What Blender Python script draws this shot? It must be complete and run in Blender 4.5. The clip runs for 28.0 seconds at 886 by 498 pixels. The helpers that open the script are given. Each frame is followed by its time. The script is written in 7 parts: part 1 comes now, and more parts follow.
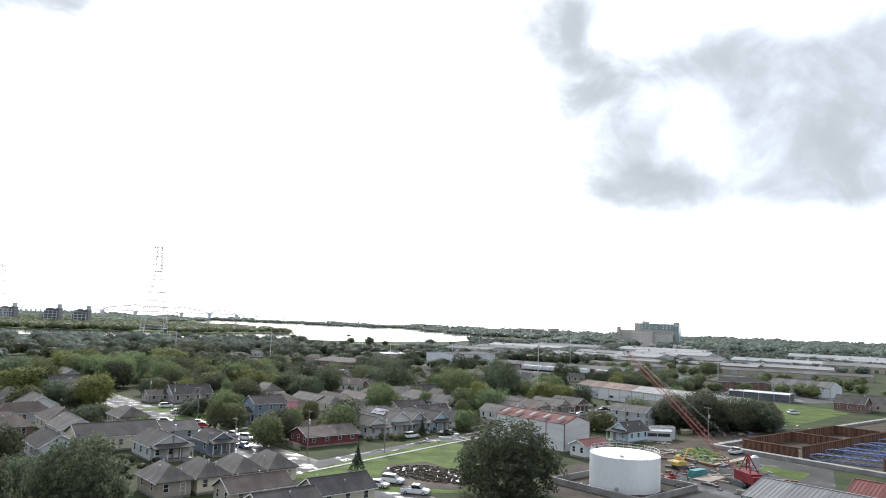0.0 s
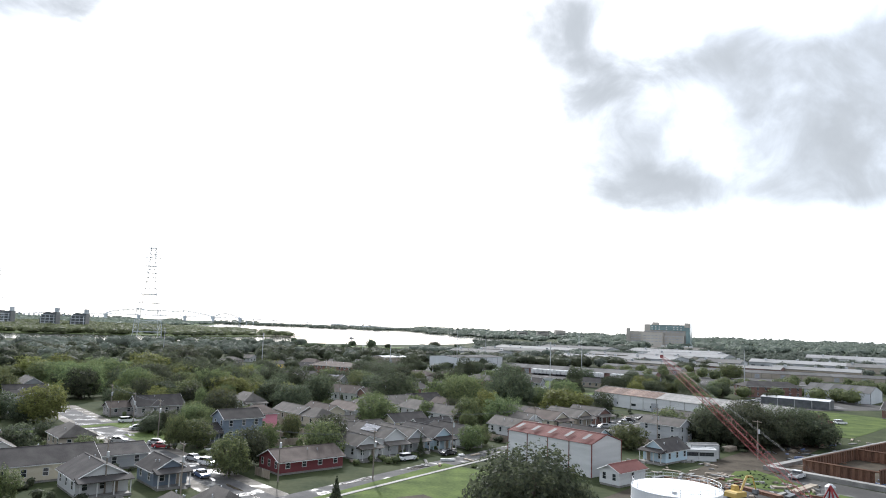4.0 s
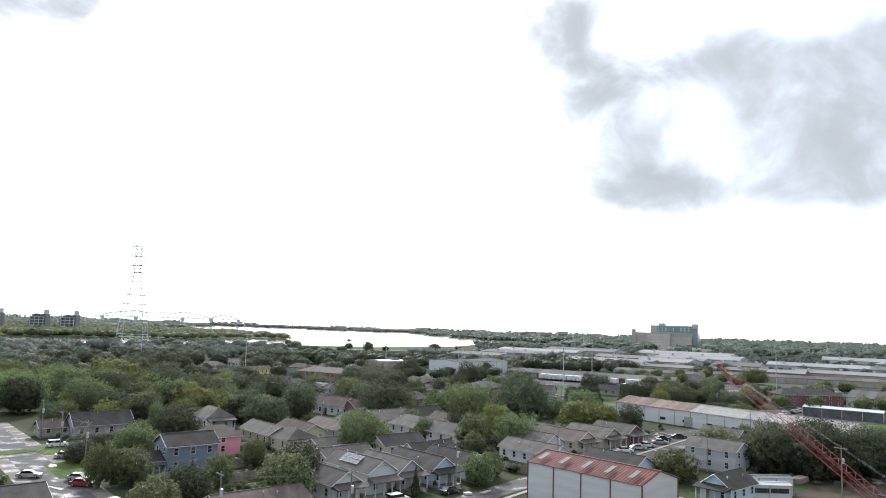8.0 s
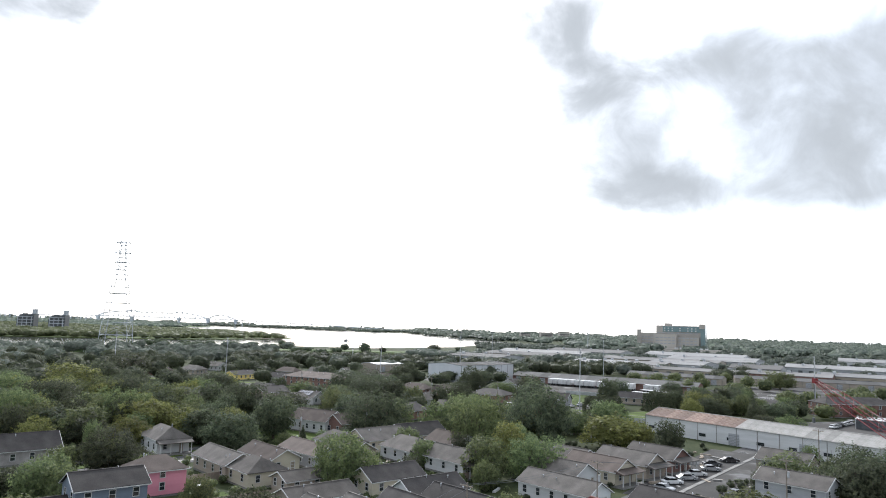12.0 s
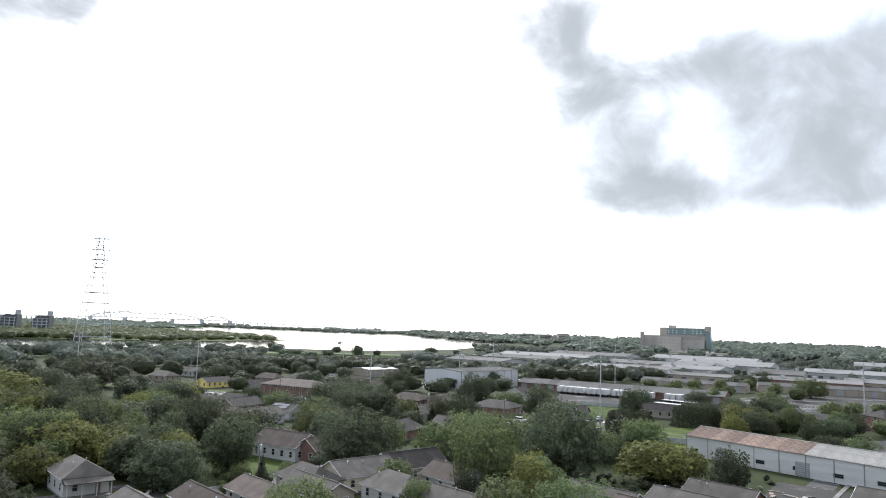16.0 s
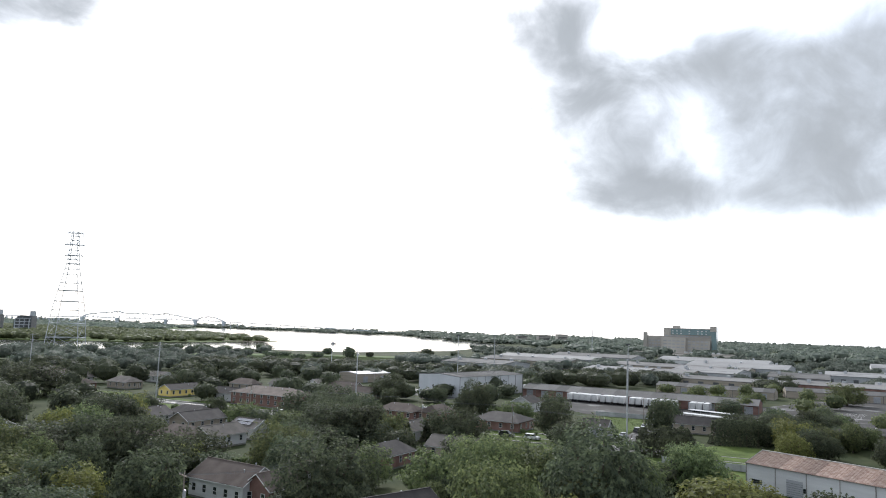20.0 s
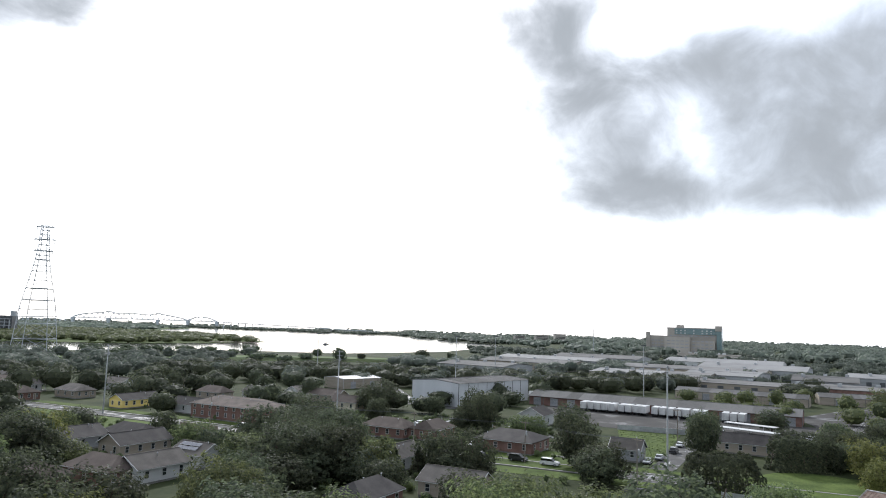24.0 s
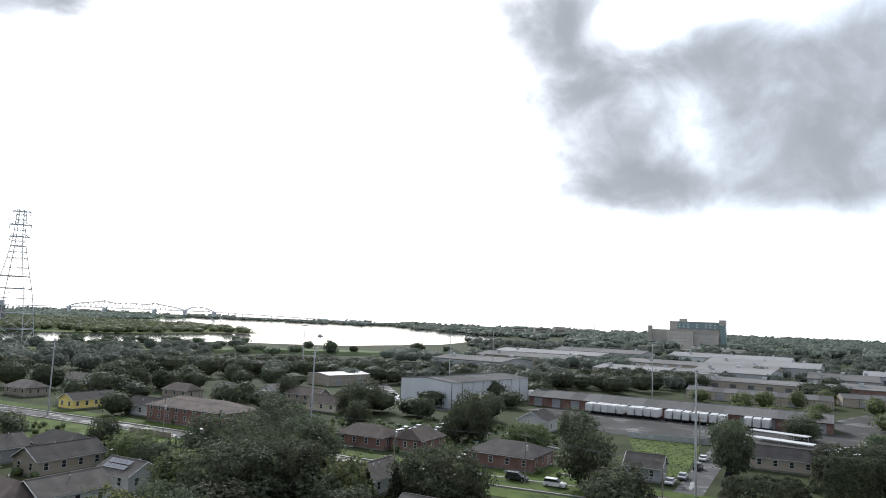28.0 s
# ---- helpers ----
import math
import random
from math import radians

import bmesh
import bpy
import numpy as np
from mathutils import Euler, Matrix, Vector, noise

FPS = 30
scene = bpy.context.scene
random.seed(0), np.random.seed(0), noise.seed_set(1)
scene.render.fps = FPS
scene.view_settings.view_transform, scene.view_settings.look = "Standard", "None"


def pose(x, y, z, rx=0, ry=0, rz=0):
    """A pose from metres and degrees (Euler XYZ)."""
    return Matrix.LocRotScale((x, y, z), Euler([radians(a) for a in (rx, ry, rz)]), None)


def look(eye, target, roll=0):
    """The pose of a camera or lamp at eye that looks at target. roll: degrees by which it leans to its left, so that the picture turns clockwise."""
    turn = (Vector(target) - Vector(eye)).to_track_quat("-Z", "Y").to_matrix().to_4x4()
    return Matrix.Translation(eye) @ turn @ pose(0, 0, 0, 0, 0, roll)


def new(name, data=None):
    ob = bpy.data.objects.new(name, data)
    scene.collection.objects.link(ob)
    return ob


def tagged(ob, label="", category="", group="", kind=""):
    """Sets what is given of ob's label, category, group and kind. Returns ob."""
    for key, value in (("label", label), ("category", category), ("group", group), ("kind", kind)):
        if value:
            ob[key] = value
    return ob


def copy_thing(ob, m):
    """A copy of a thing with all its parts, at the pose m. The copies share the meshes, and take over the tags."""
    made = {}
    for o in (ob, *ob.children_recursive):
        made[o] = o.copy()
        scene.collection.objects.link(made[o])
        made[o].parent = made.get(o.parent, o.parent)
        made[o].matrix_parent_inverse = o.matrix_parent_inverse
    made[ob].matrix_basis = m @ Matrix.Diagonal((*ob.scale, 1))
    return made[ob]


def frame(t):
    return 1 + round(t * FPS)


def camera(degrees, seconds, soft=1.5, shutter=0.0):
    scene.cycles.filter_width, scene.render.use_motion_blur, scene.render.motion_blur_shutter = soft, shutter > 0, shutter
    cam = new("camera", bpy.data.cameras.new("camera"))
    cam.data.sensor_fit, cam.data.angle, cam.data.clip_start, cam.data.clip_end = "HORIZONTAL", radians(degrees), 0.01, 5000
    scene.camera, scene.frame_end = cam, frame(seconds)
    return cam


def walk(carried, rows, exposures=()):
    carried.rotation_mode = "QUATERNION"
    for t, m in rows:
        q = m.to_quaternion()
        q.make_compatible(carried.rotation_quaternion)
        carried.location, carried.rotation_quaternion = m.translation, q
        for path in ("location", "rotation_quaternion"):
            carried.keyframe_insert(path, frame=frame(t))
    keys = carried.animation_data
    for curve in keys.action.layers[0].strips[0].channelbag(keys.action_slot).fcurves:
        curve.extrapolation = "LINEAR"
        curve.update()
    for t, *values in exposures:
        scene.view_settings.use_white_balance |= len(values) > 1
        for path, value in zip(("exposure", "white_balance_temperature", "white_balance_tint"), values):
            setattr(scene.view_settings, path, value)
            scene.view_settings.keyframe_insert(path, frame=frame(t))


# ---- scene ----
from mathutils import noise

cam = camera(64.5, 28.0, soft=1.0)
PATH = [
    (0, (-0.14, 6.141, 33.292), (-0.138, 8.13, 33.503), 2.3),
    (0.5, (0.072, 9.841, 33.279), (0.071, 11.83, 33.49), 2.3),
    (1, (0.155, 13.669, 33.131), (0.153, 15.658, 33.343), 2.2),
    (1.5, (0.42, 17.598, 33.066), (0.416, 19.587, 33.278), 2.3),
    (2, (0.551, 21.538, 32.895), (0.546, 23.527, 33.109), 2.1),
    (2.5, (0.89, 25.697, 32.99), (0.882, 27.686, 33.204), 2.0),
    (3, (0.771, 29.967, 32.908), (0.764, 31.956, 33.123), 2.0),
    (3.5, (0.835, 34.22, 32.853), (0.825, 36.208, 33.069), 2.0),
    (5.5, (1.314, 55.098, 32.318), (1.301, 57.086, 32.538), 2.0),
    (6, (1.104, 59.98, 32.188), (1.092, 61.968, 32.409), 2.0),
    (6.5, (1.368, 64.701, 32.162), (1.355, 66.688, 32.385), 1.8),
    (7, (1.07, 69.145, 32.631), (1.058, 71.132, 32.852), 1.9),
    (7.5, (0.947, 73.778, 32.702), (0.934, 75.765, 32.924), 1.8),
    (8, (0.735, 78.403, 32.924), (0.723, 80.391, 33.145), 1.9),
    (8.5, (0.631, 83.212, 32.993), (0.619, 85.2, 33.214), 1.8),
    (9, (0.412, 87.884, 33.152), (0.4, 89.872, 33.372), 1.8),
    (9.5, (0.062, 92.722, 33.35), (0.052, 94.71, 33.57), 1.9),
    (10, (0.293, 97.173, 33.461), (0.282, 99.161, 33.681), 1.9),
    (10.5, (0.313, 101.916, 33.456), (0.302, 103.904, 33.675), 1.9),
    (11, (0.157, 106.859, 33.371), (0.146, 108.847, 33.591), 1.9),
    (11.5, (-0.091, 111.966, 33.347), (-0.101, 113.954, 33.568), 1.9),
    (12, (-0.205, 117.028, 33.223), (-0.215, 119.015, 33.444), 1.9),
    (12.5, (-0.467, 122.175, 33.122), (-0.476, 124.163, 33.345), 1.9),
    (14.5, (-1.085, 143.094, 33.205), (-1.088, 145.082, 33.431), 2.0),
    (15, (-0.922, 148.413, 33.18), (-0.925, 150.4, 33.406), 1.9),
    (15.5, (-1.01, 153.702, 33.196), (-1.013, 155.69, 33.422), 1.9),
    (16, (-1.019, 158.934, 33.347), (-1.02, 160.921, 33.573), 2.0),
    (16.5, (-0.88, 164.204, 33.309), (-0.88, 166.191, 33.536), 1.9),
    (17, (-0.8, 169.602, 33.383), (-0.8, 171.589, 33.61), 1.9),
    (17.5, (-0.875, 175.02, 33.272), (-0.872, 177.007, 33.499), 1.9),
    (18, (-0.978, 180.087, 33.298), (-0.974, 182.074, 33.525), 2.0),
    (18.5, (-0.897, 185.159, 33.325), (-0.892, 187.146, 33.552), 2.0),
    (19, (-0.828, 190.482, 33.224), (-0.822, 192.469, 33.452), 2.0),
    (19.5, (-0.9, 195.841, 33.222), (-0.892, 197.828, 33.449), 2.0),
    (20, (-0.787, 200.938, 33.154), (-0.779, 202.925, 33.382), 2.0),
    (20.5, (-0.684, 206.286, 33.138), (-0.674, 208.273, 33.365), 2.0),
    (21, (-0.64, 211.433, 33.177), (-0.63, 213.42, 33.405), 2.0),
    (21.5, (-0.697, 216.46, 33.291), (-0.685, 218.447, 33.518), 2.0),
    (23.5, (-0.854, 237.574, 33.146), (-0.835, 239.561, 33.374), 1.9),
    (24, (-0.651, 242.947, 33.213), (-0.631, 244.933, 33.441), 1.9),
    (24.5, (-0.676, 247.973, 33.47), (-0.654, 249.96, 33.697), 2.0),
    (25, (-0.58, 253.0, 33.668), (-0.556, 254.987, 33.894), 2.0),
    (25.5, (-0.484, 258.178, 33.819), (-0.457, 260.165, 34.043), 2.0),
    (26, (-0.326, 263.197, 33.913), (-0.294, 265.185, 34.136), 1.9),
    (26.5, (-0.012, 267.803, 34.082), (0.009, 269.789, 34.316), 2.0),
    (27, (1.115, 270.527, 34.076), (1.139, 272.513, 34.311), 2.0),
    (27.5, (1.931, 271.321, 34.033), (1.948, 273.309, 34.249), 2.1),
    (28, (2.582, 272.118, 34.014), (2.604, 274.107, 34.219), 2.3),
]
EXPOSURES = [(0, 0.66, 6000, 11), (12, 0.64, 6000, 11), (17, 0.56, 6000, 11), (19, 0.54, 6000, 11), (20, 0.38, 6000, 11), (24, 0.28, 5950, 11), (28, 0.18, 5950, 11)]
walk(cam, [(t, look(eye, target, roll)) for t, eye, target, roll in PATH], EXPOSURES)

# ------------------------------------------------------------ world and sun
SUN_ELEV, SUN_AZ = radians(32), radians(-12)      # azimuth from +y towards +x
world = bpy.data.worlds.new("bright_overcast_sky")
scene.world = world
world.use_nodes = True
wn, wl = world.node_tree.nodes, world.node_tree.links
wn.clear()


def wmath(op, a, b=0.0, c=0.0, clamp=False):
    n = wn.new("ShaderNodeMath")
    n.operation, n.use_clamp = op, clamp
    for i, v in enumerate((a, b, c)):
        if isinstance(v, (int, float)):
            n.inputs[i].default_value = v
        else:
            wl.new(v, n.inputs[i])
    return n.outputs[0]


def wstep(x, lo, hi):
    n = wn.new("ShaderNodeMapRange")
    n.interpolation_type = "SMOOTHSTEP"
    wl.new(x, n.inputs["Value"])
    n.inputs["From Min"].default_value, n.inputs["From Max"].default_value = lo, hi
    return n.outputs[0]


sky = wn.new("ShaderNodeTexSky")
sky.sky_type, sky.sun_disc = "NISHITA", False
sky.sun_elevation, sky.sun_rotation = SUN_ELEV, SUN_AZ
sky.dust_density = 2.0
coord = wn.new("ShaderNodeTexCoord")
sep = wn.new("ShaderNodeSeparateXYZ")
wl.new(coord.outputs["Generated"], sep.inputs[0])
DX, DY, DZ = sep.outputs
AZ = wmath("ARCTAN2", DX, DY)
EL = wmath("ARCSINE", DZ)


def bank(a0, e0, ra, re, weight):
    """A bank of cloud round an azimuth and an elevation, full in its heart and soft at its rim; a negative weight opens a gap."""
    da = wmath("DIVIDE", wmath("SUBTRACT", AZ, a0), ra)
    de = wmath("DIVIDE", wmath("SUBTRACT", EL, e0), re)
    d2 = wmath("ADD", wmath("MULTIPLY", da, da), wmath("MULTIPLY", de, de))
    return wmath("MULTIPLY", wmath("EXPONENT", wmath("MULTIPLY", wmath("POWER", d2, 1.3), -0.7)), weight)


def wnoise(scale, detail, rough, stretch):
    mp = wn.new("ShaderNodeMapping")
    mp.inputs["Scale"].default_value = (scale, scale, scale * stretch)
    wl.new(coord.outputs["Generated"], mp.inputs["Vector"])
    n = wn.new("ShaderNodeTexNoise")
    n.inputs["Distortion"].default_value = 0.5
    n.inputs["Scale"].default_value, n.inputs["Detail"].default_value = 1.0, detail
    n.inputs["Roughness"].default_value = rough
    wl.new(mp.outputs[0], n.inputs["Vector"])
    return n.outputs["Fac"]


BANKS = (
    (0.525, 0.257, 0.1, 0.085, 0.8), (0.57, 0.195, 0.085, 0.034, 0.5), (0.505, 0.348, 0.09, 0.055, 0.5), (0.6, 0.35, 0.07, 0.08, 0.55),
    (0.345, 0.178, 0.16, 0.03, 0.62), (0.235, 0.2, 0.09, 0.035, 0.4), (0.17, 0.385, 0.095, 0.07, 0.8), (0.13, 0.45, 0.11, 0.05, 0.62),
    (0.285, 0.352, 0.085, 0.028, 0.48), (0.39, 0.38, 0.07, 0.035, 0.45), (0.225, 0.285, 0.125, 0.065, 0.5), (0.31, 0.25, 0.13, 0.075, 0.48), (0.43, 0.29, 0.09, 0.075, 0.5),
)
RIFTS_AND_BANKS = (
    (0.277, 0.41, 0.054, 0.023, -0.35), (0.362, 0.265, 0.045, 0.04, -0.34), (0.433, 0.425, 0.05, 0.02, -0.5),
    (-0.57, 0.38, 0.11, 0.05, 1.25), (-0.07, 0.374, 0.055, 0.02, 0.75), (0.548, 0.089, 0.041, 0.008, 0.3), (0.529, 0.058, 0.036, 0.006, 0.25), (0.386, 0.124, 0.028, 0.006, 0.22),
    # three banks centred out of view, added unseen; they dim that sky
    (1.5, 0.5, 0.7, 0.35, 0.9), (-2.4, 0.6, 0.8, 0.4, 0.7), (2.7, 0.3, 0.7, 0.25, 0.6),
)
density = 0.0
for row in BANKS + RIFTS_AND_BANKS:
    density = wmath("ADD", bank(*row), density)
density = wmath("MAXIMUM", wmath("MINIMUM", density, 1.1), 0.0)
billow = wmath("SUBTRACT", wnoise(9.0, 9.0, 0.56, 1.1), 0.5)
wisps = wmath("SUBTRACT", wnoise(24.0, 6.0, 0.58, 1.15), 0.5)
rough = wmath("ADD", wmath("MULTIPLY", billow, 2.3), wmath("MULTIPLY", wisps, 0.7))
ragged = wmath("MULTIPLY", rough, wmath("MINIMUM", wmath("ADD", wmath("MULTIPLY", density, 1.2), 0.06), 0.62))
cover = wstep(wmath("ADD", density, ragged), 0.0, 1.3)
toward = wn.new("ShaderNodeVectorMath")
toward.operation = "DOT_PRODUCT"
wl.new(coord.outputs["Generated"], toward.inputs[0])
toward.inputs[1].default_value = (math.sin(SUN_AZ) * math.cos(SUN_ELEV), math.cos(SUN_AZ) * math.cos(SUN_ELEV), math.sin(SUN_ELEV))
glow = wmath("ADD", wmath("MULTIPLY", wstep(toward.outputs["Value"], -0.1, 0.72), 0.3), wmath("MULTIPLY", wstep(toward.outputs["Value"], 0.75, 1.0), 0.6))
thin = wmath("SUBTRACT", 1.0, cover)
bright = wmath("ADD", 0.88, wmath("ADD", glow, wmath("MULTIPLY", billow, 0.1)))
# a cloud dims the bright veil behind it in proportion to its depth
dimmed = wmath("MULTIPLY", wmath("POWER", bright, thin), wmath("POWER", wmath("ADD", 0.42, wmath("MULTIPLY", wisps, 0.12)), cover))
tint = wn.new("ShaderNodeMix")
tint.data_type = "RGBA"
tint.inputs["A"].default_value, tint.inputs["B"].default_value = (0.985, 1.0, 1.01, 1), (0.965, 1.0, 1.01, 1)
wl.new(cover, tint.inputs["Factor"])
haze = wn.new("ShaderNodeVectorMath")
haze.operation = "SCALE"
wl.new(tint.outputs["Result"], haze.inputs[0])
wl.new(dimmed, haze.inputs["Scale"])
bg_cloud, bg_sky, both, wout = (wn.new(k) for k in ("ShaderNodeBackground", "ShaderNodeBackground", "ShaderNodeAddShader", "ShaderNodeOutputWorld"))
wl.new(haze.outputs[0], bg_cloud.inputs["Color"])
wl.new(sky.outputs[0], bg_sky.inputs["Color"])
bg_cloud.inputs["Strength"].default_value = 0.95
wl.new(wmath("MULTIPLY", thin, 0.05), bg_sky.inputs["Strength"])
wl.new(bg_cloud.outputs[0], both.inputs[0]), wl.new(bg_sky.outputs[0], both.inputs[1])
wl.new(both.outputs[0], wout.inputs["Surface"])

sun = new("sun", bpy.data.lights.new("sun", "SUN"))
sun.data.energy, sun.data.angle, sun.data.color = 3.7, radians(2.0), (1.0, 0.95, 0.87)
SUN_DIR = Vector((math.sin(SUN_AZ) * math.cos(SUN_ELEV), math.cos(SUN_AZ) * math.cos(SUN_ELEV), math.sin(SUN_ELEV)))
sun.matrix_world = look(SUN_DIR * 500, (0, 0, 0))

# ---------------------------------------------------------------- materials


def surf(name, c1, c2, scale=1.0, fine=12.0, rough=0.8, metal=0.0, bump=0.15, vary=0.12, spec=0.35, island=False, stretch=(1, 1, 1), wet=0.0):
    """A surface of two tones: patches at one scale, grain at a finer one, a little relief, and a tone of its own for each object."""
    m = bpy.data.materials.new(name)
    m.use_nodes = True
    n, l = m.node_tree.nodes, m.node_tree.links
    b = n["Principled BSDF"]
    tc = n.new("ShaderNodeTexCoord")
    mp = n.new("ShaderNodeMapping")
    mp.inputs["Scale"].default_value = stretch
    l.new(tc.outputs["Object"], mp.inputs["Vector"])
    big, small = n.new("ShaderNodeTexNoise"), n.new("ShaderNodeTexNoise")
    for t, s, d in ((big, scale, 4.0), (small, fine, 3.0)):
        t.inputs["Scale"].default_value, t.inputs["Detail"].default_value = s, d
        l.new(mp.outputs[0], t.inputs["Vector"])
    add = n.new("ShaderNodeMath")
    add.operation = "MULTIPLY_ADD"
    l.new(small.outputs["Fac"], add.inputs[0])
    add.inputs[1].default_value = 0.5
    l.new(big.outputs["Fac"], add.inputs[2])
    mr = n.new("ShaderNodeMapRange")
    l.new(add.outputs[0], mr.inputs["Value"])
    mr.inputs["From Min"].default_value, mr.inputs["From Max"].default_value = 0.5, 1.0
    mix = n.new("ShaderNodeMix")
    mix.data_type = "RGBA"
    mix.inputs["A"].default_value, mix.inputs["B"].default_value = (*c1, 1), (*c2, 1)
    l.new(mr.outputs[0], mix.inputs["Factor"])
    hsv = n.new("ShaderNodeHueSaturation")
    l.new(mix.outputs["Result"], hsv.inputs["Color"])
    if island:
        rnd = n.new("ShaderNodeNewGeometry").outputs["Random Per Island"]
    else:
        rnd = n.new("ShaderNodeObjectInfo").outputs["Random"]
    vr = n.new("ShaderNodeMapRange")
    l.new(rnd, vr.inputs["Value"])
    vr.inputs["To Min"].default_value, vr.inputs["To Max"].default_value = 1 - vary, 1 + vary
    l.new(vr.outputs[0], hsv.inputs["Value"])
    l.new(hsv.outputs["Color"], b.inputs["Base Color"])
    b.inputs["Roughness"].default_value, b.inputs["Metallic"].default_value = rough, metal
    b.inputs["Specular IOR Level"].default_value = spec
    if wet:
        wr = n.new("ShaderNodeMapRange")
        l.new(big.outputs["Fac"], wr.inputs["Value"])
        for k, val in (("From Min", 0.54), ("From Max", 0.66), ("To Min", rough + 0.2), ("To Max", wet)):
            wr.inputs[k].default_value = val
        l.new(wr.outputs[0], b.inputs["Roughness"])
    if bump:
        bp = n.new("ShaderNodeBump")
        bp.inputs["Strength"].default_value, bp.inputs["Distance"].default_value = bump, 0.05
        l.new(small.outputs["Fac"], bp.inputs["Height"])
        l.new(bp.outputs[0], b.inputs["Normal"])
    return m


def leafy(name, c1, c2, hue=0.03):
    """Foliage: clump by clump its own green, thin enough to glow a little against the light."""
    m = bpy.data.materials.new(name)
    m.use_nodes = True
    n, l = m.node_tree.nodes, m.node_tree.links
    b, out = n["Principled BSDF"], n["Material Output"]
    geo, oi = n.new("ShaderNodeNewGeometry"), n.new("ShaderNodeObjectInfo")
    mix = n.new("ShaderNodeMix")
    mix.data_type = "RGBA"
    mix.inputs["A"].default_value, mix.inputs["B"].default_value = (*c1, 1), (*c2, 1)
    l.new(geo.outputs["Random Per Island"], mix.inputs["Factor"])
    hsv = n.new("ShaderNodeHueSaturation")
    for sock, lo, hi in (("Hue", 0.5 - hue, 0.5 + hue * 0.6), ("Value", 0.72, 1.3)):
        r = n.new("ShaderNodeMapRange")
        r.inputs["To Min"].default_value, r.inputs["To Max"].default_value = lo, hi
        l.new(oi.outputs["Random"], r.inputs["Value"])
        l.new(r.outputs[0], hsv.inputs[sock])
    l.new(mix.outputs["Result"], hsv.inputs["Color"])
    l.new(hsv.outputs[0], b.inputs["Base Color"])
    b.inputs["Roughness"].default_value, b.inputs["Specular IOR Level"].default_value = 0.65, 0.14
    tr, ms = n.new("ShaderNodeBsdfTranslucent"), n.new("ShaderNodeMixShader")
    l.new(hsv.outputs[0], tr.inputs["Color"])
    ms.inputs["Fac"].default_value = 0.5
    l.new(b.outputs[0], ms.inputs[1]), l.new(tr.outputs[0], ms.inputs[2])
    l.new(ms.outputs[0], out.inputs["Surface"])
    return m


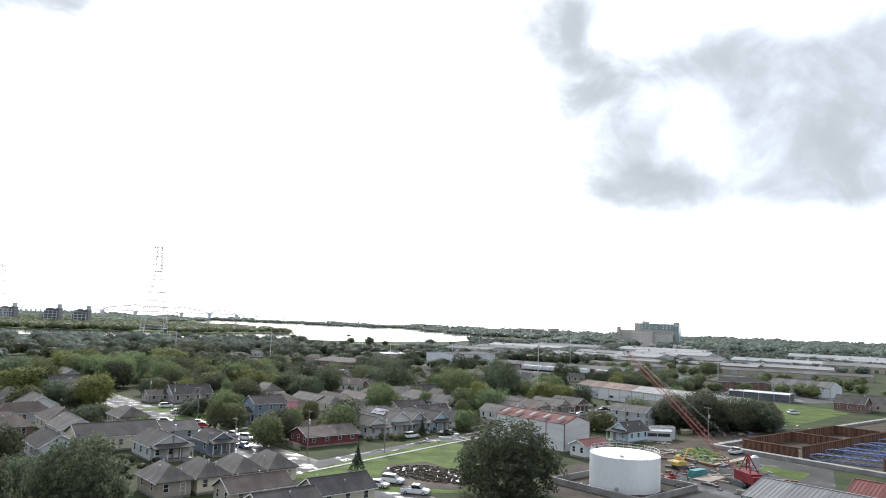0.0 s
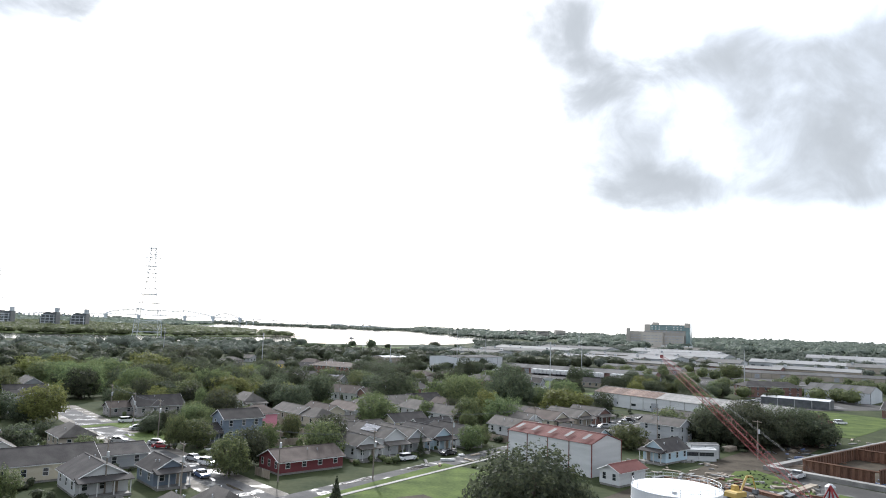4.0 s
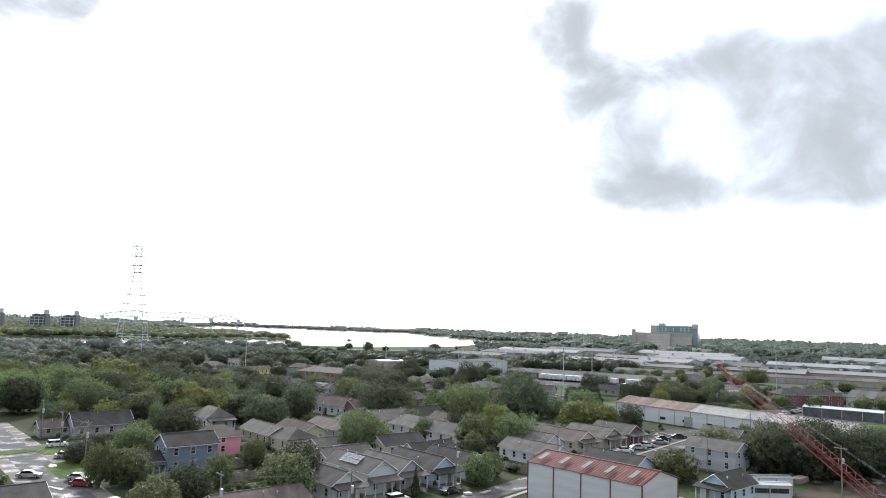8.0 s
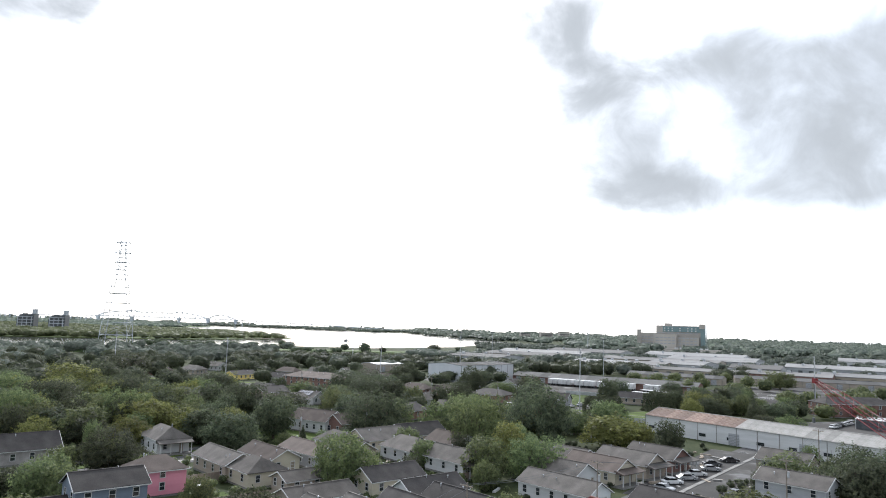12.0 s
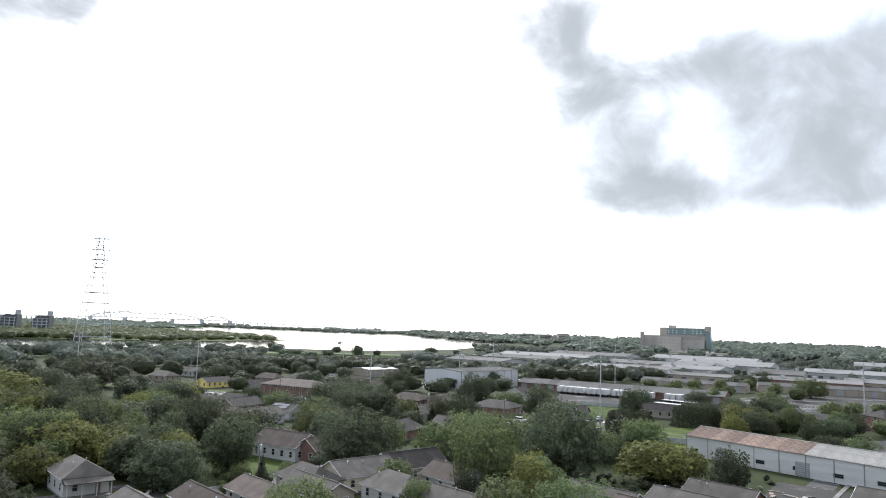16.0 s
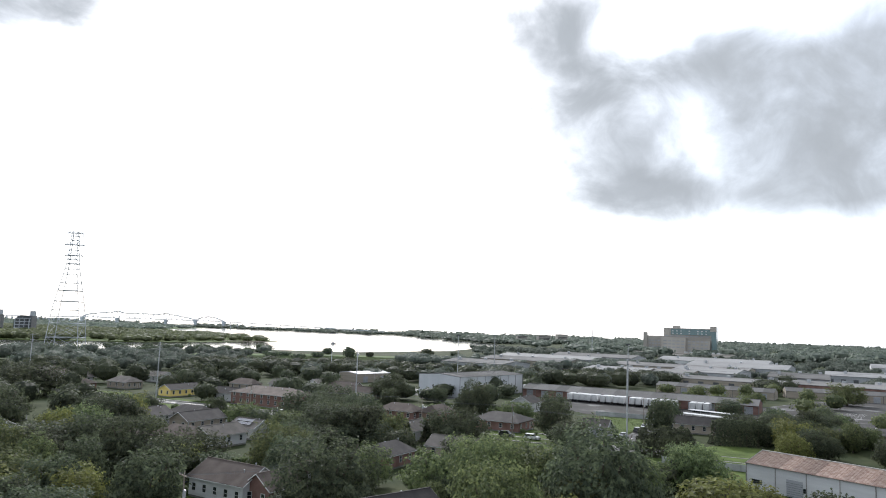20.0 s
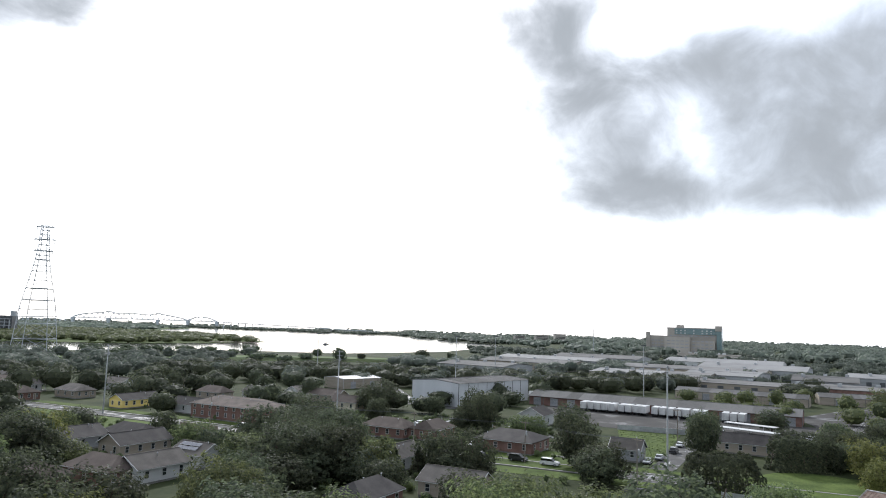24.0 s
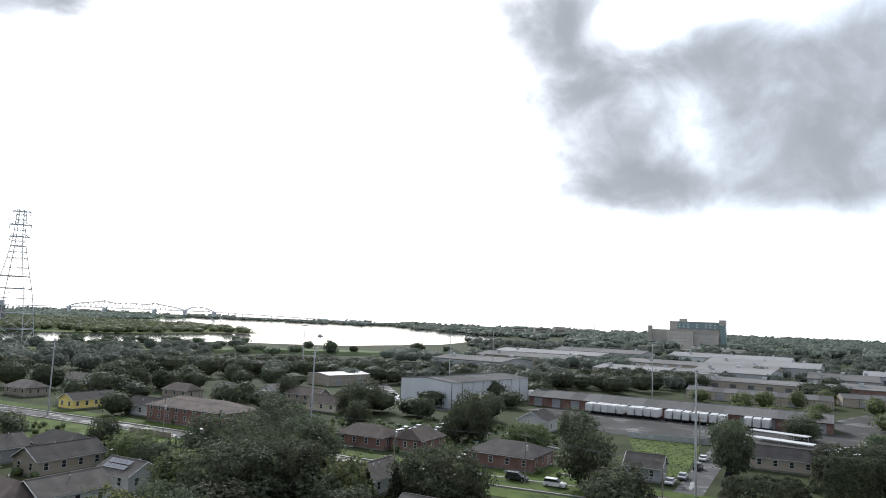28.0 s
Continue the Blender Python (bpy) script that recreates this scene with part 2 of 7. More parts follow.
M = {
    "leaf_dark": leafy("dark_foliage", (0.036, 0.046, 0.031), (0.1, 0.118, 0.068)),
    "leaf_mid": leafy("green_foliage", (0.06, 0.08, 0.042), (0.155, 0.185, 0.08)),
    "leaf_yellow": leafy("yellow_green_foliage", (0.075, 0.085, 0.03), (0.18, 0.19, 0.064), 0.012),
    # distance haze put into the colour: greyer, paler leaves for the far woods
    "leaf_far": leafy("haze_greyed_foliage", (0.105, 0.13, 0.105), (0.16, 0.185, 0.15)),
    # island leaves lightened in colour for the haze over the river
    "leaf_isle": leafy("hazed_island_foliage", (0.115, 0.145, 0.075), (0.175, 0.21, 0.115)),
    "bark": surf("bark", (0.05, 0.04, 0.03), (0.12, 0.10, 0.08), 2, 20, 0.95, bump=0.5),
    "grass": surf("mown_grass", (0.027, 0.042, 0.012), (0.082, 0.11, 0.03), 0.16, 1.6, 0.95, bump=0.4, vary=0.1, spec=0.06),
    "ground": surf("grassy_ground", (0.016, 0.025, 0.01), (0.045, 0.051, 0.024), 0.09, 0.8, 0.95, bump=0.3, vary=0, spec=0.06),
    "asphalt": surf("wet_asphalt", (0.03, 0.03, 0.031), (0.075, 0.073, 0.07), 0.22, 3, 0.75, bump=0.08, vary=0.06, spec=0.3, wet=0.2),
    "lot": surf("worn_lot_asphalt", (0.028, 0.027, 0.026), (0.06, 0.058, 0.055), 0.09, 2, 0.85, bump=0.1, spec=0.16, wet=0.4),
    "concrete": surf("pale_concrete", (0.11, 0.107, 0.1), (0.22, 0.213, 0.2), 0.3, 5, 0.7, spec=0.15),
    "gravel": surf("wet_gravel_and_mud", (0.06, 0.054, 0.045), (0.16, 0.145, 0.125), 0.25, 3, 0.7, bump=0.4, spec=0.25, wet=0.25),
    "mud": surf("wet_mud", (0.022, 0.018, 0.013), (0.06, 0.05, 0.037), 0.2, 2, 0.85, bump=0.5, spec=0.06),
    "roof_grey": surf("grey_shingle", (0.055, 0.051, 0.047), (0.115, 0.106, 0.097), 0.35, 7, 0.85, vary=0.25, spec=0.06),
    "roof_dark": surf("dark_shingle", (0.03, 0.028, 0.028), (0.062, 0.058, 0.055), 0.35, 7, 0.85, vary=0.25, spec=0.06),
    "roof_brown": surf("brown_shingle", (0.055, 0.045, 0.04), (0.105, 0.088, 0.078), 0.35, 7, 0.85, vary=0.25, spec=0.06),
    "roof_pale": surf("pale_metal_roof", (0.115, 0.115, 0.115), (0.19, 0.19, 0.187), 0.05, 2, 0.75, 0.0, spec=0.1),
    "roof_red": surf("red_metal_roof", (0.095, 0.036, 0.032), (0.15, 0.062, 0.054), 0.2, 5, 0.75, 0.0, vary=0.12, spec=0.12),
    "roof_white": surf("white_metal_roof", (0.3, 0.305, 0.305), (0.42, 0.425, 0.42), 0.15, 4, 0.55, 0.0),
    "levee": surf("levee_grass", (0.045, 0.066, 0.028), (0.09, 0.115, 0.05), 0.02, 0.3, 0.95, spec=0.05),
    "rust_sheet": surf("rusted_sheet_iron", (0.1, 0.05, 0.034), (0.27, 0.215, 0.18), 0.8, 5, 0.75, 0.0, vary=0.3, spec=0.15),
    "grey_sheet": surf("grey_sheet_iron", (0.17, 0.165, 0.152), (0.29, 0.28, 0.262), 0.5, 4, 0.6, 0.0, vary=0.2, spec=0.15),
    "flat_roof": surf("gravel_roof", (0.075, 0.074, 0.072), (0.145, 0.142, 0.138), 0.05, 1.5, 0.9, vary=0.25, spec=0.06),
    "white": surf("white_siding", (0.37, 0.375, 0.37), (0.5, 0.505, 0.5), 0.25, 9, 0.6, vary=0.08, stretch=(0.3, 0.3, 3), spec=0.15),
    "cream": surf("cream_siding", (0.38, 0.345, 0.265), (0.5, 0.46, 0.36), 0.25, 9, 0.65, vary=0.08, stretch=(0.3, 0.3, 3), spec=0.15),
    "yellow": surf("yellow_siding", (0.55, 0.42, 0.12), (0.68, 0.54, 0.2), 0.25, 9, 0.65, stretch=(0.3, 0.3, 3)),
    "blue": surf("slate_blue_siding", (0.10, 0.125, 0.16), (0.145, 0.175, 0.215), 0.25, 9, 0.6, vary=0.06, stretch=(0.3, 0.3, 3)),
    "paleblue": surf("pale_blue_siding", (0.32, 0.42, 0.48), (0.44, 0.54, 0.6), 0.25, 9, 0.6, stretch=(0.3, 0.3, 3)),
    "pink": surf("pink_siding", (0.5, 0.19, 0.25), (0.6, 0.25, 0.31), 0.25, 9, 0.6, stretch=(0.3, 0.3, 3)),
    "red": surf("red_painted_boards", (0.12, 0.034, 0.038), (0.18, 0.055, 0.058), 0.25, 9, 0.65, stretch=(0.3, 0.3, 3), spec=0.15),
    "tan": surf("tan_siding", (0.24, 0.21, 0.168), (0.34, 0.3, 0.25), 0.25, 9, 0.65, stretch=(0.3, 0.3, 3), spec=0.15),
    "grey": surf("grey_siding", (0.22, 0.228, 0.235), (0.33, 0.34, 0.348), 0.25, 9, 0.65, stretch=(0.3, 0.3, 3)),
    "brick": surf("red_brick", (0.12, 0.07, 0.058), (0.2, 0.125, 0.105), 0.4, 11, 0.85, bump=0.3, spec=0.15),
    "stone": surf("grey_brick", (0.2, 0.19, 0.18), (0.36, 0.34, 0.32), 0.6, 6, 0.85, bump=0.3),
    "trim": surf("white_trim", (0.4, 0.4, 0.39), (0.52, 0.52, 0.505), 1, 10, 0.5, vary=0.05),
    "wood": surf("weathered_wood", (0.16, 0.13, 0.1), (0.3, 0.26, 0.21), 0.6, 8, 0.85, vary=0.2, stretch=(1, 1, 0.2), spec=0.15),
    "polewood": surf("pole_timber", (0.13, 0.11, 0.09), (0.24, 0.21, 0.18), 0.6, 8, 0.9, stretch=(2, 2, 0.2)),
    "galv": surf("galvanised_steel", (0.3, 0.31, 0.32), (0.45, 0.46, 0.47), 0.5, 6, 0.5, 0.6, vary=0.1),
    "tankwhite": surf("tank_paint", (0.5, 0.515, 0.525), (0.62, 0.63, 0.63), 0.18, 3, 0.45, vary=0.03, stretch=(1, 1, 0.25)),
    "crane": surf("crane_red", (0.11, 0.014, 0.018), (0.18, 0.028, 0.03), 0.5, 6, 0.6, spec=0.12),
    "digger": surf("digger_yellow", (0.32, 0.22, 0.06), (0.42, 0.3, 0.09), 0.5, 6, 0.5),
    "rust": surf("rusted_steel", (0.075, 0.038, 0.024), (0.16, 0.085, 0.052), 0.4, 5, 0.85, vary=0.25, stretch=(1, 1, 0.3)),
    "bluesteel": surf("blue_painted_steel", (0.07, 0.1, 0.2), (0.12, 0.16, 0.28), 0.5, 5, 0.5),
    "steel_dark": surf("dark_steel", (0.05, 0.055, 0.06), (0.11, 0.115, 0.12), 0.5, 5, 0.5, 0.4),
    "tower": surf("tower_steel", (0.3, 0.32, 0.345), (0.4, 0.42, 0.44), 0.2, 3, 0.7, 0.0),
    "bridge": surf("bridge_steel", (0.4, 0.435, 0.47), (0.48, 0.515, 0.55), 0.02, 0.3, 0.7),
    "rubber": surf("tyre_rubber", (0.015, 0.015, 0.015), (0.03, 0.03, 0.03), 2, 20, 0.9),
    "solar": surf("solar_cells", (0.012, 0.016, 0.03), (0.03, 0.035, 0.055), 0.6, 4, 0.18, spec=0.6),
    "carwhite": surf("white_car_paint", (0.5, 0.5, 0.5), (0.6, 0.6, 0.6), 1, 8, 0.25, bump=0, spec=0.6),
    "carsilver": surf("silver_car_paint", (0.36, 0.37, 0.38), (0.46, 0.47, 0.48), 1, 8, 0.25, 0.5, bump=0, spec=0.6),
    "carblack": surf("black_car_paint", (0.012, 0.012, 0.014), (0.03, 0.03, 0.034), 1, 8, 0.2, bump=0, spec=0.6),
    "carred": surf("red_car_paint", (0.22, 0.012, 0.02), (0.32, 0.03, 0.035), 1, 8, 0.25, bump=0, spec=0.6),
    "carblue": surf("blue_car_paint", (0.03, 0.06, 0.14), (0.06, 0.1, 0.2), 1, 8, 0.25, bump=0, spec=0.6),
    "hosp": surf("hospital_concrete", (0.27, 0.25, 0.22), (0.36, 0.335, 0.295), 0.05, 0.6, 0.8),
    "hosp_glass": surf("blue_green_curtain_wall", (0.09, 0.155, 0.16), (0.14, 0.21, 0.21), 0.05, 0.4, 0.15, spec=0.6),
    "teal": surf("teal_tarpaulin", (0.03, 0.13, 0.14), (0.06, 0.2, 0.21), 1, 6, 0.6),
    "palegrey": surf("pale_grey_cladding", (0.38, 0.395, 0.41), (0.5, 0.515, 0.53), 0.15, 5, 0.55, vary=0.05, stretch=(1, 1, 0.2)),
}


def glass(name, tone):
    m = bpy.data.materials.new(name)
    m.use_nodes = True
    b = m.node_tree.nodes["Principled BSDF"]
    b.inputs["Base Color"].default_value = (*tone, 1)
    b.inputs["Roughness"].default_value, b.inputs["Specular IOR Level"].default_value = 0.06, 0.6
    return m


M["pane"] = glass("dark_window_glass", (0.02, 0.024, 0.028))
M["carglass"] = glass("car_glass", (0.01, 0.012, 0.014))


def water_mat(name, tone, scale, strength):
    m = glass(name, tone)
    n, l = m.node_tree.nodes, m.node_tree.links
    tc, no, bp = n.new("ShaderNodeTexCoord"), n.new("ShaderNodeTexNoise"), n.new("ShaderNodeBump")
    no.inputs["Scale"].default_value, no.inputs["Detail"].default_value = scale, 4
    l.new(tc.outputs["Object"], no.inputs["Vector"])
    l.new(no.outputs["Fac"], bp.inputs["Height"])
    bp.inputs["Strength"].default_value, bp.inputs["Distance"].default_value = strength, 0.1
    l.new(bp.outputs[0], n["Principled BSDF"].inputs["Normal"])
    n["Principled BSDF"].inputs["Roughness"].default_value = 0.08
    return m


M["river"] = water_mat("river_water", (0.06, 0.065, 0.06), 0.25, 0.15)
M["puddle"] = water_mat("standing_water", (0.05, 0.042, 0.034), 2.5, 0.35)

# -------------------------------------------------------------- mesh helpers


class Shape:
    """Vertices and faces gathered for one mesh."""

    def __init__(self):
        self.v, self.f = [], []

    def add(self, verts, faces):
        k = len(self.v)
        self.v += [tuple(p) for p in verts]
        self.f += [tuple(i + k for i in q) for q in faces]
        return self

    def box(self, x0, x1, y0, y1, z0, z1):
        return self.add([(x0, y0, z0), (x1, y0, z0), (x1, y1, z0), (x0, y1, z0), (x0, y0, z1), (x1, y0, z1), (x1, y1, z1), (x0, y1, z1)],
                        [(3, 2, 1, 0), (4, 5, 6, 7), (0, 1, 5, 4), (1, 2, 6, 5), (2, 3, 7, 6), (3, 0, 4, 7)])

    def prism(self, outline, y0, y1):
        """An outline in x, z drawn out from y0 to y1."""
        n = len(outline)
        return self.add([(x, y0, z) for x, z in outline] + [(x, y1, z) for x, z in outline],
                        [tuple(range(n)), tuple(range(2 * n - 1, n - 1, -1))] + [((i + 1) % n, i, n + i, n + (i + 1) % n) for i in range(n)])

    def slab(self, outline, z0, z1):
        n = len(outline)
        return self.add([(x, y, z0) for x, y in outline] + [(x, y, z1) for x, y in outline],
                        [tuple(range(n - 1, -1, -1)), tuple(range(n, 2 * n))] + [(i, (i + 1) % n, n + (i + 1) % n, n + i) for i in range(n)])

    def tube(self, a, b, ra, rb=None, sides=6):
        a, b = Vector(a), Vector(b)
        rb = ra if rb is None else rb
        q = (b - a).to_track_quat("Z", "Y")
        ring = [(math.cos(2 * math.pi * i / sides), math.sin(2 * math.pi * i / sides)) for i in range(sides)]
        vs = [a + q @ Vector((c * ra, s * ra, 0)) for c, s in ring] + [b + q @ Vector((c * rb, s * rb, 0)) for c, s in ring]
        return self.add(vs, [(i, (i + 1) % sides, sides + (i + 1) % sides, sides + i) for i in range(sides)]
                        + [tuple(range(sides - 1, -1, -1)), tuple(range(sides, 2 * sides))])

    def beam(self, a, b, w):
        return self.tube(a, b, w * 0.7, w * 0.7, 4)

    def mesh(self, name, mat, smooth=False):
        me = bpy.data.meshes.new(name)
        me.from_pydata(self.v, [], self.f)
        if smooth:
            me.polygons.foreach_set("use_smooth", [True] * len(me.polygons))
        me.materials.append(M[mat] if isinstance(mat, str) else mat)
        me.update()
        return me


def part(name, shape, mat, parent, label="", smooth=False):
    ob = new(name, shape if isinstance(shape, bpy.types.Mesh) else shape.mesh(name, mat, smooth))
    ob.parent = parent
    if label:
        tagged(ob, label)
    return ob


def thing(name, x, y, z, yaw, label, category, group=""):
    ob = new(name)
    ob.empty_display_size = 0.1
    ob.matrix_basis = pose(x, y, z, 0, 0, yaw)
    return tagged(ob, label, category, group)


def structure(name, shape, mat, label, category):
    return tagged(new(name, shape.mesh(name, mat)), label, category, "", "structure")


GRID_A, GRID_B = -48.0, -29.0       # bearings of the two street grids
rng = random.Random(7)

# ------------------------------------------------------------- ground, roads
ground = Shape()
xs = [-14000, -1500, -600, -200, 0, 200, 600, 1500, 14000]
ys = [-400, 0, 150, 300, 600, 1200, 2400, 16000]
ground.add([(x, y, 0) for y in ys for x in xs],
           [(j * 9 + i, j * 9 + i + 1, j * 9 + i + 10, j * 9 + i + 9) for j in range(7) for i in range(8)])
structure("ground", ground, "ground", "flat grassy ground with worn bare patches", "ground")


def ribbon(points, width, z0, z1):
    s = Shape()
    pts = [Vector((*p, 0)) for p in points]
    left, right = [], []
    for i, p in enumerate(pts):
        d = (pts[min(i + 1, len(pts) - 1)] - pts[max(i - 1, 0)]).normalized()
        n = Vector((-d.y, d.x, 0)) * width / 2
        left.append(p + n), right.append(p - n)
    for i in range(len(pts) - 1):
        s.slab([right[i].xy, right[i + 1].xy, left[i + 1].xy, left[i].xy], z0, z1)
    return s


def shifted(points, off):
    out = []
    pts = [Vector(p) for p in points]
    for i, p in enumerate(pts):
        d = (pts[min(i + 1, len(pts) - 1)] - pts[max(i - 1, 0)]).normalized()
        out.append(tuple(p + Vector((-d.y, d.x)) * off))
    return out


S1 = [(-135, 290), (-93, 242), (-60, 203), (-24, 163), (30, 102), (125, -5)]
S2 = [(-31, 166), (5, 216), (50, 277), (95, 335)]
S3 = [(-135, 205), (-100, 250), (-58, 302)]
S5 = [(-230, 555), (-138, 509), (-58, 468), (-18, 445), (42, 418), (110, 388)]
S7 = [(43, 396), (56, 420), (87, 478), (97, 497)]
S4 = [(-62, 285), (-31, 317), (-24, 325)]
for k, (pts, w) in enumerate(((S1, 7.0), (S2, 6.0), (S5, 5.5), (S7, 6.0), (S4, 6.0)), 1):
    structure("road_%d" % k, ribbon(pts, w, -0.05, 0.03 + 0.004 * k), "asphalt", "narrow wet asphalt street with worn surface", "road")
for k, off in enumerate((-4.4, 4.4), 6):
    structure("road_%d" % k, ribbon(shifted(S3, off), 4.2, -0.05, 0.028 + 0.004 * k), "asphalt", "worn wet lane beside a grass strip", "road")
structure("street_verge", ribbon(S1[:5], 13.0, -0.05, 0.026), "gravel", "muddy gravel verges along the wet street", "verge")
structure("median", ribbon(S3, 4.2, -0.05, 0.12), "grass", "mown grass strip between two lanes", "grass verge")
for k, (pts, off, w) in enumerate(((S2, -4.6, 1.0), (S5, 4.2, 0.8), (S5, -4.2, 0.8)), 1):
    structure("pavement_%d" % k, ribbon(shifted(pts, off), w, -0.05, 0.14 + 0.004 * k), "concrete", "raised concrete footpath beside the street", "pavement")
structure("grass_verge_1", ribbon(shifted(S5, 8.5), 5.5, -0.05, 0.06), "grass", "bright mown grass verge beside the street", "grass verge")
structure("grass_verge_2", ribbon(shifted(S5, -9.5), 7.0, -0.05, 0.065), "grass", "bright mown grass verge beside the street", "grass verge")


def area(name, outline, z, mat, label, category):
    return structure(name, Shape().slab(outline, -0.1, z), mat, label, category)


area("lot_1", [(42, 560), (62, 503), (84, 489), (104, 497), (128, 470), (215, 512), (190, 575), (150, 520), (60, 575)], 0.05, "lot", "worn wet asphalt loading yard", "yard")
area("lot_2", [(-34, 640), (-30, 600), (-12, 560), (8, 545), (14, 553), (-8, 580), (-20, 648)], 0.055, "asphalt", "pale wet lot beside a metal building", "yard")
area("lot_3", [(38, 268), (60, 262), (95, 318), (80, 330)], 0.052, "lot", "small asphalt parking lot", "yard")
area("lot_4", [(50, 150), (62, 196), (84, 214), (102, 190), (86, 160), (70, 140)], 0.05, "lot", "wet muddy construction yard", "yard")
area("lot_5", [(48, 196), (60, 190), (92, 226), (120, 262), (108, 268), (78, 234)], 0.058, "mud", "brown gravelly service drive", "drive")
area("lot_6", [(139, 478), (252, 505), (300, 620), (215, 604), (158, 552)], 0.045, "lot", "large worn parking lot with faded lines", "yard")
area("lot_7", [(135, 355), (230, 385), (215, 430), (130, 400)], 0.045, "lot", "parking lot behind a brick building", "yard")
area("lot_8", [(22, 152), (30, 178), (46, 198), (60, 190), (54, 150), (38, 138)], 0.036, "mud", "dark muddy ground round the storage tank", "yard")
area("field_1", [(52, 437), (64, 442), (85, 487), (66, 497)], 0.07, "grass", "bright green vacant grass lot", "grass")
area("field_2", [(132, 286), (138, 279), (186, 328), (194, 340), (179, 357), (169, 368), (150, 330)], 0.05, "grass", "sunlit mown field", "grass")
area("field_3", [(46, 372), (78, 360), (112, 412), (92, 428), (58, 404)], 0.082, "grass", "bright green grass field behind a hedge", "grass")
area("field_4", [(-52, 322), (-40, 318), (-30, 330), (-44, 348), (-60, 345)], 0.06, "grass", "bright green house lawn", "lawn")
area("field_5", [(-60, 236), (-49, 238), (-36, 250), (-42, 258)], 0.06, "grass", "green back yard lawn", "lawn")
area("field_6", [(-120, 440), (-90, 438), (-66, 462), (-128, 490)], 0.05, "grass", "green open grass beside the street", "grass")
area("field_7", [(-30, 158), (-24, 172), (2, 212), (16, 200), (8, 150), (-8, 148)], 0.04, "grass", "rough green bank round a wet hollow", "grass")
area("field_8", [(80, 184), (86, 193), (93, 184), (86, 175)], 0.065, "grass", "rough grass patch in the yard", "grass")
area("field_9", [(10, 428), (40, 416), (50, 440), (24, 450)], 0.078, "grass", "green front lawn", "lawn")
area("field_11", [(-86, 236), (-80, 249), (-69, 238), (-67, 226), (-76, 224)], 0.062, "grass", "worn green corner lawn with muddy tracks", "lawn")
area("field_12", [(-97, 251), (-82, 267), (-77, 262), (-92, 247)], 0.066, "grass", "mown strip of green beside a lane", "lawn")
area("mud_hollow", [(-12, 160), (-11, 174), (-2, 180), (4, 172), (12, 160), (4, 152), (-8, 153)], 0.06, "mud", "muddy hollow", "mud")


for k in range(22):
    a_, b_ = Vector((158 + 2.6 * (k % 11) + 12 * (k // 11), 512 + 3.6 * (k % 11) - 6 * (k // 11))), Vector((7.5, -4.2))
    structure("parking_line", ribbon([a_, a_ + b_], 0.22, 0.0, 0.056), "trim", "worn white painted parking line", "road marking")


def blob(cx, cy, rx, ry, yaw, seed, n=26):
    r = random.Random(seed)
    ph = [r.uniform(0, 6.28) for _ in range(4)]
    out = []
    for i in range(n):
        a = 2 * math.pi * i / n
        k = 1 + 0.22 * math.sin(2 * a + ph[0]) + 0.16 * math.sin(3 * a + ph[1]) + 0.1 * math.sin(5 * a + ph[2])
        px, py = rx * k * math.cos(a), ry * k * math.sin(a)
        c, s = math.cos(radians(yaw)), math.sin(radians(yaw))
        out.append((cx + c * px - s * py, cy + s * px + c * py))
    return out


area("field_10", [(65, 203), (73, 215), (79, 217), (83, 197), (79.5, 190.5), (71.5, 195), (67.5, 199.5)], 0.07, "grass", "rough bright grass patch beside the drive", "grass")
structure("water_1", Shape().slab(blob(-0.5, 167, 8.2, 4.4, -32, 3, 40), 0.0, 0.08), "puddle", "shallow muddy pool in the hollow", "pool")
structure("water_2", Shape().slab(blob(5.5, 161, 4.6, 2.6, -20, 9, 30), 0.0, 0.084), "puddle", "shallow muddy pool in the hollow", "pool")


def clods(name, n, cx, cy, rx, ry, yaw, mat, label, seed, big=1.0):
    """Low clods of mud breaking the surface, as one loose mass."""
    r = random.Random(seed)
    s = Shape()
    for _ in range(n):
        a, q = r.uniform(0, 6.28), math.sqrt(r.random())
        u, v_ = rx * q * math.cos(a), ry * q * math.sin(a)
        c, e = math.cos(radians(yaw)), math.sin(radians(yaw))
        x, y, w, h, b = cx + c * u - e * v_, cy + e * u + c * v_, big * r.uniform(0.3, 1.3), r.uniform(0.12, 0.4), r.uniform(0, 6.28)
        ring = [(x + w * r.uniform(0.7, 1.2) * math.cos(b + i * 0.785), y + 0.55 * w * r.uniform(0.7, 1.2) * math.sin(b + i * 0.785)) for i in range(8)]
        top = [(x + (px_ - x) * 0.45, y + (py_ - y) * 0.45, h) for px_, py_ in ring]
        s.add([(*p_, 0.02) for p_ in ring] + top, [(i, (i + 1) % 8, 8 + (i + 1) % 8, 8 + i) for i in range(8)] + [tuple(range(8, 16))])
    return tagged(new(name, s.mesh(name, mat)), label, "mud", "", "stuff")


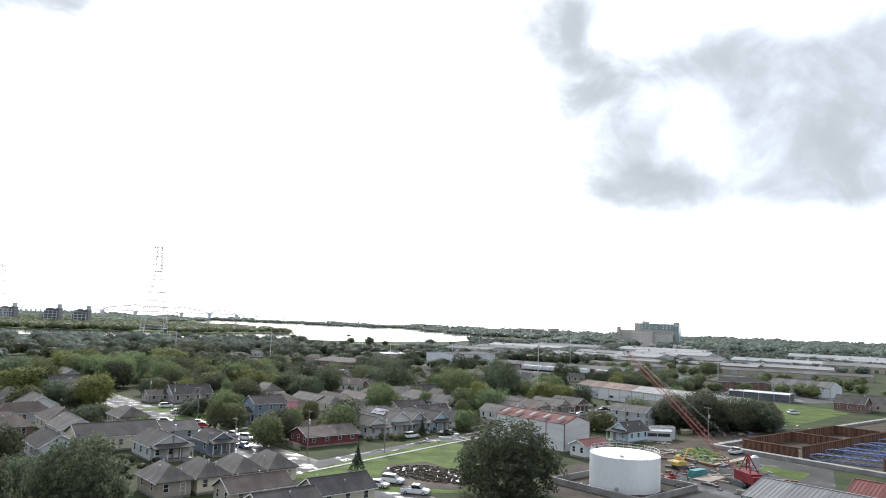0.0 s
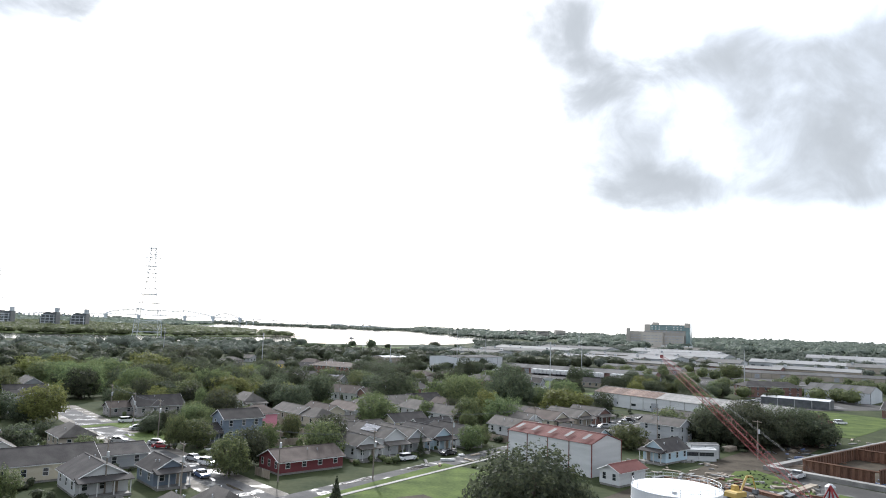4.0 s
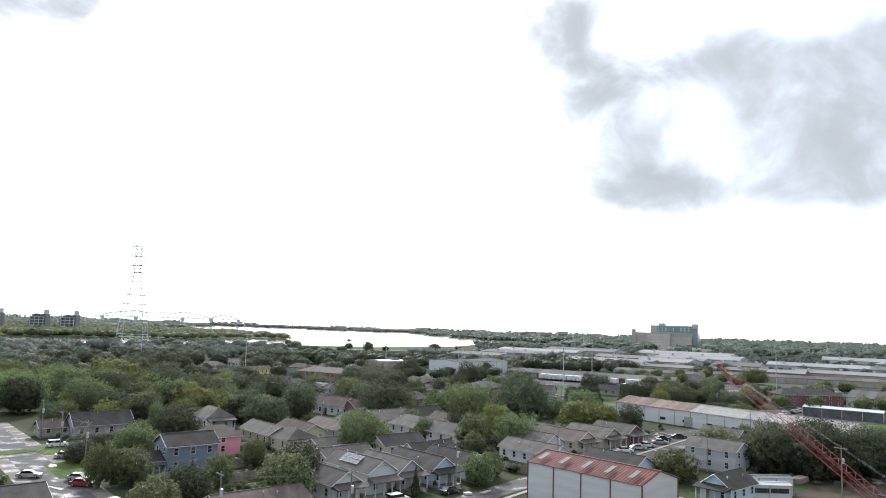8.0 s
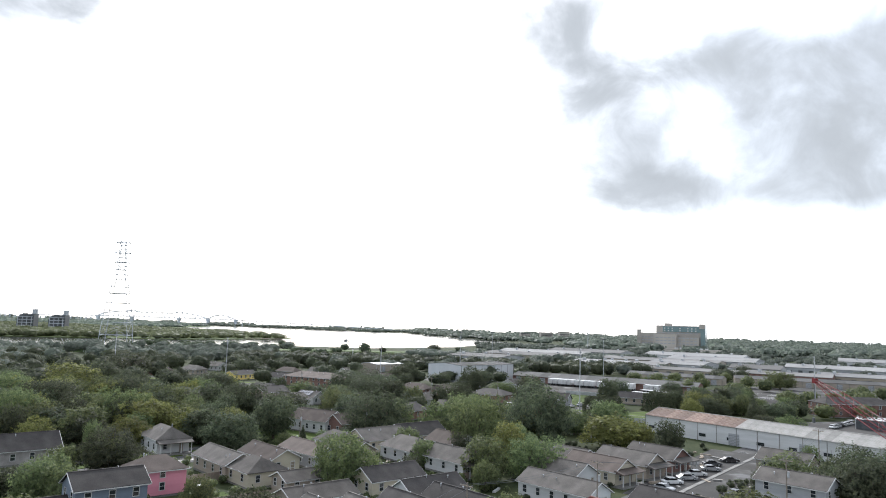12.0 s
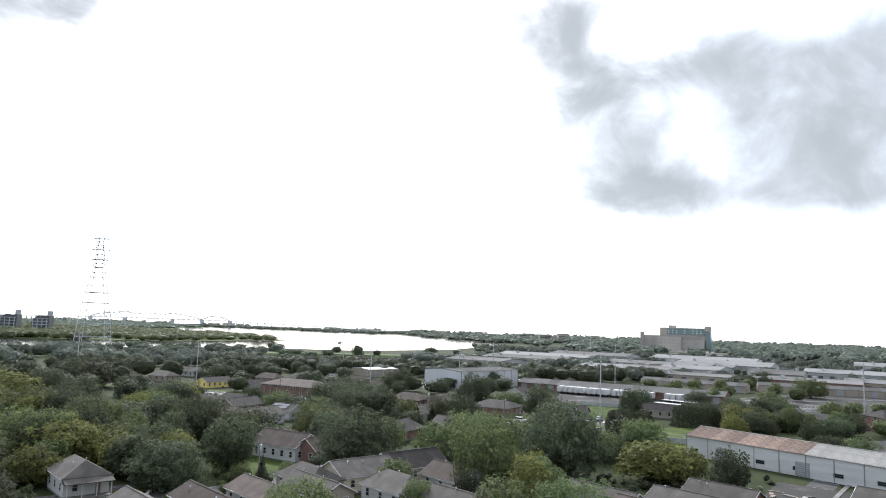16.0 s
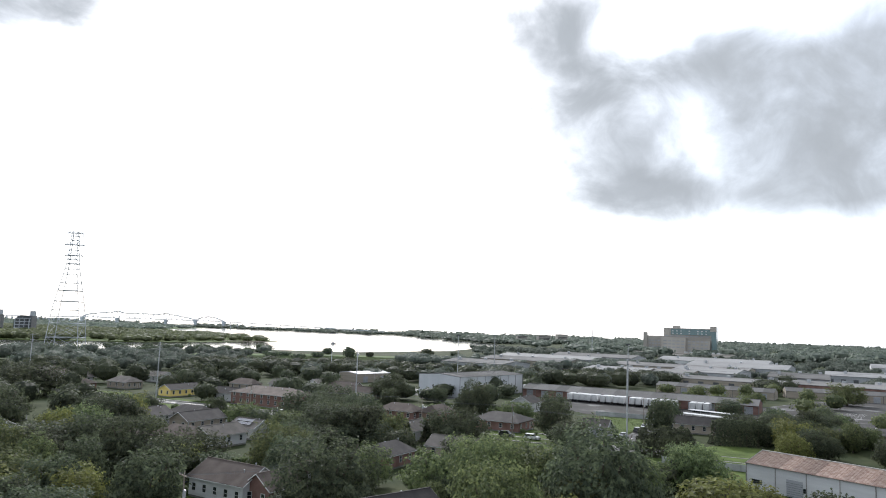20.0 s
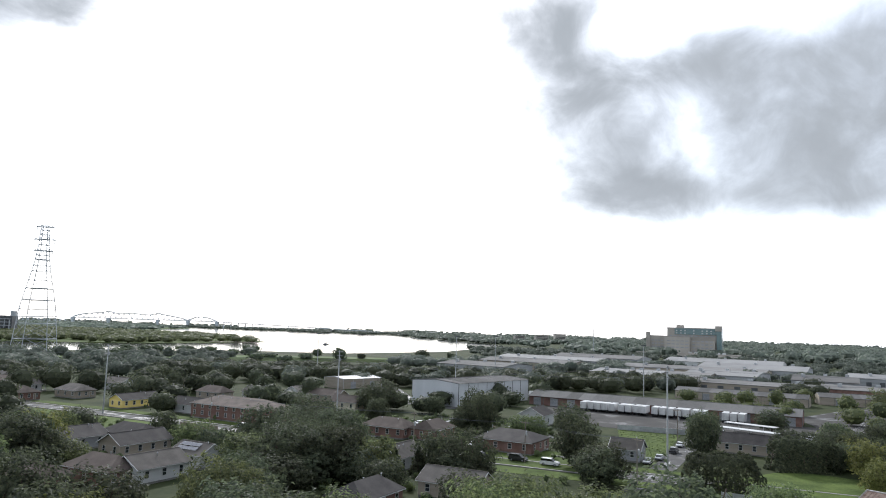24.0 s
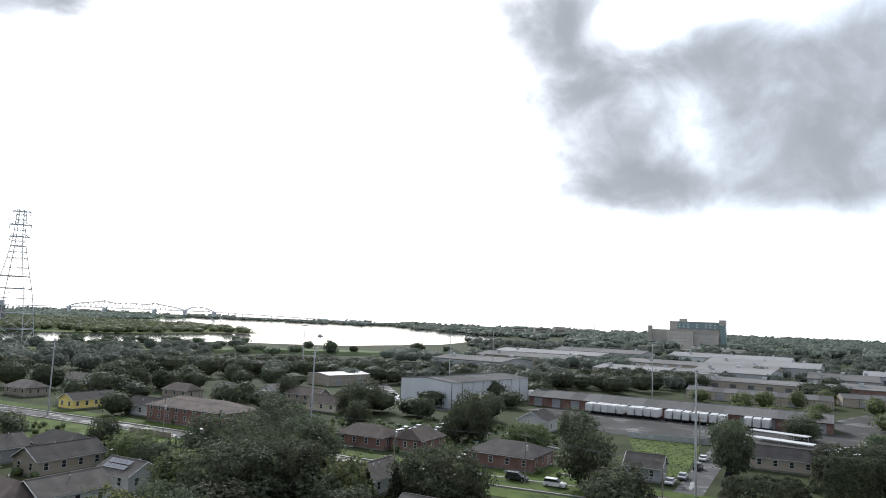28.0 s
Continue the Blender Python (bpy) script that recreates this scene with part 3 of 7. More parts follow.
clods("mud_clods", 640, 0.5, 166, 11.5, 7.5, -30, "mud", "dark wet clods of mud in the hollow", 31, 0.62)
for k, (x, y, rx, ry, yw) in enumerate(((-84, 236, 2, 0.7, -48), (-66, 208, 2.6, 0.4, -48), (-50, 194, 2.4, 0.6, -48), (-39, 180, 3, 0.5, -48), (-27, 168, 2.4, 0.6, -48), (-57, 201, 1.6, 0.5, -40), (-45, 186, 1.4, 0.4, -55), (-33, 173.5, 1.8, 0.4, -45),
                                        (-72, 216, 1.8, 0.6, -30), (-16, 190, 4, 0.8, 54), (-4, 206, 4, 0.9, 54), (-30, 318, 4, 1.6, 45), (52, 414, 3, 1.2, 60),
                                        (62, 432, 4, 0.8, 61), (-10, 442, 5, 0.6, -24), (96, 506, 7, 1.4, -30), (140, 496, 9, 1.0, 30), (150, 508, 8, 0.8, 35), (-20, 610, 5, 3, 60)), 5):
    structure("water_%d" % k, Shape().slab(blob(x, y, rx, ry, yw, k), 0.0, 0.07 + 0.001 * k), "puddle", "thin rain puddle on asphalt", "puddle")

# -------------------------------------------------------------------- river
river = Shape()
river.slab([(-2600, 560), (-640, 830), (-402, 940), (-300, 1040), (-240, 1105), (-109, 1120), (20, 1320), (160, 1880), (150, 2060), (-20, 2700), (-160, 3300),
            (-560, 3480), (-1500, 4000), (-3000, 4400), (-4700, 4400), (-4700, 560)], -0.1, 0.10)
structure("river", river, "river", "broad pale river mirroring the white sky", "water")
structure("backdrop_bank", Shape().slab([(-2600, 900), (-1300, 960), (-640, 1100), (-420, 1240), (-330, 1420), (-300, 1540), (-360, 1620), (-560, 1900), (-900, 2050), (-2600, 2300)], -0.1, 0.6),
          "grass", "low wooded river island", "river island")
structure("backdrop_shore", Shape().slab([(-900, 2000), (-905, 2500), (-1010, 2950), (-1171, 3760), (-1500, 4060), (-7000, 5200), (-7000, 2300), (-2600, 2200)], -0.1, 0.4), "levee", "low green far shore behind the island", "river bank")
LEVEE = [(-420, 760), (-254, 830), (-150, 930), (-30, 960), (60, 1010), (110, 1150)]
for k, (w, z) in enumerate(((76, 0.6), (64, 1.2), (52, 1.8), (40, 2.4)), 1):
    structure("levee_%d" % k, ribbon(LEVEE, w, -0.1, z), "levee", "low green grassed river levee", "levee")

# ---------------------------------------------------------------- builders


def window(parent, x, y, z, w, h, side, frame_mat="trim"):
    """A framed window on a wall; side names the wall's outward axis: '+x', '-x', '+y' or '-y'."""
    f, p = Shape(), Shape()
    t = 0.09
    for a0, a1, b0, b1 in ((-w / 2 - t, -w / 2, -t, h + t), (w / 2, w / 2 + t, -t, h + t), (-w / 2, w / 2, -t, 0), (-w / 2, w / 2, h, h + t), (-w / 2, w / 2, h / 2 - 0.03, h / 2 + 0.03)):
        f.box(a0, a1, -0.07, 0.0, b0, b1)
    p.box(-w / 2, w / 2, -0.03, 0.0, 0, h)
    yaw = {"-y": 0, "+x": 90, "+y": 180, "-x": 270}[side]
    fr = part("window", f, frame_mat, parent)
    fr.matrix_basis = pose(x, y, z, 0, 0, yaw)
    part("pane", p, "pane", fr)
    return fr


def roof_gable(l, w, h, rise, over=0.45, thick=0.16, hip=0.0):
    """Roof over a box l by w with its ridge along x: two slopes with thickness; hip draws the ridge in at both ends."""
    s = Shape()
    a, b = l / 2 + over, w / 2 + over
    drop = rise * over / (w / 2)
    z0, z1, r = h - drop, h + rise, max(l / 2 + over - hip, 0.3)
    top = [(-a, -b, z0 + thick), (a, -b, z0 + thick), (a, b, z0 + thick), (-a, b, z0 + thick), (-r, 0, z1 + thick), (r, 0, z1 + thick)]
    low = [(x, y, z - thick) for x, y, z in top]
    s.add(top + low, [(0, 1, 5, 4), (2, 3, 4, 5), (1, 2, 5), (3, 0, 4)] if hip else [(0, 1, 5, 4), (2, 3, 4, 5)])
    k = len(top)
    s.f += [(k + 4, k + 5, k + 1, k), (k + 5, k + 4, k + 3, k + 2)] + ([(k + 5, k + 2, k + 1), (k + 4, k, k + 3)] if hip else [(1, k + 1, k + 5, 5), (2, 5, k + 5, k + 2), (0, 4, k + 4, k), (3, k + 3, k + 4, 4)])
    s.f += [(0, k, k + 1, 1), (2, k + 2, k + 3, 3)] + ([(1, k + 1, k + 2, 2), (3, k + 3, k, 0)] if hip else [])
    return s


def house(x, y, yaw, l, w, h, rise, wall, roof, label, hip=0.0, porch="", storeys=1, wins=None, chimney=False, name="house", ends=None, vents=2, solar=False):
    """A small frame house, ridge along its own x. porch: which end carries one, '+x' or '-x' or '-y'."""
    ob = thing(name, x, y, 0, yaw, label, "house", "houses of the neighbourhood")
    part("foundation", Shape().box(-l / 2 + 0.06, l / 2 - 0.06, -w / 2 + 0.06, w / 2 - 0.06, 0, 0.5), "concrete", ob, "low concrete foundation")
    body = Shape()
    if hip:
        body.box(-l / 2, l / 2, -w / 2, w / 2, 0.45, h)
    else:
        body.v = [(sx * l / 2, yy, zz) for sx in (-1, 1) for yy, zz in ((-w / 2, 0.45), (w / 2, 0.45), (w / 2, h), (0, h + rise), (-w / 2, h))]
        body.f = [(4, 3, 2, 1, 0), (5, 6, 7, 8, 9), (0, 1, 6, 5), (1, 2, 7, 6), (2, 3, 8, 7), (3, 4, 9, 8), (4, 0, 5, 9)]
    part("wall", body, wall, ob)
    part("roof", roof_gable(l, w, h, rise, hip=hip), roof, ob)
    if not hip:
        for sx in (-1, 1):
            tr = Shape()
            for sy in (-1, 1):
                e, dr = w / 2 + 0.45, rise * 0.45 / (w / 2)
                tr.beam((sx * (l / 2 + 0.47), sy * e, h - dr + 0.05), (sx * (l / 2 + 0.47), 0, h + rise + 0.05), 0.14)
            part("bargeboard", tr, "trim", ob)
        part("ridge_cap", Shape().box(-l / 2 - 0.45, l / 2 + 0.45, -0.14, 0.14, h + rise + 0.13, h + rise + 0.2), roof, ob)
    for sy in (-1, 1):
        part("gutter", Shape().box(-l / 2 - 0.4, l / 2 + 0.4, sy * (w / 2 + 0.47) - 0.06, sy * (w / 2 + 0.47) + 0.06, h - rise * 0.45 / (w / 2) - 0.06, h - rise * 0.45 / (w / 2) + 0.08), "trim", ob)
    sth = (h - 0.5) / storeys
    for st in range(storeys):
        z = 0.5 + st * sth + 0.85
        n = wins or max(2, int(l / 3.6))
        for i in range(n):
            px = -l / 2 + l * (i + 0.5) / n
            for side, yy in (("-y", -w / 2), ("+y", w / 2)):
                if y > 300 and math.cos(radians(yaw)) * yy > 0.1 * w:
                    continue
                window(ob, px, yy, z, 0.9, 1.35, side)
        for side, sx in (("+x", 1), ("-x", -1)):
            for yy in ((-w / 4, w / 4) if w < 9 else (-w / 3, 0, w / 3)):
                if st == 0 and side == porch and yy > 0:
                    continue
                window(ob, sx * l / 2, yy, z, 0.85, 1.35, side)
    dside = porch if porch in ("+x", "-x") else "+x"
    sx = 1 if dside == "+x" else -1
    door = part("door", Shape().box(-0.45, 0.45, -0.06, 0.0, 0, 2.05), "wood", ob, "painted front door")
    door.matrix_basis = pose(sx * l / 2, w / 4, 0.5, 0, 0, 90 if sx > 0 else 270)
    part("door_frame", Shape().box(-0.55, -0.46, -0.08, 0, 0, 2.15).box(0.46, 0.55, -0.08, 0, 0, 2.15).box(-0.55, 0.55, -0.08, 0, 2.07, 2.17), "trim", door)
    if porch in ("+x", "-x"):
        d = 2.2
        x0, x1 = sorted((sx * (l / 2 + 0.02), sx * (l / 2 + d)))
        part("porch_floor", Shape().box(x0, x1, -w / 2, w / 2, 0, 0.48), "concrete", ob)
        px0, px1 = sorted((sx * (l / 2 - 0.05), sx * (l / 2 + d + 0.35)))
        zp = min(h - 0.15, 3.0)
        part("porch_roof", Shape().add([(px0, -w / 2 - 0.3, zp + (0.75 if sx > 0 else 0.1)), (px1, -w / 2 - 0.3, zp + (0.1 if sx > 0 else 0.75)), (px1, w / 2 + 0.3, zp + (0.1 if sx > 0 else 0.75)), (px0, w / 2 + 0.3, zp + (0.75 if sx > 0 else 0.1)),
                                        (px0, -w / 2 - 0.3, zp - 0.06), (px1, -w / 2 - 0.3, zp - 0.06), (px1, w / 2 + 0.3, zp - 0.06), (px0, w / 2 + 0.3, zp - 0.06)],
                                       [(0, 1, 2, 3), (7, 6, 5, 4), (0, 4, 5, 1), (1, 5, 6, 2), (2, 6, 7, 3), (3, 7, 4, 0)]), roof, ob)
        for i in range(4):
            yy = -w / 2 + 0.2 + (w - 0.4) * i / 3
            part("porch_post", Shape().box(sx * (l / 2 + d - 0.2) - 0.09, sx * (l / 2 + d - 0.2) + 0.09, yy - 0.09, yy + 0.09, 0.48, zp - 0.06), "trim", ob)
        for i in range(3):
            part("step", Shape().box(*sorted((sx * (l / 2 + d + 0.3 * i), sx * (l / 2 + d + 0.3 * (i + 1)))), w / 4 - 0.6, w / 4 + 0.6, 0, 0.36 - 0.13 * i), "concrete", ob)
    elif porch == "-y":
        part("porch_floor", Shape().box(-l / 2, l / 2, -w / 2 - 2.0, -w / 2 - 0.02, 0, 0.48), "concrete", ob)
        part("porch_roof", Shape().add([(-l / 2, -w / 2 - 2.3, 2.7), (l / 2, -w / 2 - 2.3, 2.7), (l / 2, -w / 2 - 0.5, 3.05), (-l / 2, -w / 2 - 0.5, 3.05), (-l / 2, -w / 2 - 2.3, 2.58), (l / 2, -w / 2 - 2.3, 2.58), (l / 2, -w / 2 - 0.5, 2.93), (-l / 2, -w / 2 - 0.5, 2.93)],
                                       [(0, 1, 2, 3), (7, 6, 5, 4), (0, 4, 5, 1), (1, 5, 6, 2), (2, 6, 7, 3), (3, 7, 4, 0)]), roof, ob)
        for i in range(5):
            xx = -l / 2 + 0.2 + (l - 0.4) * i / 4
            part("porch_post", Shape().box(xx - 0.08, xx + 0.08, -w / 2 - 2.0, -w / 2 - 1.84, 0.48, 2.62), "trim", ob)
    if chimney:
        part("chimney", Shape().box(l * 0.15, l * 0.15 + 0.8, -0.4, 0.4, h + rise * 0.6, h + rise + 1.0).box(l * 0.15 - 0.08, l * 0.15 + 0.88, -0.48, 0.48, h + rise + 1.0, h + rise + 1.12), "brick", ob)
    r = random.Random(int(x * 7 + y * 13))
    for i in range(vents):
        vx, vy = r.uniform(-0.4, 0.4) * l, r.uniform(-0.3, 0.3) * w
        zr = h + rise * (1 - abs(vy) / (w / 2))
        part("vent_pipe", Shape().tube((vx, vy, zr - 0.1), (vx, vy, zr + 0.55), 0.09).tube((vx, vy, zr + 0.55), (vx, vy, zr + 0.7), 0.17, 0.05), "galv", ob)
    if solar:
        slope = math.degrees(math.atan2(rise, w / 2))
        for i in range(4):
            for j in range(2):
                pn = part("solar_panel", Shape().box(-0.75, 0.75, -0.5, 0.5, 0, 0.06), "solar", ob, "dark solar panel with pale frame")
                f = (j + 0.5) / 2
                pn.matrix_basis = pose(-3.1 + i * 1.6, -w / 2 + 0.15 + (w / 2 - 0.5) * (0.15 + 0.75 * f), h + 0.32 + rise * (0.15 + 0.75 * f) * 0.95, slope, 0, 0)
                part("panel_frame", Shape().box(-0.79, 0.79, -0.54, -0.5, 0, 0.07).box(-0.79, 0.79, 0.5, 0.54, 0, 0.07), "galv", pn)
    return ob


def crown_shape(rx, h0, h1, count, leaf, seed, cone=False):
    """Leaf clumps over the billows of an uneven, lopsided crown between heights h0 and h1, thinner in its hollows."""
    r = random.Random(seed)
    s = Shape()
    hc = h0 + (h1 - h0) * 0.42
    off = Vector((r.uniform(0, 90), r.uniform(0, 90), r.uniform(0, 90)))
    made = 0
    while made < count:
        z, a = r.uniform(-1, 1), r.uniform(0, 6.2832)
        q = (1 - z) * 0.5 if cone else (1 - abs(z) ** 2.2) ** (1 / 2.2)
        d = Vector((q * math.cos(a), q * math.sin(a), z))
        broad, lump, fine = noise.noise(d * 1.5 + off), noise.noise(d * 3.0 + off * 2), noise.noise(d * 7.0 + off)
        if (fine < -0.1 or abs(lump) > 0.42) and r.random() < 0.8:
            continue
        k = 0.86 + 0.42 * broad + 0.42 * (0.42 - 1.7 * abs(lump)) + 0.16 * fine
        deep = r.random()
        k *= r.uniform(0.35, 0.85) if deep < 0.22 else r.uniform(0.86, 1.06)
        p = Vector((d.x * rx * k, d.y * rx * k, hc + z * k * ((h1 - hc) if z > 0 else (hc - h0))))
        n = (d + Vector((r.uniform(-0.7, 0.7), r.uniform(-0.7, 0.7), r.uniform(-0.4, 0.9)))).normalized()
        t = n.orthogonal().normalized()
        t.rotate(Matrix.Rotation(r.uniform(0, 6.28), 3, n))
        b = n.cross(t)
        g = leaf * r.uniform(0.5, 1.3)
        # a bent clump of leaves: two blades on a common rib
        s.add([p - t * g * 0.9, p + b * g * 0.62 + n * g * 0.3, p + t * g * 0.95, p - b * g * 0.58 + n * g * 0.24], [(0, 2, 1), (0, 3, 2)])
        made += 1
    # fit the crown to its height and its spread
    lift = (h1 - h0) / (max(v[2] for v in s.v) - h0)
    wide = rx / sorted(math.hypot(v[0], v[1]) for v in s.v)[int(len(s.v) * 0.985)]
    s.v = [(x * wide, y * wide, h0 + (z - h0) * lift) for x, y, z in s.v]
    return s


def tree_proto(seed, rx, h, leaf_mat, label, count=1500, leaf=0.62, cone=False, trunk=0.3):
    ob = thing("tree", 0, 0, -200, 0, label, "tree", "trees of the neighbourhood")
    r = random.Random(seed)
    t = Shape()
    fork = h * (0.12 if cone else 0.2)
    t.tube((0, 0, -0.1), (0.1, 0.05, fork), trunk, trunk * 0.75, 8)
    for i in range(6):
        a = i * 1.05 + r.uniform(-0.3, 0.3)
        q = rx * (0.2 if cone else r.uniform(0.4, 0.62))
        m1 = Vector((0.4 * q * math.cos(a), 0.4 * q * math.sin(a), fork + h * 0.17))
        m2 = Vector((q * math.cos(a), q * math.sin(a), h * r.uniform(0.6, 0.82)))
        t.tube((0.1, 0.05, fork - 0.15), m1, trunk * 0.5, trunk * 0.34, 5)
        t.tube(m1, m2, trunk * 0.34, trunk * 0.1, 5)
    part("trunk", t, "bark", ob, "rough brown trunk with forking limbs")
    part("crown", crown_shape(rx, h * (0.05 if cone else 0.07), h, count, leaf, seed, cone=cone), leaf_mat, ob, "uneven leafy crown with gaps")
    return ob


def car_proto(paint, label, kind="sedan"):
    ob = thing("car", 0, 0, -200, 0, label, "car", "parked cars")
    L, W = {"sedan": (4.6, 1.8), "suv": (4.8, 1.95), "pickup": (5.6, 1.98), "van": (5.2, 2.0)}[kind]
    k = L / 4.6
    low = [(-2.3, 0.35), (-2.32, 0.78), (-2.1, 0.92), (-1.1, 0.98), (0.9, 0.98), (2.05, 0.82), (2.3, 0.62), (2.28, 0.32), (1.85, 0.27), (-1.9, 0.27)]
    if kind in ("suv", "van", "pickup"):
        low = [(x, z * 1.18) for x, z in low]
    zb = 0.96 if kind == "sedan" else 1.13
    zt = {"sedan": 1.45, "suv": 1.75, "pickup": 1.82, "van": 1.98}[kind]
    cab = {"sedan": [(-1.75, zb), (-1.15, zt - 0.03), (-0.5, zt), (0.35, zt - 0.03), (1.1, zb)],
           "suv": [(-2.15, zb), (-1.95, zt - 0.05), (-0.6, zt), (0.45, zt - 0.03), (1.15, zb)],
           "pickup": [(-0.6, zb), (-0.5, zt - 0.03), (0.0, zt), (0.6, zt - 0.03), (1.2, zb)],
           "van": [(-2.25, zb), (-2.2, zt - 0.05), (-0.6, zt), (0.85, zt - 0.05), (1.6, zb)]}[kind]
    part("body", Shape().prism([(x * k, z) for x, z in low], -W / 2, W / 2), paint, ob)
    cabin = part("cabin", Shape().prism([(x * k, z) for x, z in cab], -W / 2 + 0.14, W / 2 - 0.14), "carglass", ob, "dark car windows")
    part("roof_panel", Shape().box(cab[1][0] * k - 0.02, cab[-2][0] * k + 0.02, -W / 2 + 0.12, W / 2 - 0.12, zt - 0.05, zt + 0.03), paint, cabin)
    if kind == "pickup":
        part("bed", Shape().box(-2.7, -0.85, -0.8, 0.8, 1.1, 1.16), "rubber", ob, "dark pickup bed")
    for sx in (-1, 1):
        for sy in (-1, 1):
            wx = sx * 1.42 * k
            wheel = part("wheel", Shape().tube((wx, sy * (W / 2 - 0.2), 0.33), (wx, sy * (W / 2 + 0.02), 0.33), 0.33, 0.33, 12), "rubber", ob)
            part("rim", Shape().tube((wx, sy * (W / 2), 0.33), (wx, sy * (W / 2 + 0.04), 0.33), 0.19, 0.17, 8), "galv", wheel)
        part("headlight" if sx > 0 else "tail_light", Shape().box(*sorted((sx * 2.2 * k, sx * 2.3 * k)), -W / 2 + 0.1, -W / 2 + 0.45, 0.66, 0.8).box(*sorted((sx * 2.2 * k, sx * 2.3 * k)), W / 2 - 0.45, W / 2 - 0.1, 0.66, 0.8), "carwhite" if sx > 0 else "carred", ob)
    part("bumper", Shape().box(2.2 * k, 2.36 * k, -W / 2 + 0.08, W / 2 - 0.08, 0.3, 0.52).box(-2.36 * k, -2.2 * k, -W / 2 + 0.08, W / 2 - 0.08, 0.3, 0.52), "steel_dark", ob)
    return ob


def metal_shed(name, x, y, yaw, l, w, h, rise, wall, roof_mats, label, panel=3.0, doors=1, over=0.35, category="warehouse", skylights=0, lights=0):
    """A long sheet-clad shed, ridge along its own x, roofed with separate ribbed panels."""
    ob = thing(name, x, y, 0, yaw, label, category)
    body = Shape()
    body.v = [(sx * l / 2, yy, zz) for sx in (-1, 1) for yy, zz in ((-w / 2, 0), (w / 2, 0), (w / 2, h), (0, h + rise), (-w / 2, h))]
    body.f = [(4, 3, 2, 1, 0), (5, 6, 7, 8, 9), (0, 1, 6, 5), (1, 2, 7, 6), (2, 3, 8, 7), (3, 4, 9, 8), (4, 0, 5, 9)]
    part("wall", body, wall, ob)
    n = max(2, round(l / panel))
    pw = l / n
    run, slope = math.hypot(w / 2 + over, rise * (1 + over / (w / 2))), math.atan2(rise, w / 2)
    s = Shape().box(-pw / 2 + 0.02, pw / 2 - 0.02, 0, run, 0.02, 0.1)
    for i in range(4):
        rx_ = -pw / 2 + pw * (i + 0.5) / 4
        s.box(rx_ - 0.05, rx_ + 0.05, 0.02, run - 0.02, 0.1, 0.16)
    meshes = [s.mesh("roof_panel", m) for m in roof_mats]
    r = random.Random(int(x + y))
    for i in range(n):
        for sy in (-1, 1):
            mi = min(int(len(meshes) * (i + r.uniform(0, 1.2)) / n), len(meshes) - 1)
            p = part("roof_panel", meshes[mi], None, ob)
            zz = h - rise * over / (w / 2)
            p.matrix_basis = pose(-l / 2 + pw * (i + 0.5), sy * (w / 2 + over), zz, math.degrees(slope) if sy < 0 else math.degrees(slope), 0, 0 if sy < 0 else 180)
    part("ridge_cap", Shape().box(-l / 2 - 0.1, l / 2 + 0.1, -0.25, 0.25, h + rise + 0.08, h + rise + 0.2), roof_mats[-1], ob)
    for sx in (-1, 1):
        tr = Shape()
        for sy in (-1, 1):
            tr.beam((sx * (l / 2 + 0.06), sy * (w / 2 + over), h - rise * over / (w / 2) + 0.05), (sx * (l / 2 + 0.06), 0, h + rise + 0.1), 0.2)
        part("bargeboard", tr, roof_mats[-1], ob)
        for sy in (-1, 1):
            part("corner_trim", Shape().box(sx * l / 2 - 0.1, sx * l / 2 + 0.1, sy * w / 2 - 0.1, sy * w / 2 + 0.1, 0, h), roof_mats[-1], ob)
    for i in range(1, max(2, round(l / 7))):
        xx = -l / 2 + l * i / max(2, round(l / 7))
        part("downpipe", Shape().box(xx - 0.09, xx + 0.09, -w / 2 - 0.12, -w / 2 - 0.01, 0, h - 0.1), roof_mats[-1], ob)
    for i in range(skylights):
        sk = part("skylight", Shape().box(-0.5, 0.5, 0.7, 3.6, 0.16, 0.2), "roof_pale", ob, "pale translucent roof light")
        sk.matrix_basis = pose(-l / 2 + l * (i + 0.5) / skylights, -w / 2 - over, h - rise * over / (w / 2) + rise * 0.35, math.degrees(slope), 0, 0)
    for i in range(lights):
        window(ob, -l / 2 + l * (i + 0.25) / lights, -w / 2, 1.4, 2.2, 0.8, "-y", "steel_dark")
    for i in range(doors):
        xx = -l / 2 + l * (i + 0.5) / doors
        d = part("roller_door", Shape().box(xx - 1.8, xx + 1.8, -w / 2 - 0.08, -w / 2 - 0.01, 0, min(3.6, h - 0.8)), "grey", ob)
        sl = Shape()
        for k in range(7):
            sl.box(xx - 1.8, xx + 1.8, -w / 2 - 0.11, -w / 2 - 0.081, 0.2 + k * 0.45, 0.25 + k * 0.45)
        part("slats", sl, "steel_dark", d)
    return ob


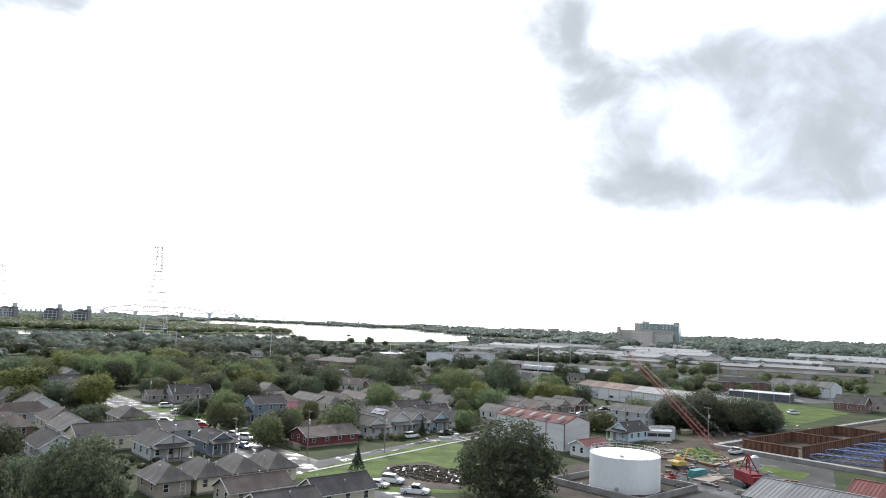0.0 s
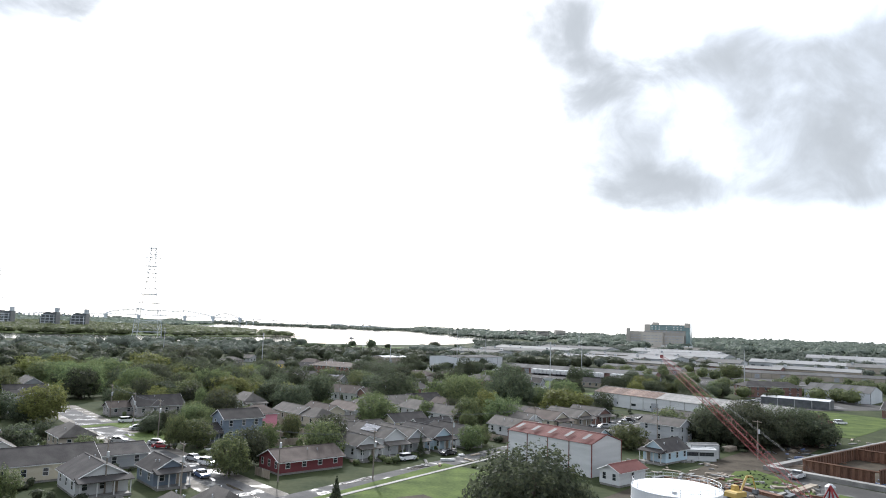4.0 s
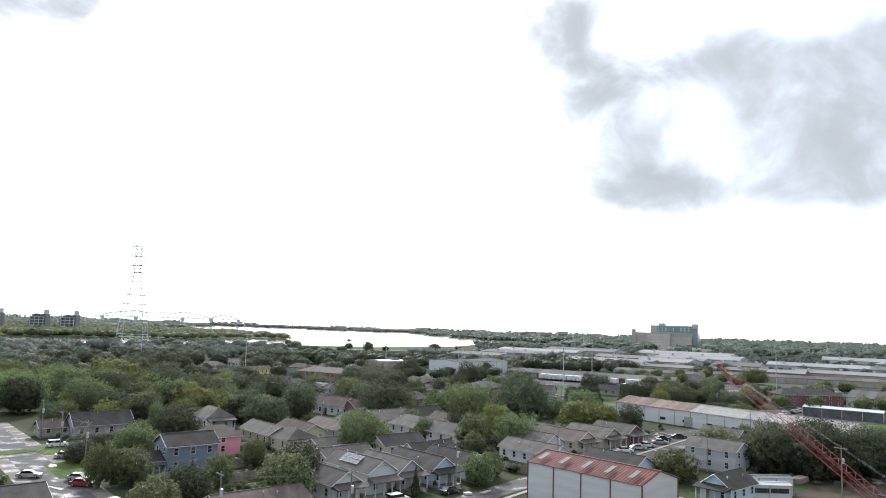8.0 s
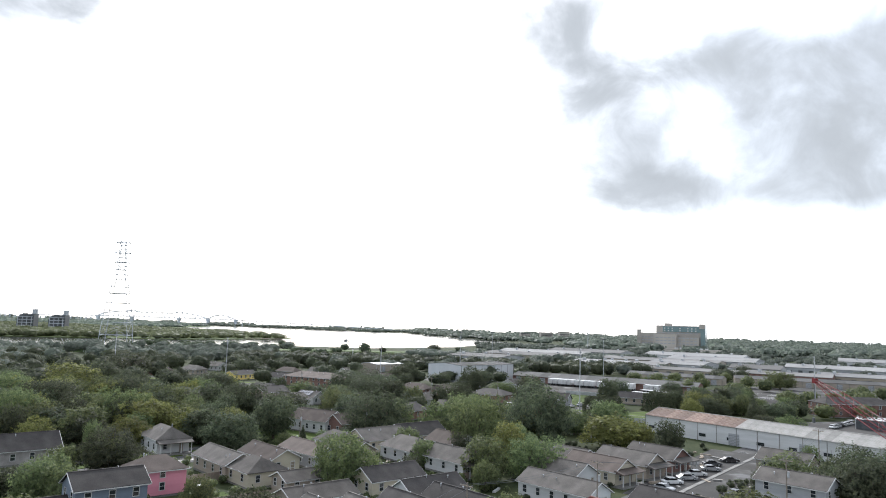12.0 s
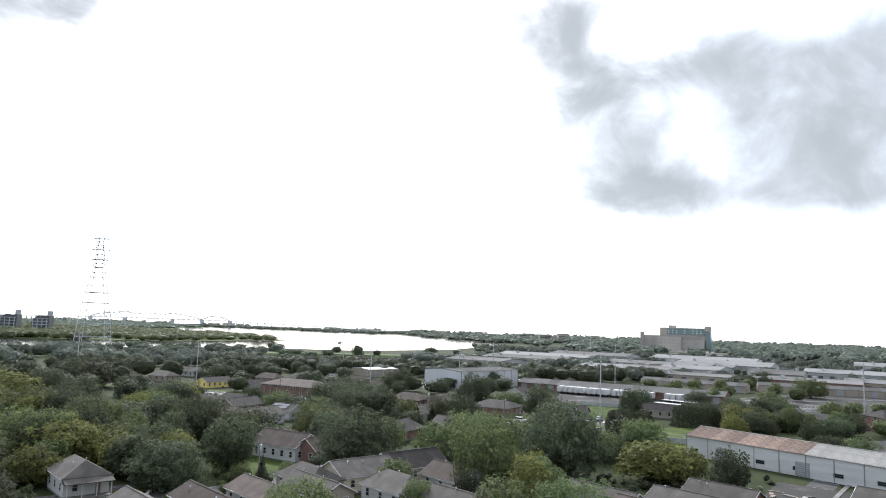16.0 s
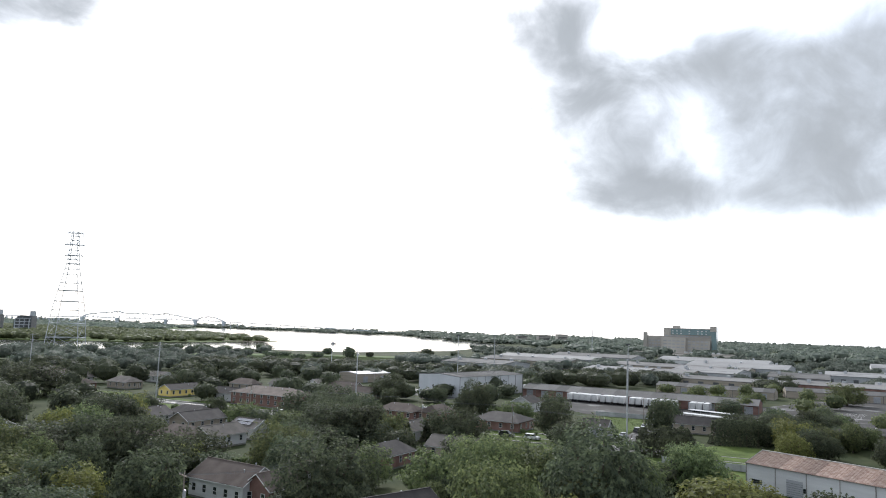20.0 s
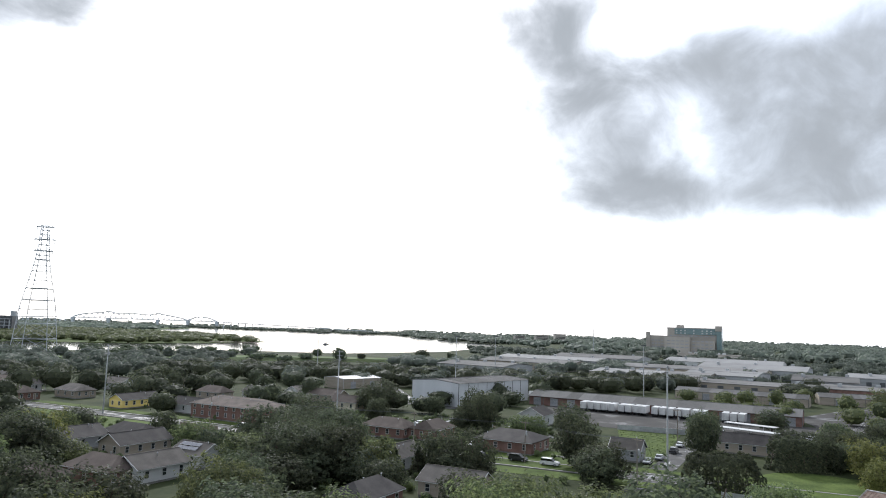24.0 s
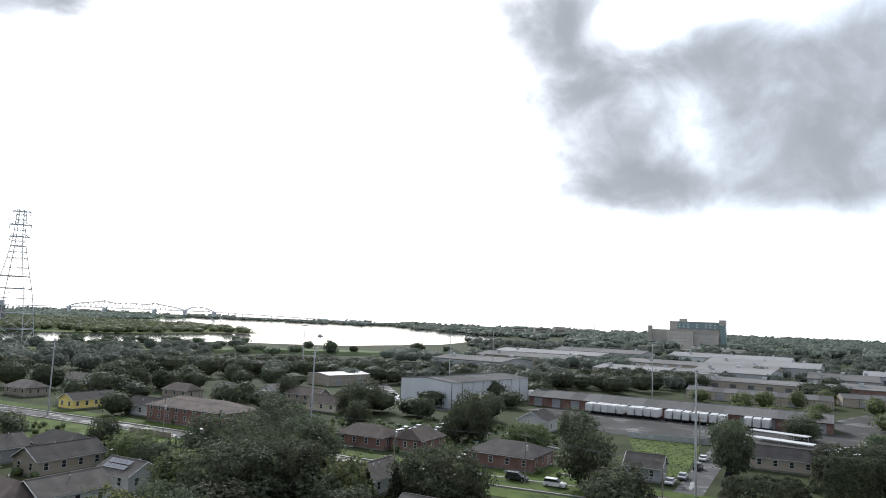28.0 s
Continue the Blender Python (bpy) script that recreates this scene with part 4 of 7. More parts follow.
def utility_pole(x, y, h, yaw, label, arms=2, mat="polewood", lamp=False, r=0.16):
    ob = thing("utility_pole", x, y, 0, yaw, label, "utility pole", "utility poles")
    part("pole", Shape().tube((0, 0, -0.2), (0, 0, h), r, r * 0.65, 8), mat, ob)
    for i in range(arms):
        z = h - 0.5 - i * 1.3
        arm = part("crossarm", Shape().box(-1.3, 1.3, -0.28, -0.13, z, z + 0.14), "wood" if mat == "polewood" else mat, ob)
        for xx in (-1.15, -0.5, 0.5, 1.15):
            part("insulator", Shape().tube((xx, -0.2, z + 0.14), (xx, -0.2, z + 0.34), 0.07, 0.04, 6), "steel_dark", arm)
    if arms:
        part("transformer", Shape().tube((0.38, 0, h - 3.6), (0.38, 0, h - 2.5), 0.24, 0.24, 10), "galv", ob, "grey can transformer")
    if lamp:
        part("lamp_arm", Shape().tube((0, 0, h * 0.8), (1.9, 0, h * 0.86), 0.05, 0.04).box(1.7, 2.4, -0.12, 0.12, h * 0.86 - 0.06, h * 0.86 + 0.06), "galv", ob)
    return ob


def wire(a, b, sag, name="overhead_wire", label="thin black overhead wire", r=0.022):
    a, b = Vector(a), Vector(b)
    s = Shape()
    pts = [a.lerp(b, i / 8) - Vector((0, 0, sag * 4 * (i / 8) * (1 - i / 8))) for i in range(9)]
    side = (b - a).cross(Vector((0, 0, 1))).normalized()
    rings = [p + o for p in pts for o in (side * r, -side * r, Vector((0, 0, r * 1.6)))]
    s.add(rings, [(3 * i + k, 3 * i + (k + 1) % 3, 3 * i + 3 + (k + 1) % 3, 3 * i + 3 + k) for i in range(8) for k in range(3)] + [(2, 1, 0), (24, 25, 26)])
    return tagged(new(name, s.mesh(name, "steel_dark")), label, "wire", "overhead wires")


TOWER_HALF = ((0, 14.5), (40, 11.0), (57, 8.3), (72, 5.8), (82, 4.4), (95, 3.2), (112, 2.7))


def lattice_tower(x, y, yaw, label):
    """A tall lattice transmission tower: splayed legs, level girts with crossed bracing, three wide crossarms near the top."""
    ob = thing("transmission_tower", x, y, 0, yaw, label, "power pylon", "transmission towers")

    def half(z):
        for (za, wa), (zb, wb) in zip(TOWER_HALF, TOWER_HALF[1:]):
            if z <= zb:
                return wa + (wb - wa) * (z - za) / (zb - za)
        return TOWER_HALF[-1][1]

    lv = [0, 14, 27, 39, 47, 57, 64, 72, 77, 82, 86, 90, 95, 100, 104, 108, 112]
    corners = ((-1, -1), (1, -1), (1, 1), (-1, 1))
    for i in range(4):
        c, d = corners[i], corners[(i + 1) % 4]
        leg, br = Shape(), Shape()
        for z0, z1 in zip(lv, lv[1:]):
            a, b = half(z0), half(z1)
            leg.beam((c[0] * a, c[1] * a, z0), (c[0] * b, c[1] * b, z1), 0.5)
            br.beam((c[0] * a, c[1] * a, z0), (d[0] * b, d[1] * b, z1), 0.17)
            br.beam((d[0] * a, d[1] * a, z0), (c[0] * b, c[1] * b, z1), 0.17)
        part("leg", leg, "tower", ob)
        part("bracing", br, "tower", ob)
    for z in lv[1:]:
        b, ring = half(z), Shape()
        for c, d in zip(corners, corners[1:] + corners[:1]):
            ring.beam((c[0] * b, c[1] * b, z), (d[0] * b, d[1] * b, z), 0.5 if z in (47, 57, 82) else 0.3)
        part("girt", ring, "tower", ob)
    for z, reach in ((110.8, 7.0), (99.7, 8.6), (89.7, 7.6), (57, 9.4), (47, 10.8)):
        a = Shape()
        b = half(z)
        for sy in (-1, 1):
            a.beam((-reach, sy * min(b, 1.2), z), (reach, sy * min(b, 1.2), z), 0.5)
            if z > 80:
                for sx in (-1, 1):
                    a.beam((sx * reach, 0, z), (sx * b, sy * b, z + 2.2), 0.3)
        arm = part("crossarm", a, "tower", ob)
        if z > 80:
            for xx in (-reach + 0.4, reach - 0.4):
                part("insulator", Shape().tube((xx, 0, z - 3.6), (xx, 0, z - 0.3), 0.26, 0.26, 6), "steel_dark", arm)
    return ob


# ------------------------------------------------------- near neighbourhood
GA2, GB2 = GRID_A + 90, GRID_B + 90

# along the wet street
house(-64, 174.5, GRID_A, 12, 9, 3.4, 2.3, "white", "roof_dark", "white shotgun house with dark shingle roof and front porch", porch="+x")
house(-54, 182, GRID_A, 9, 6.5, 3.3, 1.9, "blue", "roof_dark", "small slate blue house with dark roof", porch="+x")
house(-79, 183, GA2, 19, 11, 3.6, 2.4, "cream", "roof_dark", "long cream house under a dark shingle roof")
house(-86, 168, GRID_A, 13, 8, 3.4, 2.4, "white", "roof_dark", "white cottage with dark gable roof among trees")
house(-71, 195, GA2, 14, 9, 3.2, 1.6, "grey", "roof_dark", "low grey house with wide dark roof")
house(-94, 192, GRID_A, 14, 8, 3.5, 2.4, "white", "roof_grey", "white cottage with steep grey gable roof")
house(-104, 205, GRID_A, 14, 9, 3.5, 2.6, "cream", "roof_brown", "cream cottage with brown hip roof", hip=3.5)
house(-112, 188, GA2, 16, 10, 3.5, 2.8, "brick", "roof_brown", "brick house with a broad brown hip roof", hip=4.5)
house(-90, 216, GRID_A, 12, 8, 3.4, 2.2, "tan", "roof_grey", "tan house with grey hip roof beside the street", hip=3.5)
for i, (wl_, lab) in enumerate((("tan", "narrow tan shotgun house with grey hip roof"), ("cream", "narrow cream shotgun house with grey hip roof"),
                                ("tan", "narrow tan shotgun house with grey hip roof"), ("cream", "narrow cream shotgun house with grey hip roof"))):
    house(-50 + 5.4 * i, 140.5 + 5.0 * i, GRID_A, 10, 6.2, 3.3, 2.2, wl_, "roof_grey", lab, hip=3.0, vents=3)
house(-32.5, 137, GA2, 12, 6.5, 3.0, 1.8, "tan", "roof_brown", "low tan house with brown shingle roof")
house(-17.5, 137.5, GA2, 12, 7, 3.1, 2.1, "cream", "roof_dark", "cream cottage with near-black roof and white gable")
house(-25, 127, GA2, 11, 7, 2.9, 1.8, "tan", "roof_dark", "white cottage with grey gable roof")
house(-30, 200.5, GA2, 16, 9, 2.8, 1.9, "red", "roof_brown", "low red-painted house with patched brown roof")
house(-21.5, 218, GRID_A, 15, 6.2, 3.7, 1.9, "white", "roof_grey", "white shotgun house with columned front porch", porch="+x")
house(-15.5, 225, GRID_A, 15, 6.4, 4.6, 2.0, "white", "roof_grey", "tall white house with two-level porch and solar panels", porch="+x", solar=True)
house(-10, 230, GRID_A, 14, 6.2, 3.7, 2.2, "grey", "roof_grey", "grey cottage with steep gabled porch", porch="+x")
house(-3.5, 235, GRID_A, 15, 6.4, 3.6, 2.2, "paleblue", "roof_dark", "pale blue cottage with dark roof and porch", porch="+x")
house(4, 242, GRID_A, 14, 6.4, 3.5, 2.0, "white", "roof_dark", "white cottage with dark roof", porch="+x")
house(-55, 236, GA2, 11, 7.6, 6.1, 2.0, "blue", "roof_dark", "two-storey slate blue house with white-trimmed gable", storeys=2, wins=3, name="blue_house")
house(-61.5, 230.5, GA2, 5, 6.5, 3.2, 1.4, "blue", "roof_dark", "single-storey blue porch wing with white posts", porch="-y", vents=0, wins=1)
house(-54.5, 255, GA2, 9, 8, 5.0, 2.0, "pink", "roof_brown", "bright pink house under a brown hip roof", hip=3.2, storeys=2, wins=1, name="pink_house")
house(-94.5, 278, GA2, 15, 9, 3.5, 2.9, "stone", "roof_dark", "grey brick house with long black gable roof and white gable")
house(-105, 274, GA2, 8, 6.5, 2.8, 1.6, "stone", "roof_brown", "low grey brick side wing")
house(-69.5, 298, GRID_A, 11, 8, 3.9, 2.4, "white", "roof_grey", "white house with columned porch and twin dormers", porch="+x", hip=2.2)
house(-47, 274, GRID_A, 16, 7, 3.5, 1.9, "tan", "roof_grey", "tan shotgun house with long grey roof")
house(-39, 281, GRID_A, 15, 7, 3.4, 1.8, "cream", "roof_brown", "cream shotgun house with long brown roof")
house(-31, 288, GRID_A, 16, 7.4, 3.4, 1.8, "grey", "roof_brown", "grey shotgun house with long brown roof")
house(-23, 294, GRID_A, 14, 7, 3.4, 1.8, "tan", "roof_grey", "tan shotgun house with grey roof")
house(-38, 266, GRID_A, 10, 8.5, 3.4, 2.0, "cream", "roof_grey", "cream cottage with pale grey hip roof", hip=3.5)
house(-28, 261, GA2, 9, 6, 2.8, 1.3, "tan", "roof_grey", "low tan outbuilding with flat-pitched roof")
house(-22, 246, GA2, 13, 7, 3.1, 1.6, "tan", "roof_grey", "tan cottage with pale patched roof")
house(-10.5, 263, GA2, 13, 7.2, 3.3, 2.0, "cream", "roof_dark", "cream-yellow cottage with dark roof")
house(-2, 252.5, GA2, 13, 7, 3.2, 2.2, "white", "roof_dark", "white-gabled cottage with dark roof")
house(-8, 297, GRID_A, 12, 8.5, 3.4, 2.4, "white", "roof_grey", "white cottage with pale grey hip roof and gabled porch", hip=2.8, porch="+x")
house(3.5, 284, GRID_A, 13, 7.5, 3.4, 2.3, "white", "roof_grey", "white cottage with worn grey tin roof", porch="+x")
house(-17, 310, GA2, 14, 9, 3.5, 2.4, "cream", "roof_grey", "cream house with grey gable roof")
house(-7, 320, GA2, 15, 9, 3.5, 2.6, "tan", "roof_dark", "tan house with broad dark roof")
house(3, 308, GRID_A, 12, 8, 3.4, 2.2, "white", "roof_brown", "white house with brown gable roof")
house(-26, 303, GRID_A, 12, 8, 3.4, 2.2, "tan", "roof_grey", "tan house with broad grey hip roof", hip=3)
# east of the cross street
house(24, 258, GRID_A, 17, 7, 3.4, 2.0, "white", "roof_grey", "long white house with grey roof and small windows", wins=5)
house(36, 281, GRID_A, 14, 8, 3.4, 2.2, "cream", "roof_brown", "cream cottage with brown gabled roof", porch="+x")
house(45, 289, GRID_A, 14, 8, 3.5, 2.2, "tan", "roof_grey", "tan cottage with grey gables", porch="+x")
house(54, 297, GRID_A, 13, 8, 3.5, 2.2, "brick", "roof_grey", "brick cottage with grey gables", porch="+x")
house(42, 246, GRID_A, 14, 8.5, 3.2, 2.2, "paleblue", "roof_dark", "pale blue cottage with wide black roof")
house(26, 274, GRID_A, 14, 8, 3.4, 2.2, "white", "roof_grey", "white cottage with grey roof")
house(30, 292, GRID_A, 14, 8, 3.4, 2.2, "grey", "roof_grey", "grey cottage with grey gabled roof")
house(69.5, 258, GRID_A, 13, 7.5, 5.6, 1.8, "grey", "roof_grey", "plain two-storey grey house", storeys=2)
house(59.5, 226, GA2, 11, 6.4, 3.3, 2.3, "paleblue", "roof_dark", "pale blue cottage with white columned porch", porch="-x")
house(41, 197, GA2, 10, 5, 3.2, 1.2, "white", "roof_red", "small white annex with red metal roof", vents=0, wins=1)
house(132, 294, GRID_A, 11, 9, 3.6, 2.4, "brick", "roof_red", "brick bungalow with dull red hip roof", hip=3.5)
house(196, 342, GRID_A, 13, 10, 4, 3.0, "brick", "roof_dark", "brick house with steep dark gables")
house(211, 344, GRID_A, 13, 10, 4, 3.0, "tan", "roof_dark", "tan house with steep dark gables")
house(86, 296, GRID_A, 12, 8, 3.3, 2.2, "tan", "roof_grey", "tan cottage with grey roof behind the parked cars")
# middle and far neighbourhood
house(-38.5, 339.5, -32, 14.5, 9.2, 3.9, 2.6, "white", "roof_brown", "white-sided house with brick front and brown roof", wins=5, chimney=False, name="brick_front_house")
house(-30, 336, 58, 9, 6.5, 3.6, 2.4, "brick", "roof_brown", "brick front wing with white-trimmed windows", vents=0, wins=2)
for x, y, yw, l, w, wall, roof, hip, lab in (
        (-67, 392, GRID_B, 14, 9, "brick", "roof_brown", 3.5, "brick bungalow with brown hip roof"),
        (-77, 383, GRID_B, 14, 9, "brick", "roof_brown", 3.5, "brick bungalow with brown hip roof"),
        (-59, 396, GB2, 13, 8, "white", "roof_grey", 0, "white cottage with grey roof"),
        (-80, 437, GRID_B, 15, 9, "brick", "roof_dark", 3.5, "brick house with dark hip roof"),
        (-92, 428, GB2, 14, 9, "grey", "roof_dark", 0, "grey house with dark gable roof"),
        (-74, 424, GB2, 15, 8, "tan", "roof_dark", 0, "tan house with long dark roof"),
        (-104, 420, GRID_B, 15, 9, "brick", "roof_brown", 4, "brick house with brown hip roof"),
        (-13, 466, GRID_B, 15, 9, "brick", "roof_brown", 4, "low brick house with brown hip roof"),
        (0, 464, GB2, 13, 9, "brick", "roof_brown", 3, "brick house with white columned porch"),
        (23, 448, GRID_B, 17, 14, "brick", "roof_dark", 5, "low brick house with broad dark hip roof"),
        (53, 437, GRID_B, 8, 7, "grey", "roof_grey", 0, "small shed-like house with grey roof"),
        (93, 453, GRID_B, 22, 7, "tan", "roof_dark", 0, "long low building with dark roof"),
        (-88, 506, GRID_B, 14, 7.5, "white", "roof_dark", 0, "white cottage with dark gable roof"),
        (-76, 561, GRID_B, 15, 8, "white", "roof_grey", 0, "white house with grey roof"),
        (-60, 572, GB2, 14, 8, "white", "roof_grey", 0, "white house with grey gable roof"),
        (-95, 556, GRID_B, 14, 8, "tan", "roof_brown", 3, "tan house with brown hip roof"),
        (-46, 558, GRID_B, 16, 8, "tan", "roof_brown", 0, "low tan building with brown roof"),
        (-34, 532, GRID_B, 13, 8, "cream", "roof_brown", 0, "cream house with brown roof"),
        (-150, 545, GRID_B, 14, 9, "tan", "roof_grey", 3.5, "tan house with grey hip roof"),
        (-165, 530, GRID_B, 14, 9, "brick", "roof_brown", 3.5, "brick house with brown hip roof"),
        (-182, 560, GB2, 14, 9, "white", "roof_grey", 0, "white house with grey roof"),
        (-200, 575, GB2, 14, 9, "tan", "roof_brown", 0, "tan house with brown roof"),
        (-215, 600, GRID_B, 16, 9, "grey", "roof_grey", 3, "grey house with grey hip roof"),
        (-150, 585, GRID_B, 15, 9, "white", "roof_grey", 0, "white house with grey roof"),
        (-120, 590, GRID_B, 15, 9, "tan", "roof_brown", 0, "tan house with brown roof"),
        (-8, 417, GB2, 12, 8, "white", "roof_grey", 0, "white cottage with grey roof among shrubs"),
        (5, 388, GRID_B, 13, 8, "tan", "roof_grey", 0, "tan cottage with grey roof"),
        (-12, 376, GB2, 13, 8, "brick", "roof_dark", 3, "brick cottage with dark roof"),
        (-105, 352, GRID_A, 14, 9, "tan", "roof_dark", 3, "tan house with dark roof among trees"),
        (-118, 392, GRID_B, 14, 9, "white", "roof_grey", 0, "white house with grey roof among trees"),
        (-140, 430, GRID_B, 14, 9, "grey", "roof_grey", 0, "grey house with grey roof among trees"),
        (-170, 455, GRID_B, 14, 9, "tan", "roof_dark", 3, "tan house with dark roof among trees")):
    house(x, y, yw, l, w, 3.4, 2.2, wall, roof, lab, hip=hip, porch="+x" if (l == 14 and hip == 0) else "")
house(-54.5, 411.5, GRID_B, 9.5, 7.5, 3.3, 2.0, "white", "roof_grey", "white cottage with solar panels on its grey roof", solar=True)
house(-66.5, 492.5, -29, 33, 14, 5.1, 2.4, "brick", "roof_brown", "long two-storey brick apartment block with brown hip roof", hip=7, storeys=2, wins=9, vents=8, name="apartment_block")
house(-114, 519, GB2, 17, 7.5, 3.4, 1.9, "yellow", "roof_dark", "bright yellow shotgun house with long dark roof", wins=5)
house(38, 503, GB2, 12, 9, 4.2, 2.4, "white", "roof_dark", "white gabled storage house with dark roof", wins=1)

# warehouses
metal_shed("red_roof_warehouse", 30.8, 214.5, GRID_A, 25.5, 11.5, 7.3, 1.7, "white", ["roof_red"], "white metal warehouse with red ribbed roof", panel=2.6, doors=0, over=0.25, skylights=5)
metal_shed("rusted_roof_warehouse", 102, 333, -54, 88, 14, 5.6, 2.1, "white", ["rust_sheet", "rust_sheet", "grey_sheet", "grey_sheet", "grey_sheet"], "long white warehouse with rusted and grey sheet-iron roof", panel=2.6, doors=4, lights=9)
metal_shed("grey_metal_building", 19, 583, 50, 56, 27, 10.0, 1.0, "palegrey", ["flat_roof"], "large pale grey metal building with flat-pitched roof", panel=6, doors=3)
metal_shed("small_metal_building", -44, 639.5, 47.5, 28, 16, 5.2, 0.9, "tan", ["roof_white"], "metal building with pale roof beyond the trees", panel=6, doors=2)
metal_shed("house_trailer", 68.4, 228.6, 2, 9.0, 3.0, 2.9, 0.25, "white", ["roof_white"], "long white house trailer with pale roof", panel=1.5, doors=0, over=0.25, category="trailer", lights=4)
metal_shed("house_trailer", 71.5, 232.6, 4, 7.5, 3.2, 3.5, 0.3, "white", ["roof_pale"], "white house trailer with grey roof behind another", panel=2.5, doors=0, over=0.1, category="trailer", lights=2)
metal_shed("white_roof_shed", 69, 131, GRID_A, 24, 17, 5.2, 2.0, "white", ["roof_pale"], "shed with broad white metal roof", panel=3, doors=0)
metal_shed("brown_roof_shed", 86, 140, GRID_A, 14, 13, 4.4, 2.2, "tan", ["roof_red"], "shed with weathered reddish roof", panel=2.6, doors=0)
metal_shed("long_loading_shed", 99, 556, -30, 114, 17, 4.2, 2.0, "brick", ["flat_roof"], "long low brick loading shed with grey sheet roof", panel=6, doors=14, over=1.2)
metal_shed("long_storage_shed", 166, 625, -33, 66, 14, 4.2, 1.8, "tan", ["flat_roof"], "long low storage shed with pale flat roof", panel=6, doors=6)
metal_shed("dark_long_building", 172, 384, -38, 30, 10, 3.8, 0.6, "steel_dark", ["roof_white"], "dark low building with white roof edge", panel=5, doors=0)

metal_shed("grey_warehouse", 219, 428, -44, 32, 24, 5.4, 3.0, "palegrey", ["flat_roof"], "grey metal warehouse with shallow gabled roof", panel=4, doors=2)
metal_shed("roadside_shed", 280, 604, -19, 150, 15, 4.2, 1.8, "tan", ["flat_roof"], "very long low shed with grey flat roof", panel=10, doors=8)
house(180, 432, 6, 32, 12, 6.0, 2.4, "brick", "roof_dark", "two-storey brick row with dark roof", hip=5, storeys=2, wins=7)
house(143, 438, 16, 27, 11, 4.0, 1.2, "brick", "roof_dark", "low brick building with dark flat-pitched roof", hip=4, wins=6)
house(-126, 232, GRID_A, 14, 9, 3.5, 2.6, "white", "roof_grey", "white cottage with steep grey gable roof")
house(-120, 214, GA2, 14, 8, 3.4, 2.4, "grey", "roof_brown", "grey cottage with brown hip roof", hip=3.5)
house(-142, 246, GRID_A, 14, 9, 3.5, 2.4, "tan", "roof_dark", "tan house with dark roof among trees")

dormered = house(-134, 270, GRID_A, 15, 9, 3.6, 3.6, "white", "roof_grey", "white cottage with two dormers in its grey roof", vents=1)
for dx in (-3.2, 3.2):
    dm = part("dormer", Shape().box(dx - 0.9, dx + 0.9, -3.6, -1.0, 4.4, 6.2), "white", dormered, "small white gabled dormer")
    part("dormer_roof", Shape().prism([(dx - 1.15, 6.2), (dx, 7.1), (dx + 1.15, 6.2), (dx + 1.15, 6.08), (dx - 1.15, 6.08)], -3.8, -0.9), "roof_grey", dm)
    window(dormered, dx, -3.61, 4.75, 0.7, 1.1, "-y")
house(-152, 300, GA2, 14, 9, 3.5, 2.6, "tan", "roof_dark", "tan house with dark gable roof behind a cottage")
house(-168, 330, GRID_A, 15, 9, 3.5, 2.8, "grey", "roof_grey", "grey house with steep grey roof among trees")
house(-166, 262, GRID_A, 13, 8, 3.4, 2.4, "white", "roof_brown", "white cottage with brown gable roof")

# ------------------------------------------------------------ storage tank
tank = thing("storage_tank", 41, 161.3, 0, 0, "large white cylindrical steel storage tank with roof railing", "storage tank")
R_T, H_T = 7.4, 7.0
part("shell", Shape().tube((0, 0, 0), (0, 0, H_T), R_T, R_T, 64), "tankwhite", tank, smooth=False)
part("roof", Shape().tube((0, 0, H_T), (0, 0, H_T + 0.55), R_T - 0.15, 0.6, 64), "tankwhite", tank)
for z in (0.1, 2.4, 4.9, H_T - 0.12):
    part("weld_band", Shape().tube((0, 0, z), (0, 0, z + 0.06), R_T + 0.03, R_T + 0.03, 64), "tankwhite", tank)
for i in range(28):
    a = 2 * math.pi * i / 28
    part("rail_post", Shape().tube((7.15 * math.cos(a), 7.15 * math.sin(a), H_T), (7.15 * math.cos(a), 7.15 * math.sin(a), H_T + 1.1), 0.035, 0.035, 4), "galv", tank)
for z in (0.55, 1.1):
    rs = Shape()
    for i in range(56):
        a, b = 2 * math.pi * i / 56, 2 * math.pi * (i + 1) / 56
        rs.tube((7.15 * math.cos(a), 7.15 * math.sin(a), H_T + z), (7.15 * math.cos(b), 7.15 * math.sin(b), H_T + z), 0.03, 0.03, 4)
    part("rail", rs, "galv", tank)
ladder = Shape()
for s_ in (-0.25, 0.25):
    ladder.tube((-7.52, s_, 0), (-7.52, s_, H_T + 1.1), 0.03, 0.03, 4)
for i in range(24):
    ladder.tube((-7.52, -0.25, 0.3 + i * 0.3), (-7.52, 0.25, 0.3 + i * 0.3), 0.02, 0.02, 4)
part("ladder", ladder, "galv", tank)
part("hatch", Shape().tube((-2, -5.2, H_T + 0.1), (-2, -5.2, H_T + 0.5), 0.4, 0.4, 12), "galv", tank)
part("pipe", Shape().tube((-7.3, -3, 0.6), (-10, -3.5, 0.6), 0.2, 0.2, 8).tube((-10, -3.5, 0), (-10, -3.5, 1.2), 0.2, 0.2, 8), "galv", tank)
part("manhole", Shape().tube((-3.2, -6.4, 0.9), (-3.4, -6.75, 0.9), 0.45, 0.45, 12), "galv", tank)
dyke = thing("containment_wall", 41, 161.3, 0, GRID_A, "low grey concrete wall round the storage tank", "wall")
